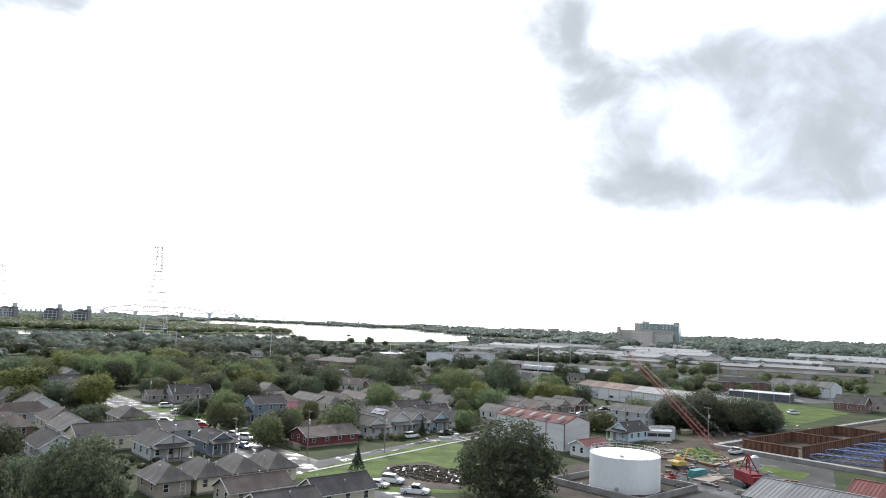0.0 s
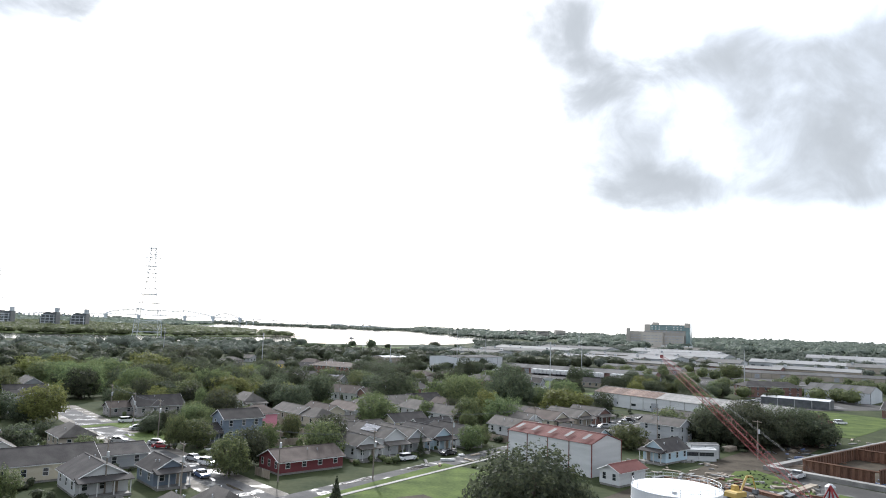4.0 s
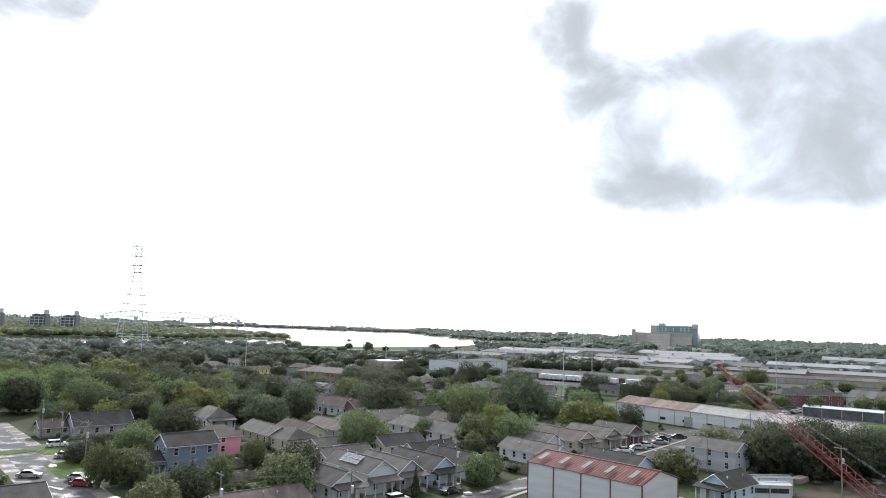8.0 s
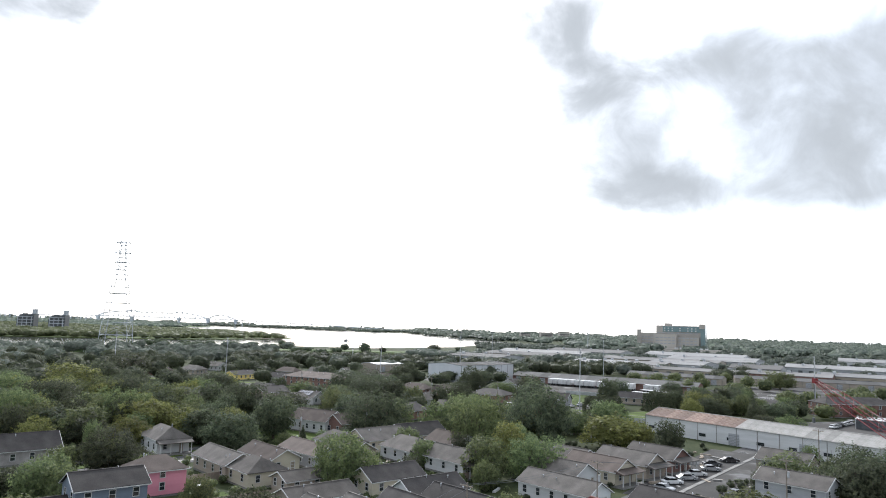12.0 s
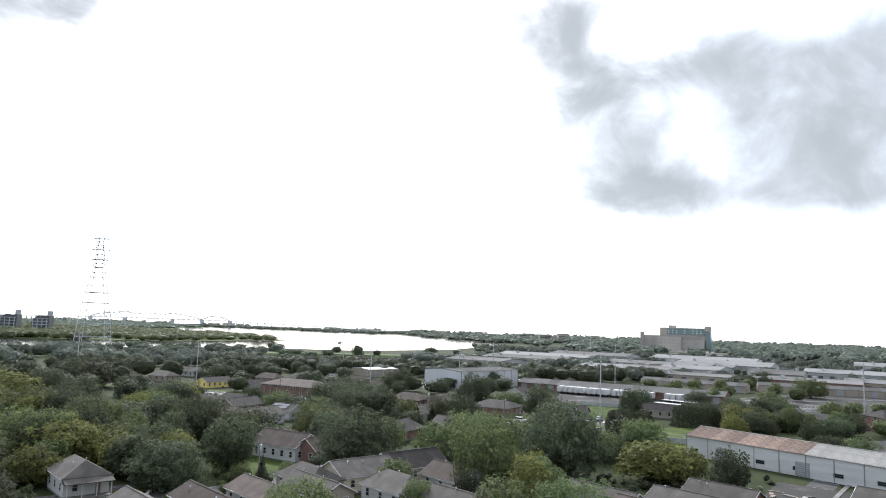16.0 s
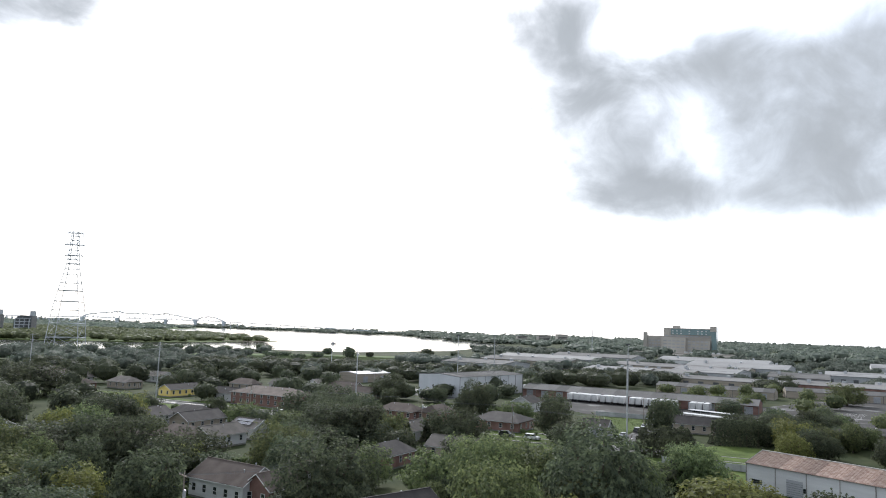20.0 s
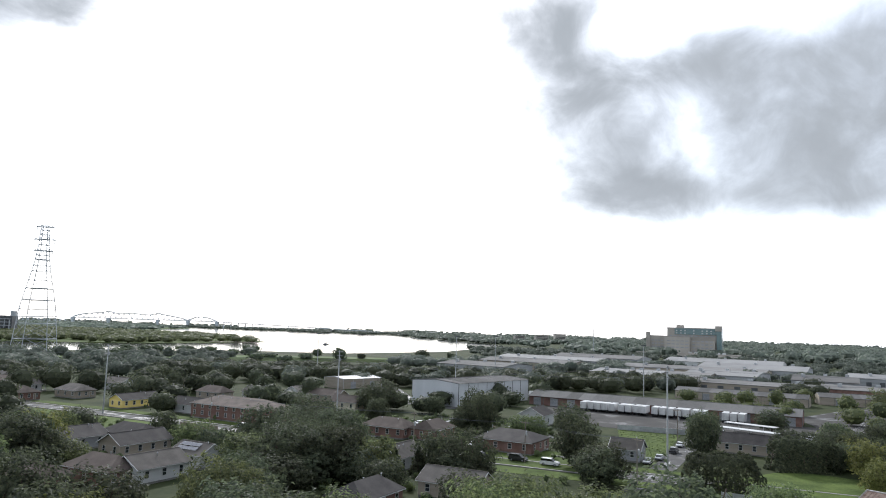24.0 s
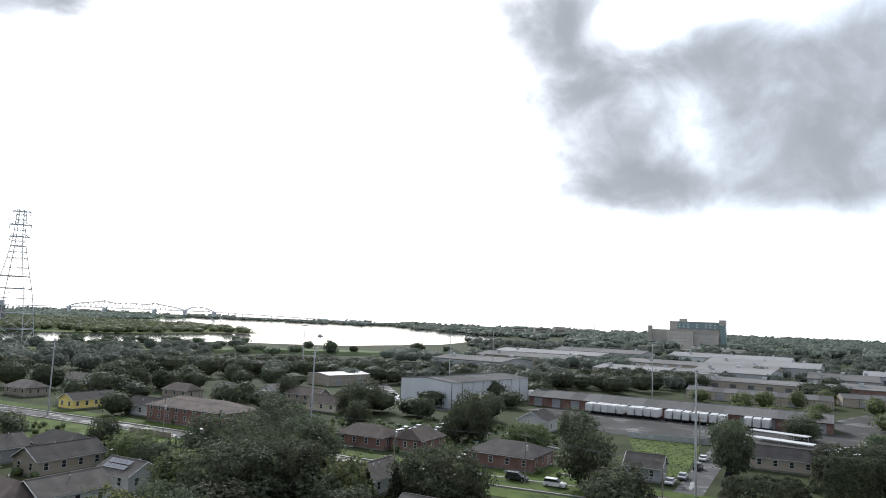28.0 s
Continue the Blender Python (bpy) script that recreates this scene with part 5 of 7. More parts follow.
for x0, x1, y0, y1 in ((-11, 11, -11, -10.7), (-11, 11, 10.7, 11), (-11, -10.7, -10.7, 10.7), (10.7, 11, -10.7, 10.7)):
    part("wall_panel", Shape().box(x0, x1, y0, y1, 0, 1.3), "concrete", dyke)

# ------------------------------------------------------------- crawler crane
crane = thing("crawler_crane", 69.5, 167.5, 0, 100, "red crawler crane with long raised lattice boom", "crane")
for sy in (-1, 1):
    tr = part("track", Shape().prism([(-3.2, 0.35), (-2.8, 0), (2.8, 0), (3.2, 0.35), (3.2, 0.75), (2.8, 1.1), (-2.8, 1.1), (-3.2, 0.75)], sy * 2.2 - 0.45, sy * 2.2 + 0.45), "steel_dark", crane)
    pads = Shape()
    for i in range(14):
        pads.box(-2.9 + i * 0.42, -2.6 + i * 0.42, sy * 2.2 - 0.5, sy * 2.2 + 0.5, 1.1, 1.16)
    part("track_pads", pads, "rubber", tr)
part("undercarriage", Shape().box(-1.6, 1.6, -1.8, 1.8, 0.5, 1.2), "steel_dark", crane)
part("house", Shape().box(-4.6, 1.6, -1.5, 1.5, 1.25, 3.3).box(-4.7, -3.2, -1.6, 1.6, 1.25, 2.9), "crane", crane)
part("counterweight", Shape().box(-5.8, -4.65, -1.7, 1.7, 1.2, 2.9), "crane", crane)
cab_ = part("cab", Shape().prism([(0.6, 1.25), (2.6, 1.25), (2.8, 2.0), (2.3, 3.2), (0.6, 3.2)], -2.5, -1.52), "crane", crane)
part("cab_window", Shape().box(0.9, 2.3, -2.54, -2.5, 2.1, 3.0), "carglass", cab_)
part("gantry", Shape().beam((-3.8, -1, 3.3), (-1.2, 0, 7.2), 0.25).beam((-3.8, 1, 3.3), (-1.2, 0, 7.2), 0.25).beam((0.6, -0.9, 3.3), (-1.2, 0, 7.2), 0.2).beam((0.6, 0.9, 3.3), (-1.2, 0, 7.2), 0.2), "crane", crane)


def lattice(a, b, w, n, chord, brace):
    """Four chords and their zig-zag lacing between two points."""
    a, b = Vector(a), Vector(b)
    q = (b - a).to_track_quat("Z", "Y")
    out_c, out_b = [], Shape()
    cs = ((-1, -1), (1, -1), (1, 1), (-1, 1))

    def at(t, i):
        k = w * min(1.0, 0.25 + t * 8, 0.25 + (1 - t) * 8)
        return a.lerp(b, t) + q @ Vector((cs[i % 4][0] * k / 2, cs[i % 4][1] * k / 2, 0))

    for i in range(4):
        c = Shape()
        for k in range(n):
            c.beam(at(k / n, i), at((k + 1) / n, i), chord)
            out_b.beam(at(k / n, i), at((k + 1) / n, i + 1), brace)
        out_c.append(c)
    return out_c, out_b


TIP = pose(69.5, 167.5, 0, 0, 0, 100).inverted() @ Vector((60.8, 233.8, 26.5))
chords, lacing = lattice((1.4, 0, 2.2), TIP, 1.5, 34, 0.085, 0.045)
boom = part("boom", lacing, "crane", crane, "red lattice boom")
for c in chords:
    part("chord", c, "crane", boom)
part("boom_head", Shape().box(TIP.x - 0.35, TIP.x + 0.35, TIP.y - 0.3, TIP.y + 0.3, TIP.z - 0.4, TIP.z + 0.4), "crane", boom)
part("pendant_line", Shape().tube((-1.2, 0.3, 7.2), TIP, 0.014, 0.014, 4).tube((-1.2, -0.3, 7.2), TIP, 0.014, 0.014, 4), "steel_dark", crane)
part("hoist_line", Shape().tube(TIP, (TIP.x + 0.5, TIP.y, TIP.z - 6), 0.04, 0.04, 4), "steel_dark", crane)
part("hook_block", Shape().box(TIP.x + 0.3, TIP.x + 0.7, TIP.y - 0.15, TIP.y + 0.15, TIP.z - 6.8, TIP.z - 6), "steel_dark", crane)

# ----------------------------------------------- basin under construction
E2_YAW = 43.0
basin = thing("construction_basin", 81, 218, 0, E2_YAW, "half-built concrete basin lined with rusted sheet piles", "construction site")
basin.matrix_basis = Matrix(((0.69, -0.54, 0, 81), (0.724, 0.842, 0, 218), (0, 0, 1, 0), (0, 0, 0, 1)))      # sheared so that its edges fit the camera's view
LB, WB = 150, 62
part("floor_slab", Shape().box(0.4, LB, -WB, -0.4, 0, 0.25), "mud", basin, "muddy basin floor")
for nm, (x0, x1, y0, y1) in (("kerb_wall", (0, LB, -1.8, 0)), ("kerb_wall", (0, 2.2, -WB, -1.8)), ("kerb_wall", (LB - 1.8, LB, -WB, -1.8)), ("kerb_wall", (2.2, LB - 1.8, -WB, -WB + 1.8))):
    part(nm, Shape().box(x0, x1, y0, y1, 0, 1.1), "concrete", basin)

# ------------------------------------------------------------ basin details
for (x0, y0, x1, y1, hh) in ((6, -7, 70, -7, 3.2), (6, -24, 96, -24, 3.6), (6, -7, 6, -24, 3.2), (38, -7, 38, -24, 3.2), (70, -7, 70, -24, 3.2), (6, -44, 110, -44, 3.6), (96, -24, 96, -44, 3.4)):
    wallp = part("sheet_pile_wall", Shape().beam((x0, y0, hh - 0.1), (x1, y1, hh - 0.1), 0.3), "rust", basin, "rusted steel sheet-pile wall")
    a, b = Vector((x0, y0, 0)), Vector((x1, y1, 0))
    d = (b - a).normalized()
    nrm = Vector((-d.y, d.x, 0))
    n = int((b - a).length / 1.6)
    pile = Shape().prism([(0, 0), (0.5, 0), (0.66, 0.3), (1.3, 0.3), (1.46, 0), (1.62, 0), (1.62, -0.08), (1.4, -0.08), (1.24, 0.22), (0.72, 0.22), (0.56, -0.08), (0, -0.08)], 0, hh)
    pile.v = [(x_, z_, y_) for x_, y_, z_ in pile.v]
    pile_mesh = pile.mesh("steel_sheet", "rust")
    for i in range(n):
        o_ = part("steel_sheet", pile_mesh, None, wallp)
        o_.matrix_basis = pose(*(a + d * (i * 1.6)), 0, 0, math.degrees(math.atan2(d.y, d.x)))
for i in range(9):
    ch, la = lattice((8 + i * 10, -25, 1.2 + 0.4 * (i % 2)), (8 + i * 10 + 6, -43, 1.2 + 0.4 * (i % 2)), 1.5, 9, 0.14, 0.09)
    strut = part("strut", la, "bluesteel", basin, "blue lattice strut across the basin")
    for c in ch:
        part("chord", c, "bluesteel", strut)
for i in range(16):
    yy = -47 - 2.0 * (i % 5)
    part("rebar_bundle", Shape().box(5 + i * 4, 8.5 + i * 4, yy, yy + 1.2, 0.25, 0.6 + 0.1 * (i % 3)), "rust" if i % 3 else "bluesteel", basin)
for i in range(3):
    part("water_patch", Shape().slab(blob(92 + 12 * i, -34 + 3 * i, 7, 4, 20, 40 + i), 0.2, 0.29), "puddle", basin)


def excavator(x, y, yaw, mat, label):
    ob = thing("excavator", x, y, 0, yaw, label, "excavator", "yard machines")
    for sy in (-1, 1):
        part("track", Shape().prism([(-1.9, 0.3), (-1.6, 0), (1.6, 0), (1.9, 0.3), (1.9, 0.6), (1.6, 0.9), (-1.6, 0.9), (-1.9, 0.6)], sy * 1.1 - 0.3, sy * 1.1 + 0.3), "steel_dark", ob)
    part("body", Shape().prism([(-2.2, 1.0), (1.4, 1.0), (1.4, 1.9), (-1.9, 2.1), (-2.2, 1.8)], -1.3, 1.3), mat, ob)
    c = part("cab", Shape().prism([(0.0, 1.0), (1.5, 1.0), (1.6, 1.9), (1.2, 2.9), (0.0, 2.9)], 0.35, 1.3), mat, ob)
    part("cab_window", Shape().box(0.15, 1.2, 1.3, 1.33, 1.9, 2.7), "carglass", c)
    part("boom", Shape().beam((1.2, 0, 1.6), (3.6, 0, 4.6), 0.36).beam((3.6, 0, 4.6), (5.6, 0, 4.2), 0.32), mat, ob)
    part("stick", Shape().beam((5.6, 0, 4.2), (6.6, 0, 1.6), 0.26), mat, ob)
    part("bucket", Shape().prism([(6.2, 1.6), (7.0, 1.7), (7.1, 0.9), (6.5, 0.5), (6.0, 0.9)], -0.5, 0.5), "steel_dark", ob)
    return ob


excavator(60.5, 184, 35, "digger", "yellow excavator with raised boom")
small = excavator(53.2, 168, 10, "crane", "small red excavator beside the tank")
small.matrix_basis = small.matrix_basis @ Matrix.Scale(0.62, 4)
for k, (x, y, yw, l, w, h, m, lab) in enumerate((
        (62, 175.6, 38, 5, 2.0, 1.6, "teal", "teal covered equipment box"), (50, 177, 70, 4, 2, 1.2, "concrete", "pale concrete blocks stacked in the yard"), (68.5, 191.5, -62, 10, 1.8, 0.7, "rust", "stack of rusted steel beams"),
        (74, 160, -30, 9, 1.4, 0.5, "steel_dark", "stack of dark pipes"), (63.6, 172.5, 45, 9, 4.4, 0.4, "wood", "timber mats laid flat on the yard"), (80, 196, 43, 12, 2, 0.7, "wood", "stack of timber mats"),
        (47, 183, -48, 3, 2, 1.4, "galv", "small grey generator box on mud"),
        (118, 262, 40, 8, 2, 0.8, "rust", "pile of rusted steel sheets"), (84, 246, 43, 5, 2.4, 1.2, "wood", "loose pile of weathered timber"))):
    ob = thing("yard_stock", x, y, 0, yw, lab, "yard stock", "material in the yard")
    n = 1 if h > 2 else 4
    for i in range(n):
        part("layer", Shape().box(-l / 2 + 0.1 * (i % 2), l / 2 - 0.12 * (i % 2), -w / 2 + 0.05 * i, w / 2 - 0.05 * i, h * i / n, h * (i + 1) / n - 0.02), m, ob)
    if h > 2:
        ribs = Shape()
        for i in range(16):
            ribs.box(-l / 2 + 0.2 + i * (l - 0.4) / 16, -l / 2 + 0.34 + i * (l - 0.4) / 16, -w / 2 - 0.04, w / 2 + 0.04, 0.1, h - 0.1)
        part("ribs", ribs, m, ob)

# the pump tower, a whitish cylinder at the kerb
pump = thing("slurry_silo", 79.5, 184.5, 0, 0, "pale grey cylindrical pump tower on the basin's kerb", "silo")
part("shell", Shape().tube((0, 0, 0.9), (0, 0, 3.4), 1.0, 1.0, 16), "galv", pump)
part("dome", Shape().tube((0, 0, 3.4), (0, 0, 3.9), 1.0, 0.35, 16), "galv", pump)
for i in range(4):
    a = math.pi * (0.25 + 0.5 * i)
    part("leg", Shape().beam((0.9 * math.cos(a), 0.9 * math.sin(a), 0), (0.9 * math.cos(a), 0.9 * math.sin(a), 1.2), 0.12), "steel_dark", pump)

# -------------------------------------------------------------------- trees
PROTO = {}
for key, mat, lab in (("d", "leaf_dark", "dark green broad-crowned oak"), ("m", "leaf_mid", "mid-green leafy yard tree"), ("y", "leaf_yellow", "yellow-green leafy tree catching the light")):
    PROTO[key] = [tree_proto(11 + 7 * i + ord(key), 5.0, 10.0, mat, lab, count=4200, leaf=0.34) for i in range(4)]
PROTO["c"] = [tree_proto(91, 2.0, 6.5, "leaf_dark", "narrow dark conical yard tree", count=1300, leaf=0.26, cone=True, trunk=0.14)]
BIG = [tree_proto(131, 9.5, 13.0, "leaf_dark", "huge dark spreading live oak", count=11000, leaf=0.38, trunk=0.7), tree_proto(137, 9.5, 13.0, "leaf_dark", "broad dark spreading oak", count=9500, leaf=0.4, trunk=0.6),
       tree_proto(149, 9.5, 13.0, "leaf_mid", "broad mid-green spreading tree", count=9500, leaf=0.4, trunk=0.6)]


def plant(key, x, y, r, h):
    if r > 7.5:
        h *= 1.12
    if key in "dm" and r > 7.2:
        p, r0, h0 = BIG[2 if key == "m" else 0 if y < 200 else rng.randrange(2)], 9.5, 13.0
    elif key == "c":
        p, r0, h0 = PROTO["c"][0], 2.0, 6.5
    else:
        p, r0, h0 = rng.choice(PROTO[key]), 5.0, 10.0
    return copy_thing(p, pose(x, y, 0, 0, 0, rng.uniform(0, 360)) @ Matrix.Diagonal((r / r0, r / r0 * rng.uniform(0.9, 1.1), h / h0, 1)))


T1 = [(-64, 105, 7.8, 13), (-52, 111, 8, 14), (-92, 158, 6, 9), (-96, 203, 4.8, 8), (15, 150, 11.2, 14), (28.5, 326, 11.3, 17.5), (63.5, 317, 4.6, 10.5), (82, 256, 8, 10), (92, 252, 9, 11.5), (103, 256, 9, 11), (98, 268, 9, 11), (112, 262, 8, 10.5), (88, 268, 8, 11), (120, 270, 7, 10), (86, 260, 8, 11), (106, 265, 8, 11.5), (95, 260, 9, 12.5), (116, 258, 7, 9.5), (76, 262, 6, 8), (-66, 356, 9.2, 12),
      (-80, 366, 7.2, 12), (-48, 322, 7, 12), (-69.5, 269, 7.4, 10.8), (-42, 201, 4.7, 10), (-27, 219, 5.2, 10), (-53, 343, 6.5, 11), (-34, 375, 7.5, 11), (-19, 328, 10.4, 13.8), (34, 352, 7, 11), (144, 468, 6.7, 10), (-55, 303, 8, 9)]
T2 = [(15, 482, 8, 13.5), (36, 424, 6, 14.5), (46, 481, 5.9, 11), (89, 477, 6.5, 11), (-30, 399, 10.5, 11.8), (-20, 404, 7, 12), (-36, 462, 11.6, 12), (-22, 530, 11.4, 12), (1, 523, 4.5, 8), (-41, 428, 11, 12), (-33, 418, 8, 12), (-44, 408, 4.5, 9), (75.5, 442, 5.3, 13), (103, 444, 9, 8),
      (-76, 448, 4.4, 8), (9, 403, 6.3, 6), (-29, 347, 7, 12), (-52, 357, 6.9, 11), (125, 505, 6, 9), (132, 404, 6, 8)]
T3 = [(-25, 434, 9.4, 11), (-87, 361, 11.7, 10), (-90, 399, 10, 12), (-169, 500, 16, 14), (118, 446, 9, 8), (136, 450, 9, 8), (-112, 370, 10, 12), (-125, 340, 10, 12), (-128, 410, 10, 12), (-155, 440, 10, 12)]
T4 = [(-65, 218, 3.4, 9), (-43, 190, 4.9, 10), (-27, 209, 5.3, 10), (-19.4, 263, 7.4, 12), (54, 243, 5.7, 8), (21, 278, 7.4, 10.5), (12, 355, 9.8, 11), (221, 584, 9.9, 11), (20, 300, 5.2, 10), (9, 309, 8.6, 13.4), (-35, 364, 7.9, 10),
      (-43, 222, 3.1, 7), (-145, 350, 11.1, 13), (-141, 318, 9, 13), (-94, 306, 6.9, 10), (-81, 334, 5.9, 10), (-77, 264, 3.6, 7), (-66, 242, 3.9, 8), (-41, 240, 3.3, 7), (9, 231, 3.7, 7)]
T5 = [(-88, 342, 8.5, 12), (9, 341, 8.3, 12), (-9, 306, 4.4, 7), (-62, 431, 6, 9), (75, 273, 6.2, 10), (12, 240, 3, 6), (120, 300, 4, 7), (-104, 330, 7, 11), (-118, 316, 8, 12), (26, 325, 7, 11), (24, 351, 7, 12), (0, 338, 6.5, 11), (43, 350, 6, 9), (10, 277, 6.2, 10)]
T6 = [(16.3, 291, 4.6, 12.4), (49, 325, 9.2, 9.8), (-154, 411, 11.1, 14), (-102, 297, 4.8, 8), (-86, 315, 6.3, 11), (-68, 313, 4.9, 9), (-87, 324, 7.8, 11), (-73, 324, 6.9, 9), (19, 312, 3.8, 9), (58, 330, 6, 8), (107, 416, 6.5, 11), (98, 398, 5, 9), (-50, 330, 3.2, 6), (-14, 400, 5, 8), (-60, 322, 5, 9)]
T7 = [(-17, 166, 1.8, 6), (-36, 304, 2.6, 6), (-4, 220, 1.3, 6), (-37, 309, 2.1, 6), (-8, 403, 3.2, 7), (-3, 408, 2.7, 7), (-12, 221, 1.3, 5.5)]
for key, rows in (("d", T1), ("d", T2), ("d", T3), ("m", T4), ("m", T5), ("y", T6), ("c", T7)):
    for row in rows:
        plant(key, *row)


def hedge(x0, y0, x1, y1, deep, h, seed, label):
    """A dense clipped-looking row of bushy trees: a leafy block with rounded, billowing sides over short stems."""
    a, b = Vector((x0, y0, 0)), Vector((x1, y1, 0))
    d = b - a
    ob = thing("hedge", (x0 + x1) / 2, (y0 + y1) / 2, 0, math.degrees(math.atan2(d.y, d.x)), label, "hedge")
    r, l = random.Random(seed), d.length / 2
    stems, s = Shape(), Shape()
    for i in range(int(l)):
        sx = -l + 1 + i * 2 * (l - 1) / max(1, int(l) - 1)
        stems.tube((sx, r.uniform(-0.3, 0.3) * deep, -0.1), (sx + r.uniform(-0.4, 0.4), 0, h * 0.6), 0.14, 0.06, 5)
    part("stems", stems, "bark", ob, "short brown stems")
    off = Vector((seed * 3.1, 7.7, 1.3))
    for _ in range(int(46 * (l * deep + l * h))):
        u = Vector((r.uniform(-1, 1), r.uniform(-1, 1), r.uniform(-0.1, 1)))
        m = max(abs(u.x), abs(u.y), abs(u.z), 0.01)
        if r.random() < 0.85:
            u /= m
        q = Vector((u.x * l, u.y * deep / 2, max(0.02, u.z) * h))
        k = 0.9 + 0.14 * noise.noise(q * 0.35 + off) + 0.1 * noise.noise(q * 0.9 + off)
        rnd = 1 - 0.12 * (abs(u.x) ** 4 + abs(u.y) ** 4) * max(0, u.z) ** 2
        p = Vector((q.x * k * rnd, q.y * k * rnd, q.z * k * rnd))
        n = (u.normalized() + Vector((r.uniform(-0.7, 0.7), r.uniform(-0.7, 0.7), r.uniform(-0.3, 0.8)))).normalized()
        t = n.orthogonal().normalized()
        t.rotate(Matrix.Rotation(r.uniform(0, 6.28), 3, n))
        c, g = n.cross(t), 0.36 * r.uniform(0.5, 1.3)
        s.add([p - t * g * 0.9, p + c * g * 0.62 + n * g * 0.3, p + t * g * 0.95, p - c * g * 0.58 + n * g * 0.24], [(0, 2, 1), (0, 3, 2)])
    part("foliage", s, "leaf_dark", ob, "dense dark leaves")
    return ob


hedge(56, 404, 73, 401.5, 9, 8.2, 5, "long dense dark hedge of bushy trees beside a field")
hedge(87, 428, 105, 428, 8, 8.5, 6, "dense dark hedge of bushy trees behind a green field")
hedge(112, 434, 128, 440, 7, 7, 8, "dense dark hedge of bushy trees by the yard")
# yard trees between the houses farther out, kept off the streets and roofs
PAVED = [((84, 222), 43.0, 0, 150, -62, 0), ((100, 545), -30.0, -60, 70, -48, 2), ((-10, 600), 50.0, -40, 60, -2, 26), ((102, 333), -54.0, -46, 46, -18, 8), ((67, 295), 42.0, -34, 30, -10, 10), ((70, 180), 0.0, -24, 20, -40, 30), ((67, 465), 61.0, -32, 32, -2, 24),
         ((-5, 165), 0.0, -25, 20, -22, 40), ((78, 390), 0.0, -22, 20, -24, 24), ((30, 217), -48.0, -22, 22, -14, 12), ((165, 335), 0.0, -30, 40, -36, 34), ((-45, 335), 0.0, -16, 12, -18, 6)]
SOLID = [(o.location.x, o.location.y) for o in scene.objects if o.get("category") in ("house", "warehouse")]


OPEN = ((-15, 593, 18), (-26, 615, 16), (-8, 568, 14), (-38, 628, 16), (22, 414, 9), (-52, 392, 15), (-60, 411, 12), (-74, 386, 13), (-84, 430, 10), (-14, 425, 12), (60, 462, 14), (10, 425, 12), (74, 392, 12), (-118, 232, 14), (160, 330, 22))


def clear(x, y, r, lines=((S1, 8), (S2, 7), (S5, 11), (S7, 6), (S3, 9))):
    if any((x - a) ** 2 + (y - b) ** 2 < (r + 6) ** 2 for a, b in SOLID) or any((x - a) ** 2 + (y - b) ** 2 < q * q for a, b, q in OPEN):
        return False
    p = Vector((x, y))
    for c, yw, x0, x1, y0, y1 in PAVED:
        q = p - Vector(c)
        q.rotate(Matrix.Rotation(radians(-yw), 2))
        if x0 - r < q.x < x1 + r and y0 - r < q.y < y1 + r:
            return False
    for pts, w in lines:
        for a, b in zip(pts, pts[1:]):
            a, b = Vector(a), Vector(b)
            t = max(0, min(1, (p - a).dot(b - a) / (b - a).length_squared))
            if (a.lerp(b, t) - p).length < w:
                return False
    return True


def scatter(n, x0, x1, y0, y1, rr, hh, keys="ddm"):
    for _ in range(n):
        x, y = rng.uniform(x0, x1), rng.uniform(y0, y1)
        r = rng.uniform(*rr)
        if clear(x, y, r * 0.6):
            plant(rng.choice(keys), x, y, r, rng.uniform(*hh))


scatter(46, -205, -112, 250, 400, (6, 9), (9, 13), "ddmmy")
scatter(46, -130, -48, 318, 412, (5, 8), (9, 13), "ddmy")
scatter(44, -52, 62, 345, 432, (5, 8), (7, 11), "ddm")
scatter(44, -62, 34, 250, 345, (2, 4), (4, 8), "mmd")
scatter(24, -190, -100, 130, 260, (4, 7), (7, 11), "ddm")
scatter(14, 112, 200, 300, 400, (4, 6), (6, 9), "dmd")
scatter(34, -112, -60, 205, 310, (2.5, 5), (5, 9), "ddm")
scatter(16, 20, 100, 250, 310, (2, 4), (4, 7), "mmd")
scatter(26, 104, 150, 400, 460, (3.5, 6), (7, 10), "ddm")
scatter(10, -155, -100, 222, 300, (4, 6.5), (7, 11), "ddmy")
scatter(12, -100, -50, 125, 170, (3, 6), (6, 9), "dm")
scatter(26, -110, -10, 400, 462, (4, 7), (6, 10), "ddm")
scatter(26, -112, -54, 298, 346, (4, 7), (8, 12), "ddmy")
scatter(14, -30, 60, 455, 540, (3.5, 6), (6, 9), "ddm")
for key in PROTO:
    for p in PROTO[key]:
        for o in (*p.children, p):
            bpy.data.objects.remove(o)
for p in BIG:
    for o in (*p.children, p):
        bpy.data.objects.remove(o)

# -------------------------------------------------------------- distant woods


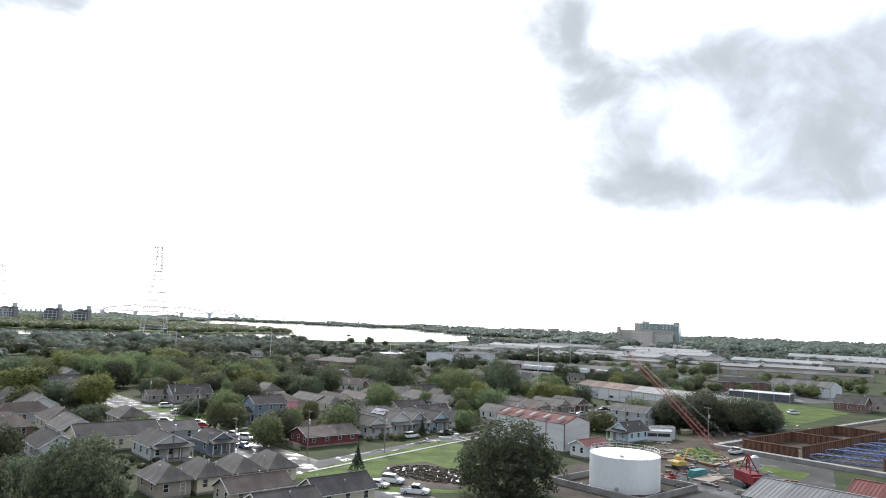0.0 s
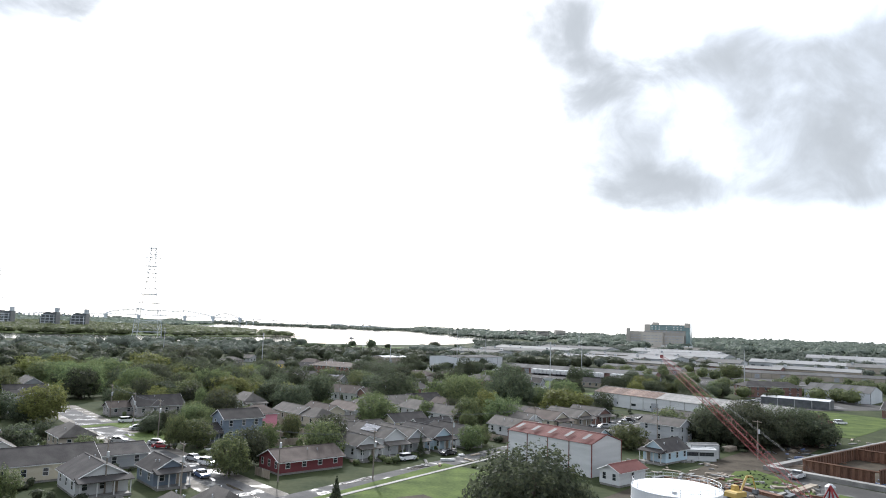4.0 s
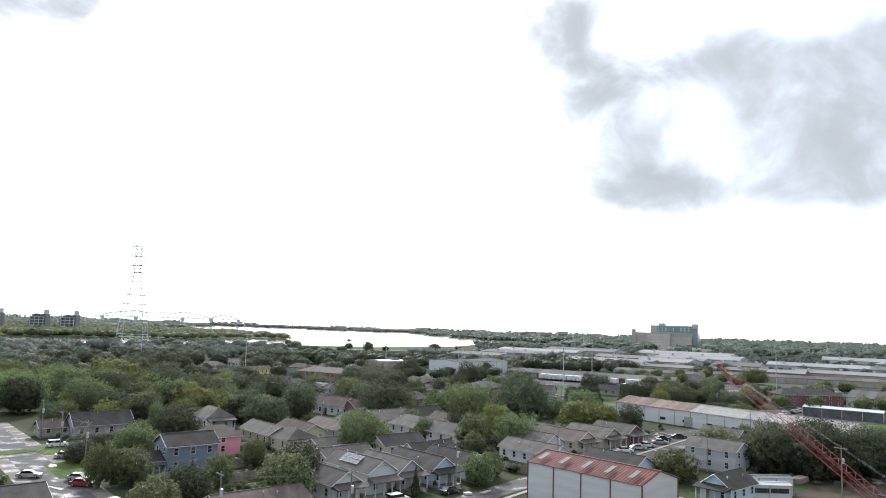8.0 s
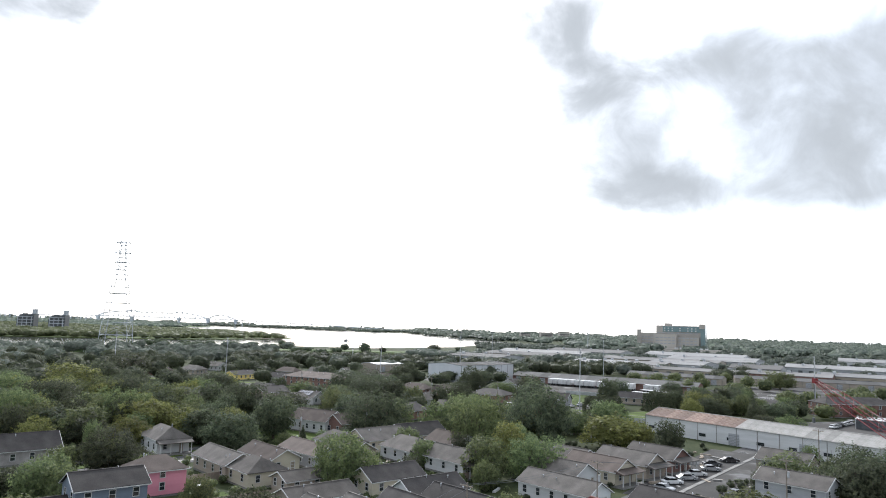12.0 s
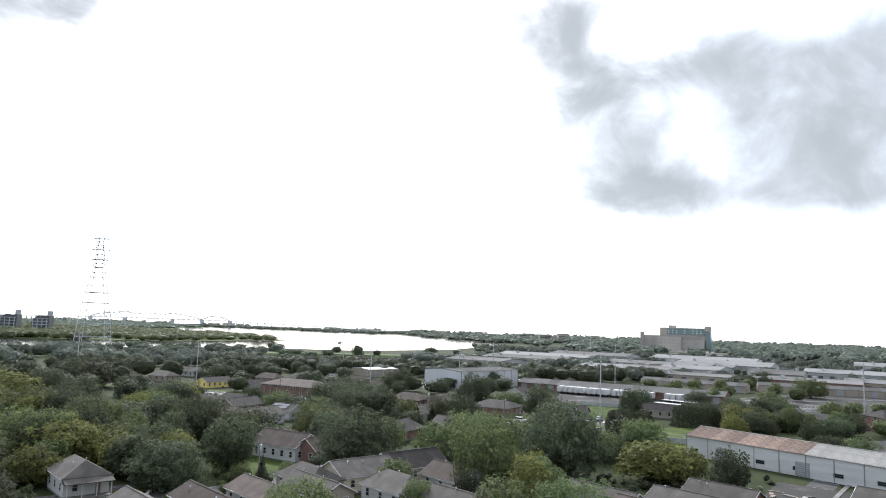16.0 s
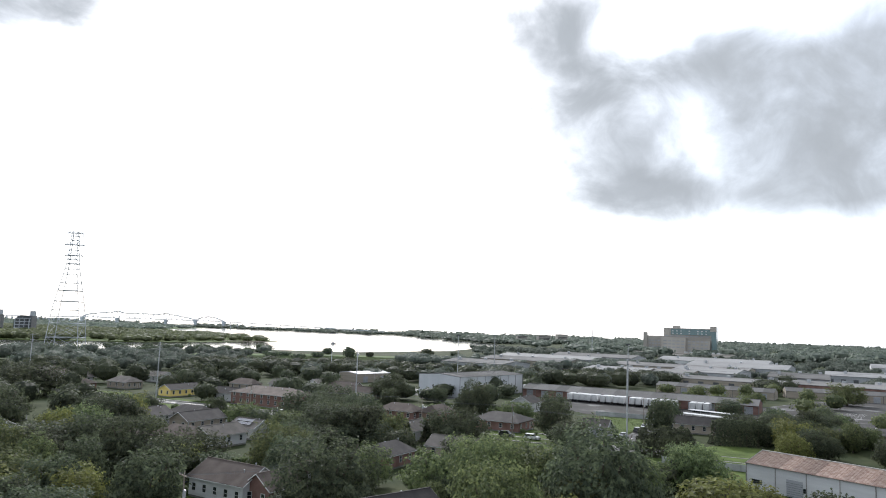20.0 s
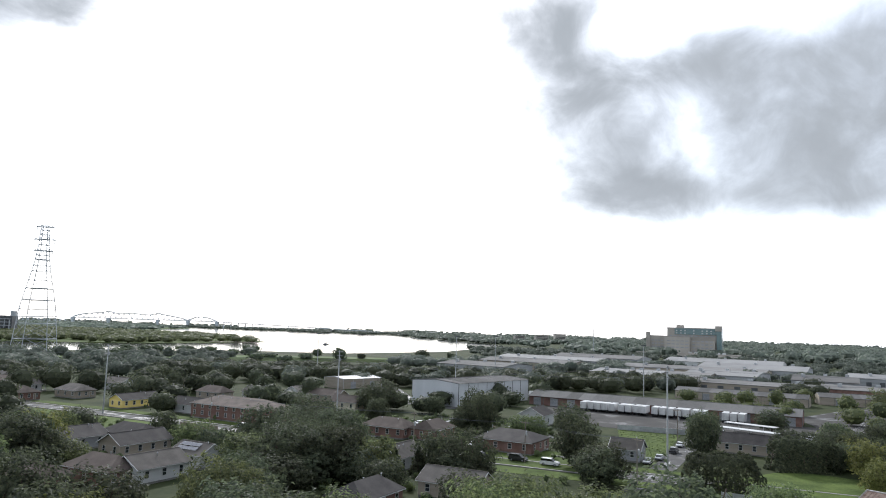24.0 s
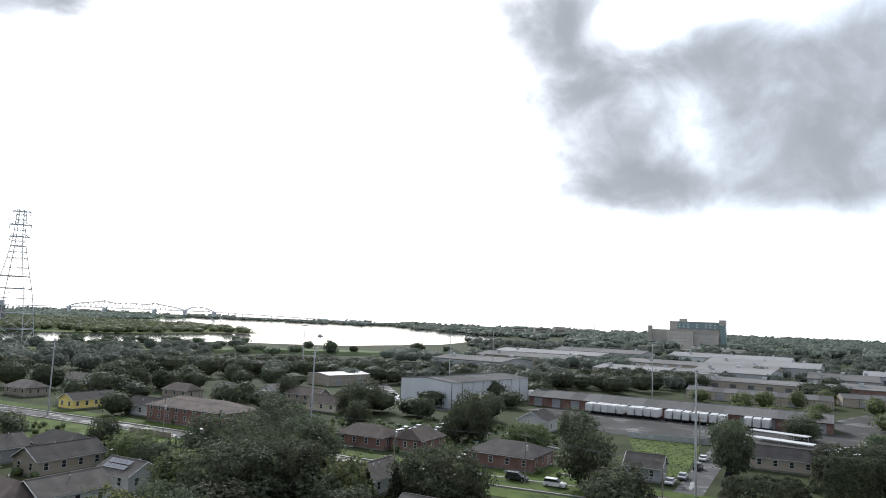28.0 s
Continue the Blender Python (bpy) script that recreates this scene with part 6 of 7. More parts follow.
# woods default to leaf_far, whose colour holds the distance haze
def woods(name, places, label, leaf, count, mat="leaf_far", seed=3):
    r = random.Random(seed)
    s = Shape()
    for x, y, rad, h in places:
        # the shaded heart of the crown
        rings = []
        for j in range(5):
            e = -1.2 + 2.5 * j / 4
            q = math.cos(e) * 0.8
            rings.append([(x + rad * q * r.uniform(0.75, 1.05) * math.cos(k * 1.05), y + rad * q * r.uniform(0.75, 1.05) * math.sin(k * 1.05), h * (0.48 + 0.4 * math.sin(e))) for k in range(6)])
        s.add([p for ring in rings for p in ring], [(j * 6 + k, j * 6 + (k + 1) % 6, j * 6 + 6 + (k + 1) % 6, j * 6 + 6 + k) for j in range(4) for k in range(6)] + [tuple(range(24, 30))])
        for _ in range(count):
            d = Vector((r.gauss(0, 1), r.gauss(0, 1), r.gauss(0.35, 0.8))).normalized()
            k = r.uniform(0.78, 1.02) * (0.92 + 0.34 * noise.noise(d * 1.9 + Vector((x, y, 0)) * 0.37))
            p = Vector((x + d.x * rad * k, y + d.y * rad * k, h * 0.5 + d.z * h * 0.48 * k))
            n = (d + Vector((r.uniform(-0.6, 0.6), r.uniform(-0.6, 0.6), r.uniform(-0.2, 0.7)))).normalized()
            t = n.orthogonal().normalized()
            b = n.cross(t)
            z = leaf * r.uniform(0.6, 1.3)
            s.add([p - t * z, p + b * z * 0.7 + n * z * 0.2, p + t * z, p - b * z * 0.7], [(0, 1, 2, 3)])
    return tagged(new(name, s.mesh(name, mat)), label, "woods", "", "stuff")


def spread(n, x0, x1, y0, y1, rr, hh, seed, keep=lambda x, y: True):
    r = random.Random(seed)
    out = []
    for _ in range(n):
        x, y = r.uniform(x0, x1), r.uniform(y0, y1)
        if keep(x, y):
            out.append((x, y, r.uniform(*rr), r.uniform(*hh)))
    return out


def west(x, y):
    """Land west of the near river bank."""
    return y < 760 + max(0, (x + 420)) * 0.9 if x < -60 else y < 1150 + (x + 60) * 3


SHEDS = ((178, 770, 34), (222, 776, 38), (275, 738, 36), (150, 775, 30), (128, 985, 50), (42, 815, 36), (95, 905, 46), (330, 668, 40), (268, 668, 36), (232, 870, 56), (300, 900, 56), (205, 700, 40), (280, 604, 76), (380, 800, 52), (450, 760, 52),
         (166, 640, 36), (330, 1040, 64), (200, 1080, 56), (560, 1000, 64), (440, 1410, 80))


def open_land(x, y):
    return not any((x - a) ** 2 + (y - b) ** 2 < q * q for a, b, q in SHEDS)


def canopy(name, n, x0, x1, y0, y1, rr, hh, seed, label, count=330, leaf=0.52, mat="leaf_dark"):
    r = random.Random(seed)
    rows = []
    for _ in range(n):
        x, y, q = r.uniform(x0, x1), r.uniform(y0, y1), r.uniform(*rr)
        if clear(x, y, q * 0.6) and open_land(x, y):
            rows.append((x, y, q, r.uniform(*hh)))
    return woods(name, rows, label, leaf, count, mat, seed)


canopy("yard_trees_west", 150, -330, -96, 420, 640, (5, 8), (8, 12), 21, "dark yard trees among distant houses")
canopy("yard_trees_mid", 70, -100, 60, 520, 700, (5, 8), (7, 11), 22, "dark yard trees among distant houses")
canopy("yard_trees_east", 80, 118, 340, 400, 640, (4, 7), (6, 9), 23, "scattered trees round distant yards", mat="leaf_mid")
canopy("tree_belt", 150, -160, 250, 640, 725, (6, 9), (9, 12), 24, "dense dark belt of trees beyond the sheds")
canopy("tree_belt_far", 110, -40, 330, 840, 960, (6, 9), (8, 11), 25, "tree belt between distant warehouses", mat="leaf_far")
woods("river_belt_woods", spread(420, -520, 60, 640, 1060, (5, 9), (8, 12), 1, lambda x, y: west(x, y) and (x < -170 or y < 735)), "dense tree belt before the levee, leaves paled for haze", 0.95, 230)
ISLAND = [(-2600, 900), (-1300, 960), (-640, 1100), (-420, 1240), (-330, 1420), (-300, 1540), (-360, 1620), (-560, 1900), (-900, 2050), (-2600, 2300)]


def inside(x, y, poly):
    hit = False
    for (xa, ya), (xb, yb) in zip(poly, poly[1:] + poly[:1]):
        if (ya > y) != (yb > y) and x < xa + (y - ya) * (xb - xa) / (yb - ya):
            hit = not hit
    return hit


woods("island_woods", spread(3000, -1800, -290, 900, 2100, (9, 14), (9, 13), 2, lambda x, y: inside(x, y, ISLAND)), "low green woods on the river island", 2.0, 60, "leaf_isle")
for k, (x, y, r_, h_) in enumerate(((-89, 921, 7, 13.5), (-12, 1010, 9, 12), (-70, 940, 4, 8), (20, 1000, 6, 9))):
    woods("lone_tree", [(x, y, r_, h_)], "lone tree on the river levee", 1.2, 220, "leaf_dark", k)
woods("bank_woods", spread(48, -420, -120, 870, 1090, (6, 9), (6, 9), 8, lambda x, y: y < 1015 + (x + 300)), "dark trees along the near river bank", 0.95, 220, "leaf_dark")
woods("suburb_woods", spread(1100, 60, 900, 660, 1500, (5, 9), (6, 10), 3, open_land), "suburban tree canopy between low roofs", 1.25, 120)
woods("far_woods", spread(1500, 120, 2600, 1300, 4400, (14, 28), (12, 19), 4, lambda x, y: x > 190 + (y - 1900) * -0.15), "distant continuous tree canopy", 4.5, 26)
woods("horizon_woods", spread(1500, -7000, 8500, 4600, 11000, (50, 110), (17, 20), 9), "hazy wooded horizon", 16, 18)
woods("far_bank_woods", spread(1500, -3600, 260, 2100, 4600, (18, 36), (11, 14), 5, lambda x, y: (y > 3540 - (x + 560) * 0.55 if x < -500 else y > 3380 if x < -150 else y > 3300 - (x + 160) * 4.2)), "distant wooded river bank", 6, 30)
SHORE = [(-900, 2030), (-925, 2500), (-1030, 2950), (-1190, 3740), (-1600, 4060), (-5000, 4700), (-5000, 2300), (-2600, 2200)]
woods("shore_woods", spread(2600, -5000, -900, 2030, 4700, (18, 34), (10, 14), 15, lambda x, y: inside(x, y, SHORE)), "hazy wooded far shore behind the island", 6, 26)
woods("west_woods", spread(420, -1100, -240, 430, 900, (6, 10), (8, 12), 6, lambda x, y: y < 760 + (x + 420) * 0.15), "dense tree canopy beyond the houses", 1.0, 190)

# ------------------------------------------------------------ river landing
dock = thing("river_dock", -330, 1395, 0, 15, "low dark timber dock reaching into the river", "dock")
part("deck", Shape().box(-30, 45, -4, 4, 1.6, 2.4), "wood", dock)
for i in range(12):
    part("mooring_post", Shape().tube((-28 + i * 6.4, -4.2, 0), (-28 + i * 6.4, -4.2, 3.6), 0.5, 0.5, 6), "polewood", dock)
boat = thing("tow_boat", -190, 1500, 0.1, 10, "small white tow boat on the river", "boat")
boat.matrix_basis = boat.matrix_basis @ Matrix.Scale(0.6, 4)
part("hull", Shape().prism([(-9, 0), (8, 0), (11, 2.2), (-9, 2.0)], -3, 3), "steel_dark", boat)
part("cabin", Shape().box(-6, 3, -2.4, 2.4, 2.0, 5.0).box(-1, 2.5, -1.8, 1.8, 5.0, 7.6), "white", boat)
part("funnel", Shape().box(-5, -4, -1, 1, 5.0, 7.0), "steel_dark", boat)

# --------------------------------------------------------- flat-roofed sheds
for k, (x, y, yw, l, w, h, roof, wall) in enumerate((
        (178, 770, -35, 60, 24, 6, "flat_roof", "tan"), (222, 776, -35, 50, 30, 7, "roof_pale", "grey"), (275, 738, -30, 40, 30, 7, "flat_roof", "grey"), (150, 775, -35, 50, 24, 6, "roof_pale", "tan"),
        (128, 985, -30, 110, 30, 7, "roof_pale", "grey"), (42, 815, -35, 60, 26, 6.5, "flat_roof", "grey"), (95, 905, -32, 90, 28, 6.5, "flat_roof", "tan"), (330, 668, -32, 70, 22, 5.5, "roof_pale", "tan"), (268, 668, -32, 60, 20, 5.5, "flat_roof", "brick"),
        (232, 870, -32, 120, 26, 6, "flat_roof", "tan"), (300, 900, -32, 90, 40, 7, "roof_pale", "grey"), (205, 700, -33, 80, 18, 5, "flat_roof", "tan"), (545, 885, -60, 80, 30, 7, "roof_pale", "white"), (380, 800, -30, 90, 30, 6, "roof_pale", "grey"),
        (450, 760, -30, 90, 30, 6, "flat_roof", "tan"), (330, 1040, -30, 120, 40, 7, "roof_pale", "white"), (200, 1080, -30, 100, 36, 7, "flat_roof", "grey"), (560, 1000, -30, 120, 40, 7, "roof_pale", "white"))):
    ob = thing("flat_roof_warehouse", x, y, 0, yw, "low warehouse with shallow pale gabled roof", "warehouse", "warehouses beyond the tracks")
    w *= 1.9
    rise = w * 0.045
    wall_v = [(sx * l / 2, yy, zz) for sx in (-1, 1) for yy, zz in ((-w / 2, 0), (w / 2, 0), (w / 2, h), (0, h + rise), (-w / 2, h))]
    part("wall", Shape().add(wall_v, [(4, 3, 2, 1, 0), (5, 6, 7, 8, 9), (0, 1, 6, 5), (1, 2, 7, 6), (2, 3, 8, 7), (3, 4, 9, 8), (4, 0, 5, 9)]), wall, ob)
    part("roof", roof_gable(l, w, h, rise, over=0.4, thick=0.3), roof, ob)
    for i in range(3):
        vx = -l / 2 + l * (i + 0.5) / 3
        part("roof_unit", Shape().box(vx - 1.2, vx + 1.2, -1 + w * 0.2 * (i % 3 - 1), 1 + w * 0.2 * (i % 3 - 1), h + rise * 0.5, h + rise + 1.5), "galv", ob)
    for i in range(int(l / 9)):
        vx = -l / 2 + l * (i + 0.5) / int(l / 9)
        part("bay_door", Shape().box(vx - 1.8, vx + 1.8, -w / 2 - 0.1, -w / 2 - 0.01, 0.2, 3.6), "steel_dark", ob)

# ------------------------------------------------------------------ hospital
hosp = thing("hospital", 437, 1422, 0, -27, "large tan hospital block with blue-green glazed upper floors", "hospital")
hosp.matrix_basis = hosp.matrix_basis @ Matrix.Diagonal((1.0, 1.0, 0.94, 1))
part("main_block", Shape().box(-42, 36, -12, 14, 0, 53), "hosp", hosp)
part("roof_house", Shape().box(-28, -17, -6, 8, 53, 57.5), "hosp", hosp, "tan lift house on the roof")
part("glass_wing", Shape().box(-30, 36, -13.2, -12.02, 41, 51.5), "hosp_glass", hosp, "blue-green curtain wall")
part("end_tower", Shape().box(36.05, 44, -15, 15, 0, 56), "hosp_glass", hosp, "blue-green glazed end tower")
part("end_pier", Shape().box(34, 44.4, -15.6, -15.05, 48, 57), "hosp", hosp)
part("low_block", Shape().box(-74, -42.05, -10, 14, 0, 38), "hosp", hosp)
part("stair_tower", Shape().box(-77, -70, -12, -10.05, 0, 44), "hosp", hosp)
part("front_block", Shape().box(-44, -4, -30, -13.3, 0, 36), "hosp", hosp)
part("middle_block", Shape().box(-3.95, 34, -22, -13.3, 0, 31), "hosp", hosp)
part("podium", Shape().box(-86, 74, -52, -30.1, 0, 9), "hosp", hosp, "long low tan podium")
part("car_deck", Shape().box(-40, 96, -70, -52.1, 0, 6), "hosp", hosp, "low tan parking deck")
for i in range(7):
    part("roof_unit", Shape().box(-4 + i * 8.5, 1 + i * 8.5, -46, -40, 9, 11.4), "white", hosp, "bright white rooftop unit")
for st in range(5):
    z = 6 + st * 5.6
    for i in range(5):
        if 2 <= st:
            part("window_band", Shape().box(-40 + i * 7.2, -34.6 + i * 7.2, -30.12, -30.02, z, z + 1.9), "grey", hosp)
        part("window_band", Shape().box(-1 + i * 6.8, 3.6 + i * 6.8, -22.12, -22.02, z, z + 1.9), "grey", hosp)
        if z < 34:
            part("window_band", Shape().box(-68 + i * 5.2, -64.5 + i * 5.2, -10.16, -10.02, z, z + 2.0), "grey", hosp)
for i in range(9):
    part("window_band", Shape().box(-40 + i * 8.2, -34 + i * 8.2, -12.12, -12.02, 37.5, 39.5), "grey", hosp)
    if i not in (3, 5):
        part("lit_pane", Shape().box(-28 + i * 6.8, -25.6 + i * 6.8, -13.32, -13.22, 42.6, 44.2).box(-28 + i * 6.8, -25.6 + i * 6.8, -13.32, -13.22, 47, 48.6), "trim", hosp, "pale pane in the curtain wall")
for i in range(12):
    part("window_band", Shape().box(-84 + i * 13, -74 + i * 13, -52.3, -52.12, 3, 5) if i < 4 else Shape().box(-40 + (i - 4) * 16.5, -27 + (i - 4) * 16.5, -70.2, -70.02, 2.6, 4.4), "steel_dark", hosp)

# -------------------------------------------------------------------- bridge
bridge = thing("truss_bridge", 0, 4000, 0, 0, "long pale steel truss bridge over the river", "bridge")
DECK = 35.5
PIERS = (-1906, -1719, -1459, -1300, -1147)
CHORD = ((-1906, 3), (-1870, 17), (-1800, 26), (-1740, 31), (-1719, 38), (-1698, 31), (-1664, 25), (-1591, 30), (-1510, 24), (-1480, 28), (-1459, 36), (-1438, 29), (-1400, 24), (-1340, 14), (-1300, 3), (-1262, 20), (-1228, 24), (-1190, 18), (-1147, 2))


def arch(x):
    """Height of the top chord over the deck."""
    for (xa, za), (xb, zb) in zip(CHORD, CHORD[1:]):
        if xa <= x <= xb:
            return za + (zb - za) * (x - xa) / (xb - xa)
    return 0.0


for sy in (-6, 6):
    truss = Shape()
    xs_b = [PIERS[0] + (PIERS[-1] - PIERS[0]) * i / 54 for i in range(55)]
    for i, (a_, b_) in enumerate(zip(xs_b, xs_b[1:])):
        truss.beam((a_, sy, DECK + arch(a_)), (b_, sy, DECK + arch(b_)), 2.8)
        truss.beam((a_, sy, DECK), (a_, sy, DECK + arch(a_)), 1.2)
        truss.beam((a_, sy, DECK + (arch(a_) if i % 2 else 0)), (b_, sy, DECK + (0 if i % 2 else arch(b_))), 1.2)
    part("truss", truss, "bridge", bridge, "long pale steel arched truss")
deck_line = [(-2800, 25), (-2300, 29), (-1906, DECK), (-1147, DECK), (-935, 30), (-700, 24), (-450, 16), (-250, 9)]
for (xa, za), (xb, zb) in zip(deck_line, deck_line[1:]):
    part("deck", Shape().add(
        [(xa, -8, za - 3.0), (xb, -8, zb - 3.0), (xb, 8, zb - 3.0), (xa, 8, za - 3.0), (xa, -8, za + 1), (xb, -8, zb + 1), (xb, 8, zb + 1), (xa, 8, za + 1)],
        [(3, 2, 1, 0), (4, 5, 6, 7), (0, 1, 5, 4), (1, 2, 6, 5), (2, 3, 7, 6), (3, 0, 4, 7)]), "bridge", bridge)
for xp in PIERS:
    part("pier", Shape().box(xp - 5.5, xp + 5.5, -9, 9, 0, DECK * 0.62).box(xp - 9, xp + 9, -9, 9, DECK * 0.62, DECK - 3), "bridge", bridge)
for i in range(22):
    xp = -1110 + i * 38
    zp = [za + (zb - za) * (xp - xa) / (xb - xa) for (xa, za), (xb, zb) in zip(deck_line, deck_line[1:]) if xa <= xp <= xb]
    if zp:
        part("trestle", Shape().box(xp - 0.5, xp + 0.5, -7, 7, 0, zp[0] - 1.5), "bridge", bridge)
for i in range(30):
    xp = -1945 - i * 28
    part("trestle", Shape().box(xp - 1.0, xp + 1.0, -7, 7, 0, 24), "bridge", bridge)

# -------------------------------------------- towers, power station, cranes
lattice_tower(-342, 855, 12, "tall grey lattice transmission tower by the river")
lattice_tower(-838, 1350, 12, "tall grey lattice transmission tower far off")
for k, (x, y, w, h) in enumerate(((-953, 1570, 30, 33), (-815, 1500, 28, 33), (-748, 1490, 27, 32))):
    ob = thing("power_station_block", x, y, 0, 5, "tall dark power station block across the water", "power station", "power station blocks")
    part("boiler_house", Shape().box(-w / 2, w / 2 - 7, -14, 14, 0, h * 0.86), "steel_dark", ob)
    part("stair_tower", Shape().box(w / 2 - 6.9, w / 2, -10, 10, 0, h), "steel_dark", ob)
    part("duct", Shape().box(-w / 2 - 6, -w / 2 - 2, -5, 5, 0, h * 0.72).box(-w / 2 - 2, -w / 2, -3, 3, h * 0.5, h * 0.58), "steel_dark", ob)
    for px_, pw_, ph_ in ((-0.42, 3.2, 3.5), (-0.24, 4.5, 5.2), (-0.02, 3.6, 4.0), (0.14, 2.4, 2.6)):
        part("roof_plant", Shape().box(px_ * w - pw_ / 2, px_ * w + pw_ / 2, -7, 7, h * 0.86, h * 0.86 + ph_), "steel_dark", ob)
    part("chimney", Shape().box(w / 2 - 6, w / 2, -5, 5, h, h + 9), "tower", ob)
    for i in range(5):
        part("gallery", Shape().box(-w / 2 - 0.4, w / 2 + 0.4, -14.4, -14.05, 4 + i * 5.6, 5.2 + i * 5.6), "tower", ob)
    for i in range(4):
        part("column", Shape().box(-w / 2 + i * w / 3.3, -w / 2 + i * w / 3.3 + 1.2, -14.9, -14.45, 0, h * 0.8), "tower", ob)
for x, y, h, w in ((330, 2400, 26, 40), (395, 2450, 30, 34), (250, 2300, 22, 30)):
    ob = thing("distant_block", x, y, 0, 10, "pale apartment block on the horizon", "building", "distant blocks")
    part("wall", Shape().box(-w / 2, w / 2, -10, 10, 0, h), "hosp", ob)
    part("roof", Shape().box(-w / 2 - 0.5, w / 2 + 0.5, -10.5, 10.5, h, h + 1.2), "flat_roof", ob)
    for i in range(5):
        part("window_band", Shape().box(-w / 2 + 2, w / 2 - 2, -10.2, -10.02, 4 + i * 4.2, 5.8 + i * 4.2), "pane", ob)
tc_ = thing("tower_crane", 247, 1330, 0, -20, "thin tower crane with level jib on the horizon", "crane")
part("mast", Shape().beam((0, 0, 0), (0, 0, 41), 0.8), "tower", tc_)
part("jib", Shape().beam((-9, 0, 41), (14, 0, 41), 0.3).beam((0, 0, 44), (14, 0, 41.4), 0.2).beam((0, 0, 44), (-9, 0, 41.4), 0.2).beam((0, 0, 41), (0, 0, 44), 0.4), "tower", tc_)

# ------------------------------------------------ poles, lamp standards, wires
TALL = [(58.5, 421, 26), (-32.5, 487, 25), (-116, 497, 24), (180, 462, 25), (-205, 560, 24)]
for x, y, h in TALL:
    utility_pole(x, y, h, GRID_B + 90, "tall grey steel transmission pole with crossarms", arms=3, mat="galv", r=0.26)
for (a_, b_) in (((-205, 560, 24), (-116, 497, 24)), ((-116, 497, 24), (-32.5, 487, 25)), ((-32.5, 487, 25), (58.5, 421, 26)), ((58.5, 421, 26), (180, 462, 25))):
    for dz in (0.4, 1.7, 3.0):
        wire((a_[0], a_[1], a_[2] - dz), (b_[0], b_[1], b_[2] - dz), 1.6, r=0.03)
STREET = [(-31.8, 186), (-59.5, 170), (-13, 191), (-75, 232), (-88, 246), (4, 224), (28, 246), (-38, 310), (-22, 325), (24, 428), (-5, 440), (-70, 470), (78, 470), (86, 232), (66, 255), (96, 300), (-105, 268), (-45, 168), (46, 404)]
for x, y in STREET:
    utility_pole(x, y, 10.5, GRID_A, "weathered timber utility pole with crossarm", arms=1)
for (a_, b_) in (((-88, 246), (-75, 232)), ((-75, 232), (-59.5, 170)), ((-59.5, 170), (-45, 168)), ((-31.8, 186), (-13, 191)), ((-13, 191), (4, 224)), ((4, 224), (28, 246)), ((28, 246), (66, 255)), ((66, 255), (96, 300)), ((-5, 440), (24, 428)), ((24, 428), (46, 404)), ((-70, 470), (-5, 440)), ((-105, 268), (-88, 246)), ((-38, 310), (-22, 325))):
    for dx in (-0.9, 0.9):
        wire((a_[0] + dx, a_[1], 10.2), (b_[0] + dx, b_[1], 10.2), 0.7)
for x, y, h in ((12, 620, 30), (118, 640, 28), (-75, 705, 28), (40, 700, 30)):
    ob = thing("lamp_mast", x, y, 0, 20, "tall slender grey floodlight mast", "lamp mast", "floodlight masts")
    part("mast", Shape().tube((0, 0, 0), (0, 0, h), 0.3, 0.16, 8), "galv", ob)
    part("lamp_bar", Shape().box(-1.6, 1.6, -0.2, 0.2, h - 0.3, h + 0.3), "steel_dark", ob)

# --------------------------------------------------------------------- cars
CARS = {k: car_proto(p, lab, kind) for k, p, lab, kind in (
    ("w", "carwhite", "white sedan parked on asphalt", "sedan"), ("s", "carsilver", "silver sedan parked at the kerb", "sedan"), ("k", "carblack", "black sedan parked at the kerb", "sedan"),
    ("r", "carred", "dark red sedan parked at the kerb", "sedan"), ("b", "carblue", "dark blue sedan parked at the kerb", "sedan"), ("W", "carwhite", "white sport utility car parked", "suv"),
    ("K", "carblack", "black sport utility car parked", "suv"), ("P", "carwhite", "white pickup truck parked on grass", "pickup"), ("S", "carsilver", "silver pickup truck parked", "pickup"), ("V", "carwhite", "white delivery van parked", "van"))}
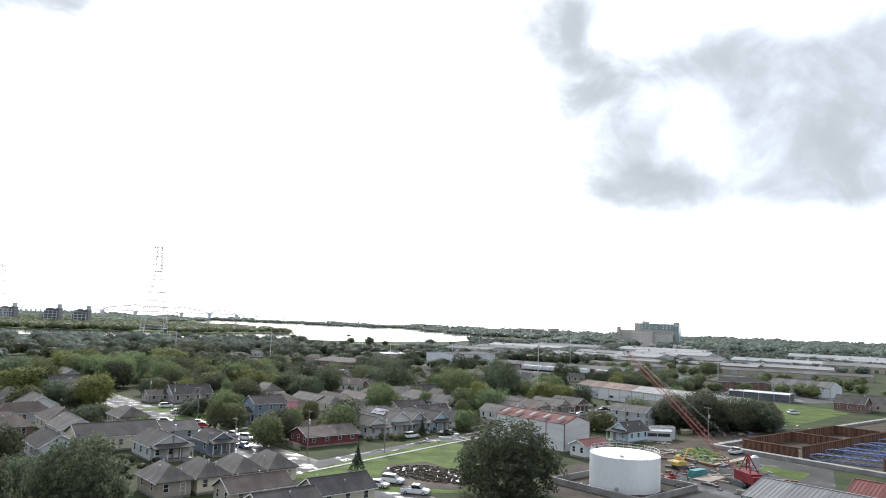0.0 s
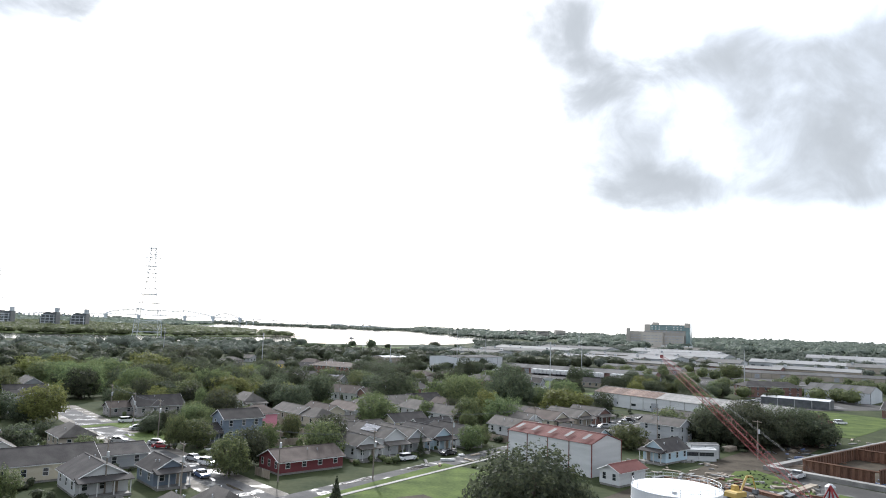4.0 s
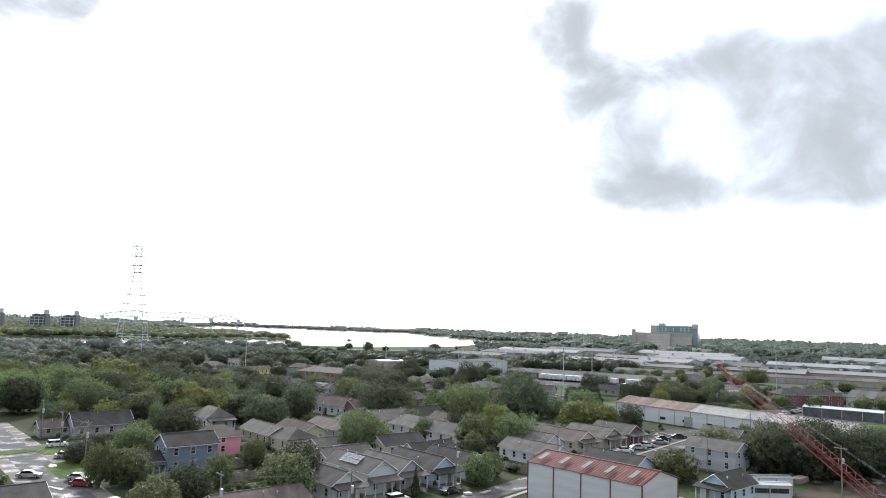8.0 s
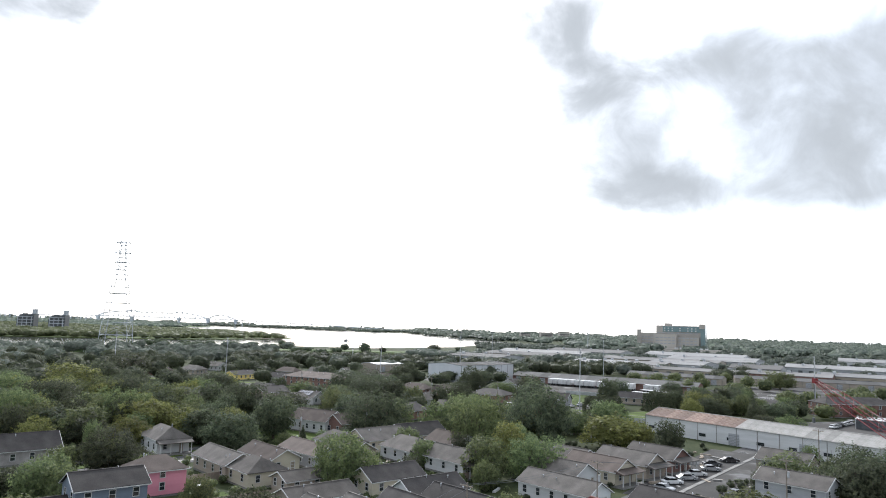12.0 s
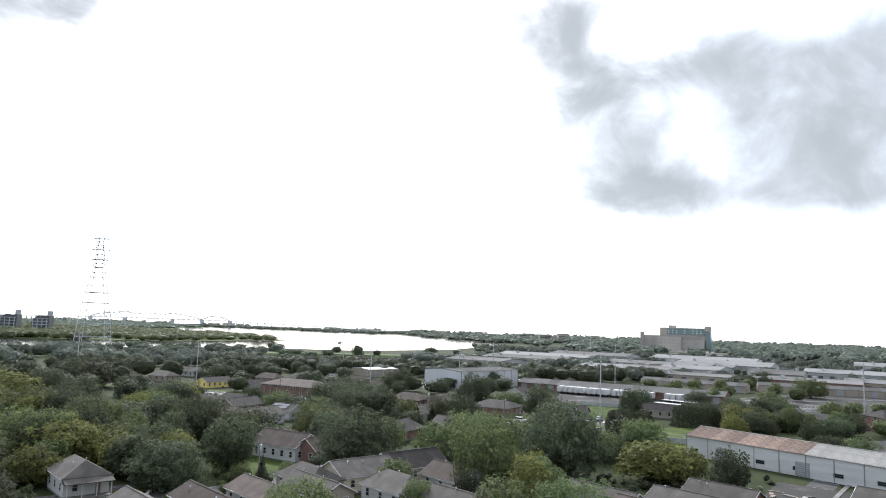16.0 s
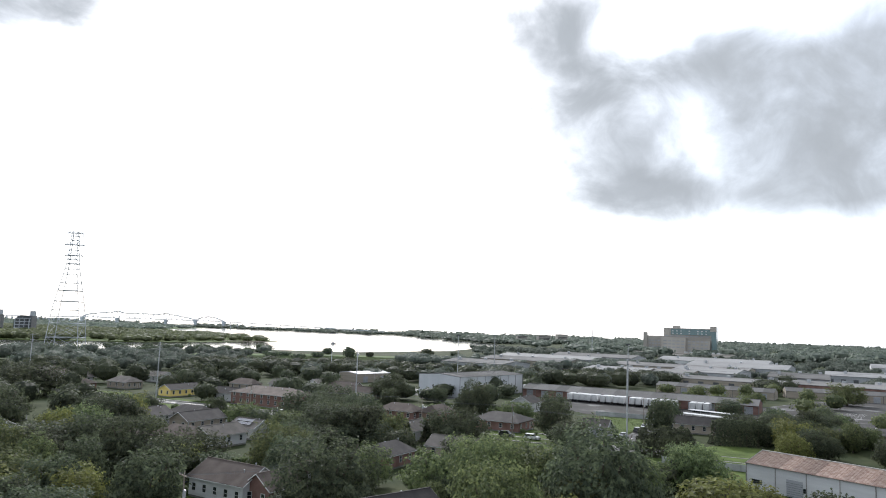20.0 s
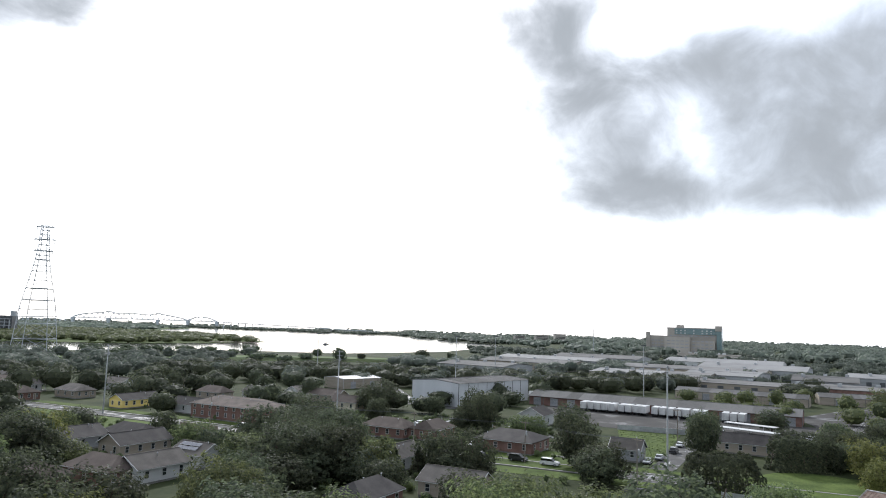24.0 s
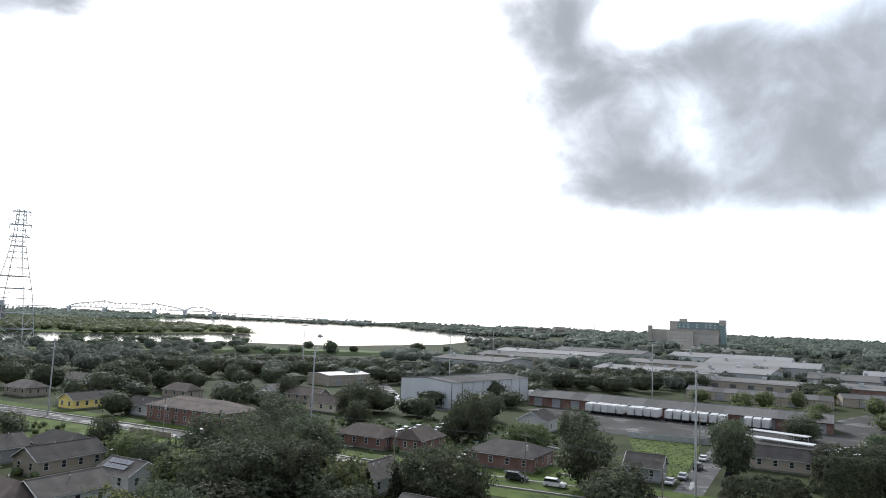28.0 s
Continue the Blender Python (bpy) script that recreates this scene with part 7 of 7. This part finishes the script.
for rows in ("w,-11.2,152,-20 W,-8.5,156,-20 P,-3.5,147.5,-10 s,-77,142,30 s,-73,146,30 s,-86,245,30 k,-82,251,30 s,-82,224,10 k,-71,206,-48 K,-66,200,-48 s,-71.5,223,0 r,-68.5,218.5,0 s,-55.5,204.5,-30 W,-50.5,199.5,-30 k,-51,191,-48 b,-48,188,-48",
             "W,-7,214,42 k,3,223,42 w,52,279,10 s,57,284,10 s,67,296,0 k,77,309,5 w,61,289,10 k,70,303,0 s,-31,318,30 w,-26,324,42 K,13,431.5,-26 K,22.5,430,-26 W,30,425,-26 w,57,432,61 s,62,438,61 K,70,450,61 w,76,462,61 k,74,441,61",
             "W,-95,258,42 V,90,466,-29 P,85,209,43 W,156,318,10 k,62,269,42 s,48,272,-48 W,98,466,-29 w,-70,440,61 s,-60,473,-27 w,12,451,61",
             "w,-20,585,60 k,-14,592,50 W,-24,600,50 s,-18,577,50 w,-9,574,50 w,-10,483,50 s,-6,486,50 w,-2,489,50 k,2,492,50 w,6,494,50 w,-14,479,50 s,-4,493,50 w,0,497,50 W,8,500,50 w,12,503,50 k,16,506,50",
             "w,118,478,60 s,121,480,60 w,124,481,60 W,127,483,60 k,130,484,60 w,133,486,60 s,114,476,60 w,111,474,60 w,108,472,60 W,136,488,60 w,139,489,60 w,112,466,60 s,115,468,60 w,118,470,60 W,121,471,60 w,124,473,60",
             "w,148,388,42 s,151,391,42 k,154,394,42 w,157,397,42 w,160,400,42 W,163,403,42 s,166,406,42 w,170,410,42 w,174,413,42 w,150,455,42 s,153,458,42 w,156,461,42 w,159,464,42 W,162,467,42 w,165,470,42 w,168,473,42"):
    for word in rows.split():
        k, x, y, yw = word.split(",")
        copy_thing(CARS[k], pose(float(x), float(y), 0.055, 0, 0, float(yw)))
for p in CARS.values():
    for o in (*p.children_recursive, p):
        bpy.data.objects.remove(o)

# ------------------------------------------------------------- truck trailers
box_t = thing("truck_trailer", 0, 0, -200, 0, "white box trailer backed up to the loading shed", "trailer", "trailers at the loading shed")
part("box", Shape().box(-1.25, 1.25, -3.6, 3.6, 1.15, 3.9), "carwhite", box_t)
part("roof", Shape().box(-1.28, 1.28, -3.62, 3.62, 3.9, 3.97), "roof_white", box_t)
part("rear_door", Shape().box(-1.1, -0.04, -3.66, -3.6, 1.3, 3.75).box(0.04, 1.1, -3.66, -3.6, 1.3, 3.75), "trim", box_t)
part("chassis", Shape().box(-0.6, 0.6, -3.5, 3.5, 0.85, 1.15), "steel_dark", box_t)
for yy in (-2.8, -1.7):
    for sx in (-1, 1):
        part("wheel", Shape().tube((sx * 0.85, yy, 0.5), (sx * 1.22, yy, 0.5), 0.5, 0.5, 12), "rubber", box_t)
part("landing_leg", Shape().box(-0.9, -0.75, 2.4, 2.6, 0.05, 1.15).box(0.75, 0.9, 2.4, 2.6, 0.05, 1.15), "steel_dark", box_t)
for first, many in ((-28, 5), (-11.5, 4), (2.5, 7), (30, 3)):
    for i in range(many):
        q = pose(99, 556, 0, 0, 0, -30) @ pose(first + i * 3.15 + rng.uniform(-0.2, 0.2), -13.5 - rng.uniform(0, 0.9), 0.05, 0, 0, rng.uniform(-2, 2))
        copy_thing(box_t, q)
for i in range(7):
    copy_thing(box_t, pose(150 + i * 3.6, 640 - i * 2.4, 0.05, 0, 0, -33 + rng.uniform(-3, 3)))
for i in range(6):
    copy_thing(box_t, pose(52 + i * 4, 600 - i * 2, 0.05, 0, 0, 60 + rng.uniform(-3, 3)))
for o in (*box_t.children, box_t):
    bpy.data.objects.remove(o)
# flat white sheets on posts, added to stand for glare off parked vehicle roofs
for k, (x, y, l) in enumerate(((107, 484, 20), (114.5, 499, 18))):
    ob = thing("vehicle_canopy", x, y, 0, -47, "long low white sheet on posts, put in for glare off parked vehicles", "canopy", "canopies in the yard")
    part("roof", Shape().box(-l / 2, l / 2, -2.2, 2.2, 2.9, 3.05), "roof_white", ob)
    for i in range(5):
        part("post", Shape().box(-l / 2 + 0.3 + i * (l - 0.6) / 4 - 0.07, -l / 2 + 0.3 + i * (l - 0.6) / 4 + 0.07, -0.07, 0.07, 0, 2.9), "galv", ob)

# -------------------------------------------------------------------- fences


def fence(a, b, h, mat, label):
    a, b = Vector((*a, 0)), Vector((*b, 0))
    d = (b - a).normalized()
    yaw = math.degrees(math.atan2(d.y, d.x))
    L = (b - a).length
    ob = thing("fence", a.x, a.y, 0, yaw, label, "fence", "yard fences")
    n = max(2, int(L / 2.4))
    for i in range(n + 1):
        part("post", Shape().box(i * L / n - 0.06, i * L / n + 0.06, 0.03, 0.13, 0, h + 0.1), mat, ob)
    for i in range(n):
        # boards set by turns a little proud of one another
        front = [((i + (j + e) / 12) * L / n, -0.03 if j % 2 else -0.005) for j in range(12) for e in (0.03, 0.97)]
        part("panel", Shape().slab(front + [((i + 0.997) * L / n, 0.03), ((i + 0.003) * L / n, 0.03)], 0.05, h), mat, ob)
    return ob


for a_, b_, h, m, lab in (
        ((-46, 240), (-30, 254), 1.9, "wood", "weathered timber yard fence"), ((-30, 254), (-24, 248), 1.9, "wood", "weathered timber yard fence"), ((-42, 226), (-30, 237), 1.8, "wood", "weathered timber yard fence"),
        ((-52, 262), (-42, 271), 1.8, "wood", "grey timber yard fence"), ((-2, 268), (10, 279), 1.8, "wood", "grey timber yard fence"), ((14, 250), (26, 240), 1.9, "wood", "grey timber yard fence"),
        ((-58, 348), (-46, 342), 1.8, "bluesteel", "blue-grey metal yard fence"), ((50, 262), (62, 250), 1.8, "wood", "weathered timber yard fence"), ((-34, 188), (-38, 192), 1.7, "wood", "weathered brown timber yard fence"),
        ((60, 392), (84, 380), 1.8, "galv", "grey chain fence beside the field"), ((66, 497), (90, 487), 1.8, "galv", "grey wire fence along the yard"), ((-30, 452), (-20, 447), 1.5, "wood", "low weathered timber garden fence"),
        ((44, 336), (64, 368), 1.9, "galv", "grey fence behind the warehouse"), ((-80, 472), (-66, 465), 1.5, "wood", "low weathered timber garden fence")):
    fence(a_, b_, h, m, lab)

# ------------------------------------------------------------- yard clutter


def litter(name, n, x0, x1, y0, y1, mats, label, seed):
    """Loose planks, blocks and scraps strewn over a yard, one pile for each material."""
    for k, m in enumerate(mats):
        r = random.Random(seed + k)
        s = Shape()
        for _ in range(n):
            x, y, a = r.uniform(x0, x1), r.uniform(y0, y1), r.uniform(0, 3.14)
            l, w, h = r.uniform(0.3, 2.2), r.uniform(0.15, 0.5), r.uniform(0.08, 0.5)
            c, q = math.cos(a), math.sin(a)
            z = 0.06
            pts = [(x + c * u - q * v_, y + q * u + c * v_) for u, v_ in ((-l, -w), (l, -w), (l, w), (-l, w))]
            s.slab(pts, z, z + h)
        tagged(new(name, s.mesh(name, m)), label, "debris", "", "stuff")


litter("yard_debris", 34, 50, 84, 158, 206, ("wood", "rust", "concrete", "steel_dark"), "loose planks, blocks and scrap strewn over the yard", 300)
litter("yard_debris", 26, 46, 70, 196, 228, ("wood", "concrete"), "scrap and weeds round the warehouse", 320)
litter("basin_debris", 46, 92, 150, 200, 262, ("rust", "steel_dark", "bluesteel", "wood"), "steel and timber strewn inside the basin", 340)
litter("yard_debris", 20, 108, 140, 262, 300, ("wood", "concrete"), "scrap beside the basin", 360)
litter("garden_clutter", 40, -60, 12, 205, 300, ("wood", "concrete", "white"), "garden clutter between the houses", 380)
litter("garden_clutter", 30, 22, 80, 262, 322, ("wood", "concrete"), "garden clutter between the houses", 400)
litter("garden_clutter", 30, -24, 40, 430, 500, ("wood", "concrete", "white"), "garden clutter between the houses", 420)


YARD_GRASS = [(65, 203), (73, 215), (79, 217), (83, 197), (79.5, 190.5), (71.5, 195), (67.5, 199.5)]
woods("field_weeds", spread(1500, 52, 86, 437, 497, (0.15, 0.4), (0.1, 0.3), 520, lambda x, y: inside(x, y, [(52, 437), (64, 442), (85, 487), (66, 497)])), "rough tufts in the vacant lot", 0.12, 8, "leaf_mid", 72)
woods("yard_weeds", spread(420, 60, 100, 170, 222, (0.2, 0.6), (0.2, 0.5), 530, lambda x, y: inside(x, y, YARD_GRASS)), "rough weeds in the yard", 0.14, 12, "leaf_dark", 71)
for k, (n, x0, x1, y0, y1) in enumerate(((900, -110, 14, 205, 345), (420, 16, 100, 240, 330), (900, -110, 40, 345, 520), (300, -150, -60, 120, 205))):
    woods("garden_shrubs", spread(n, x0, x1, y0, y1, (0.5, 1.5), (0.8, 2.2), 540 + k, lambda x, y: clear(x, y, 0.2)), "low garden shrubs between the houses", 0.24, 46, ("leaf_mid", "leaf_dark")[k % 2], 60 + k)
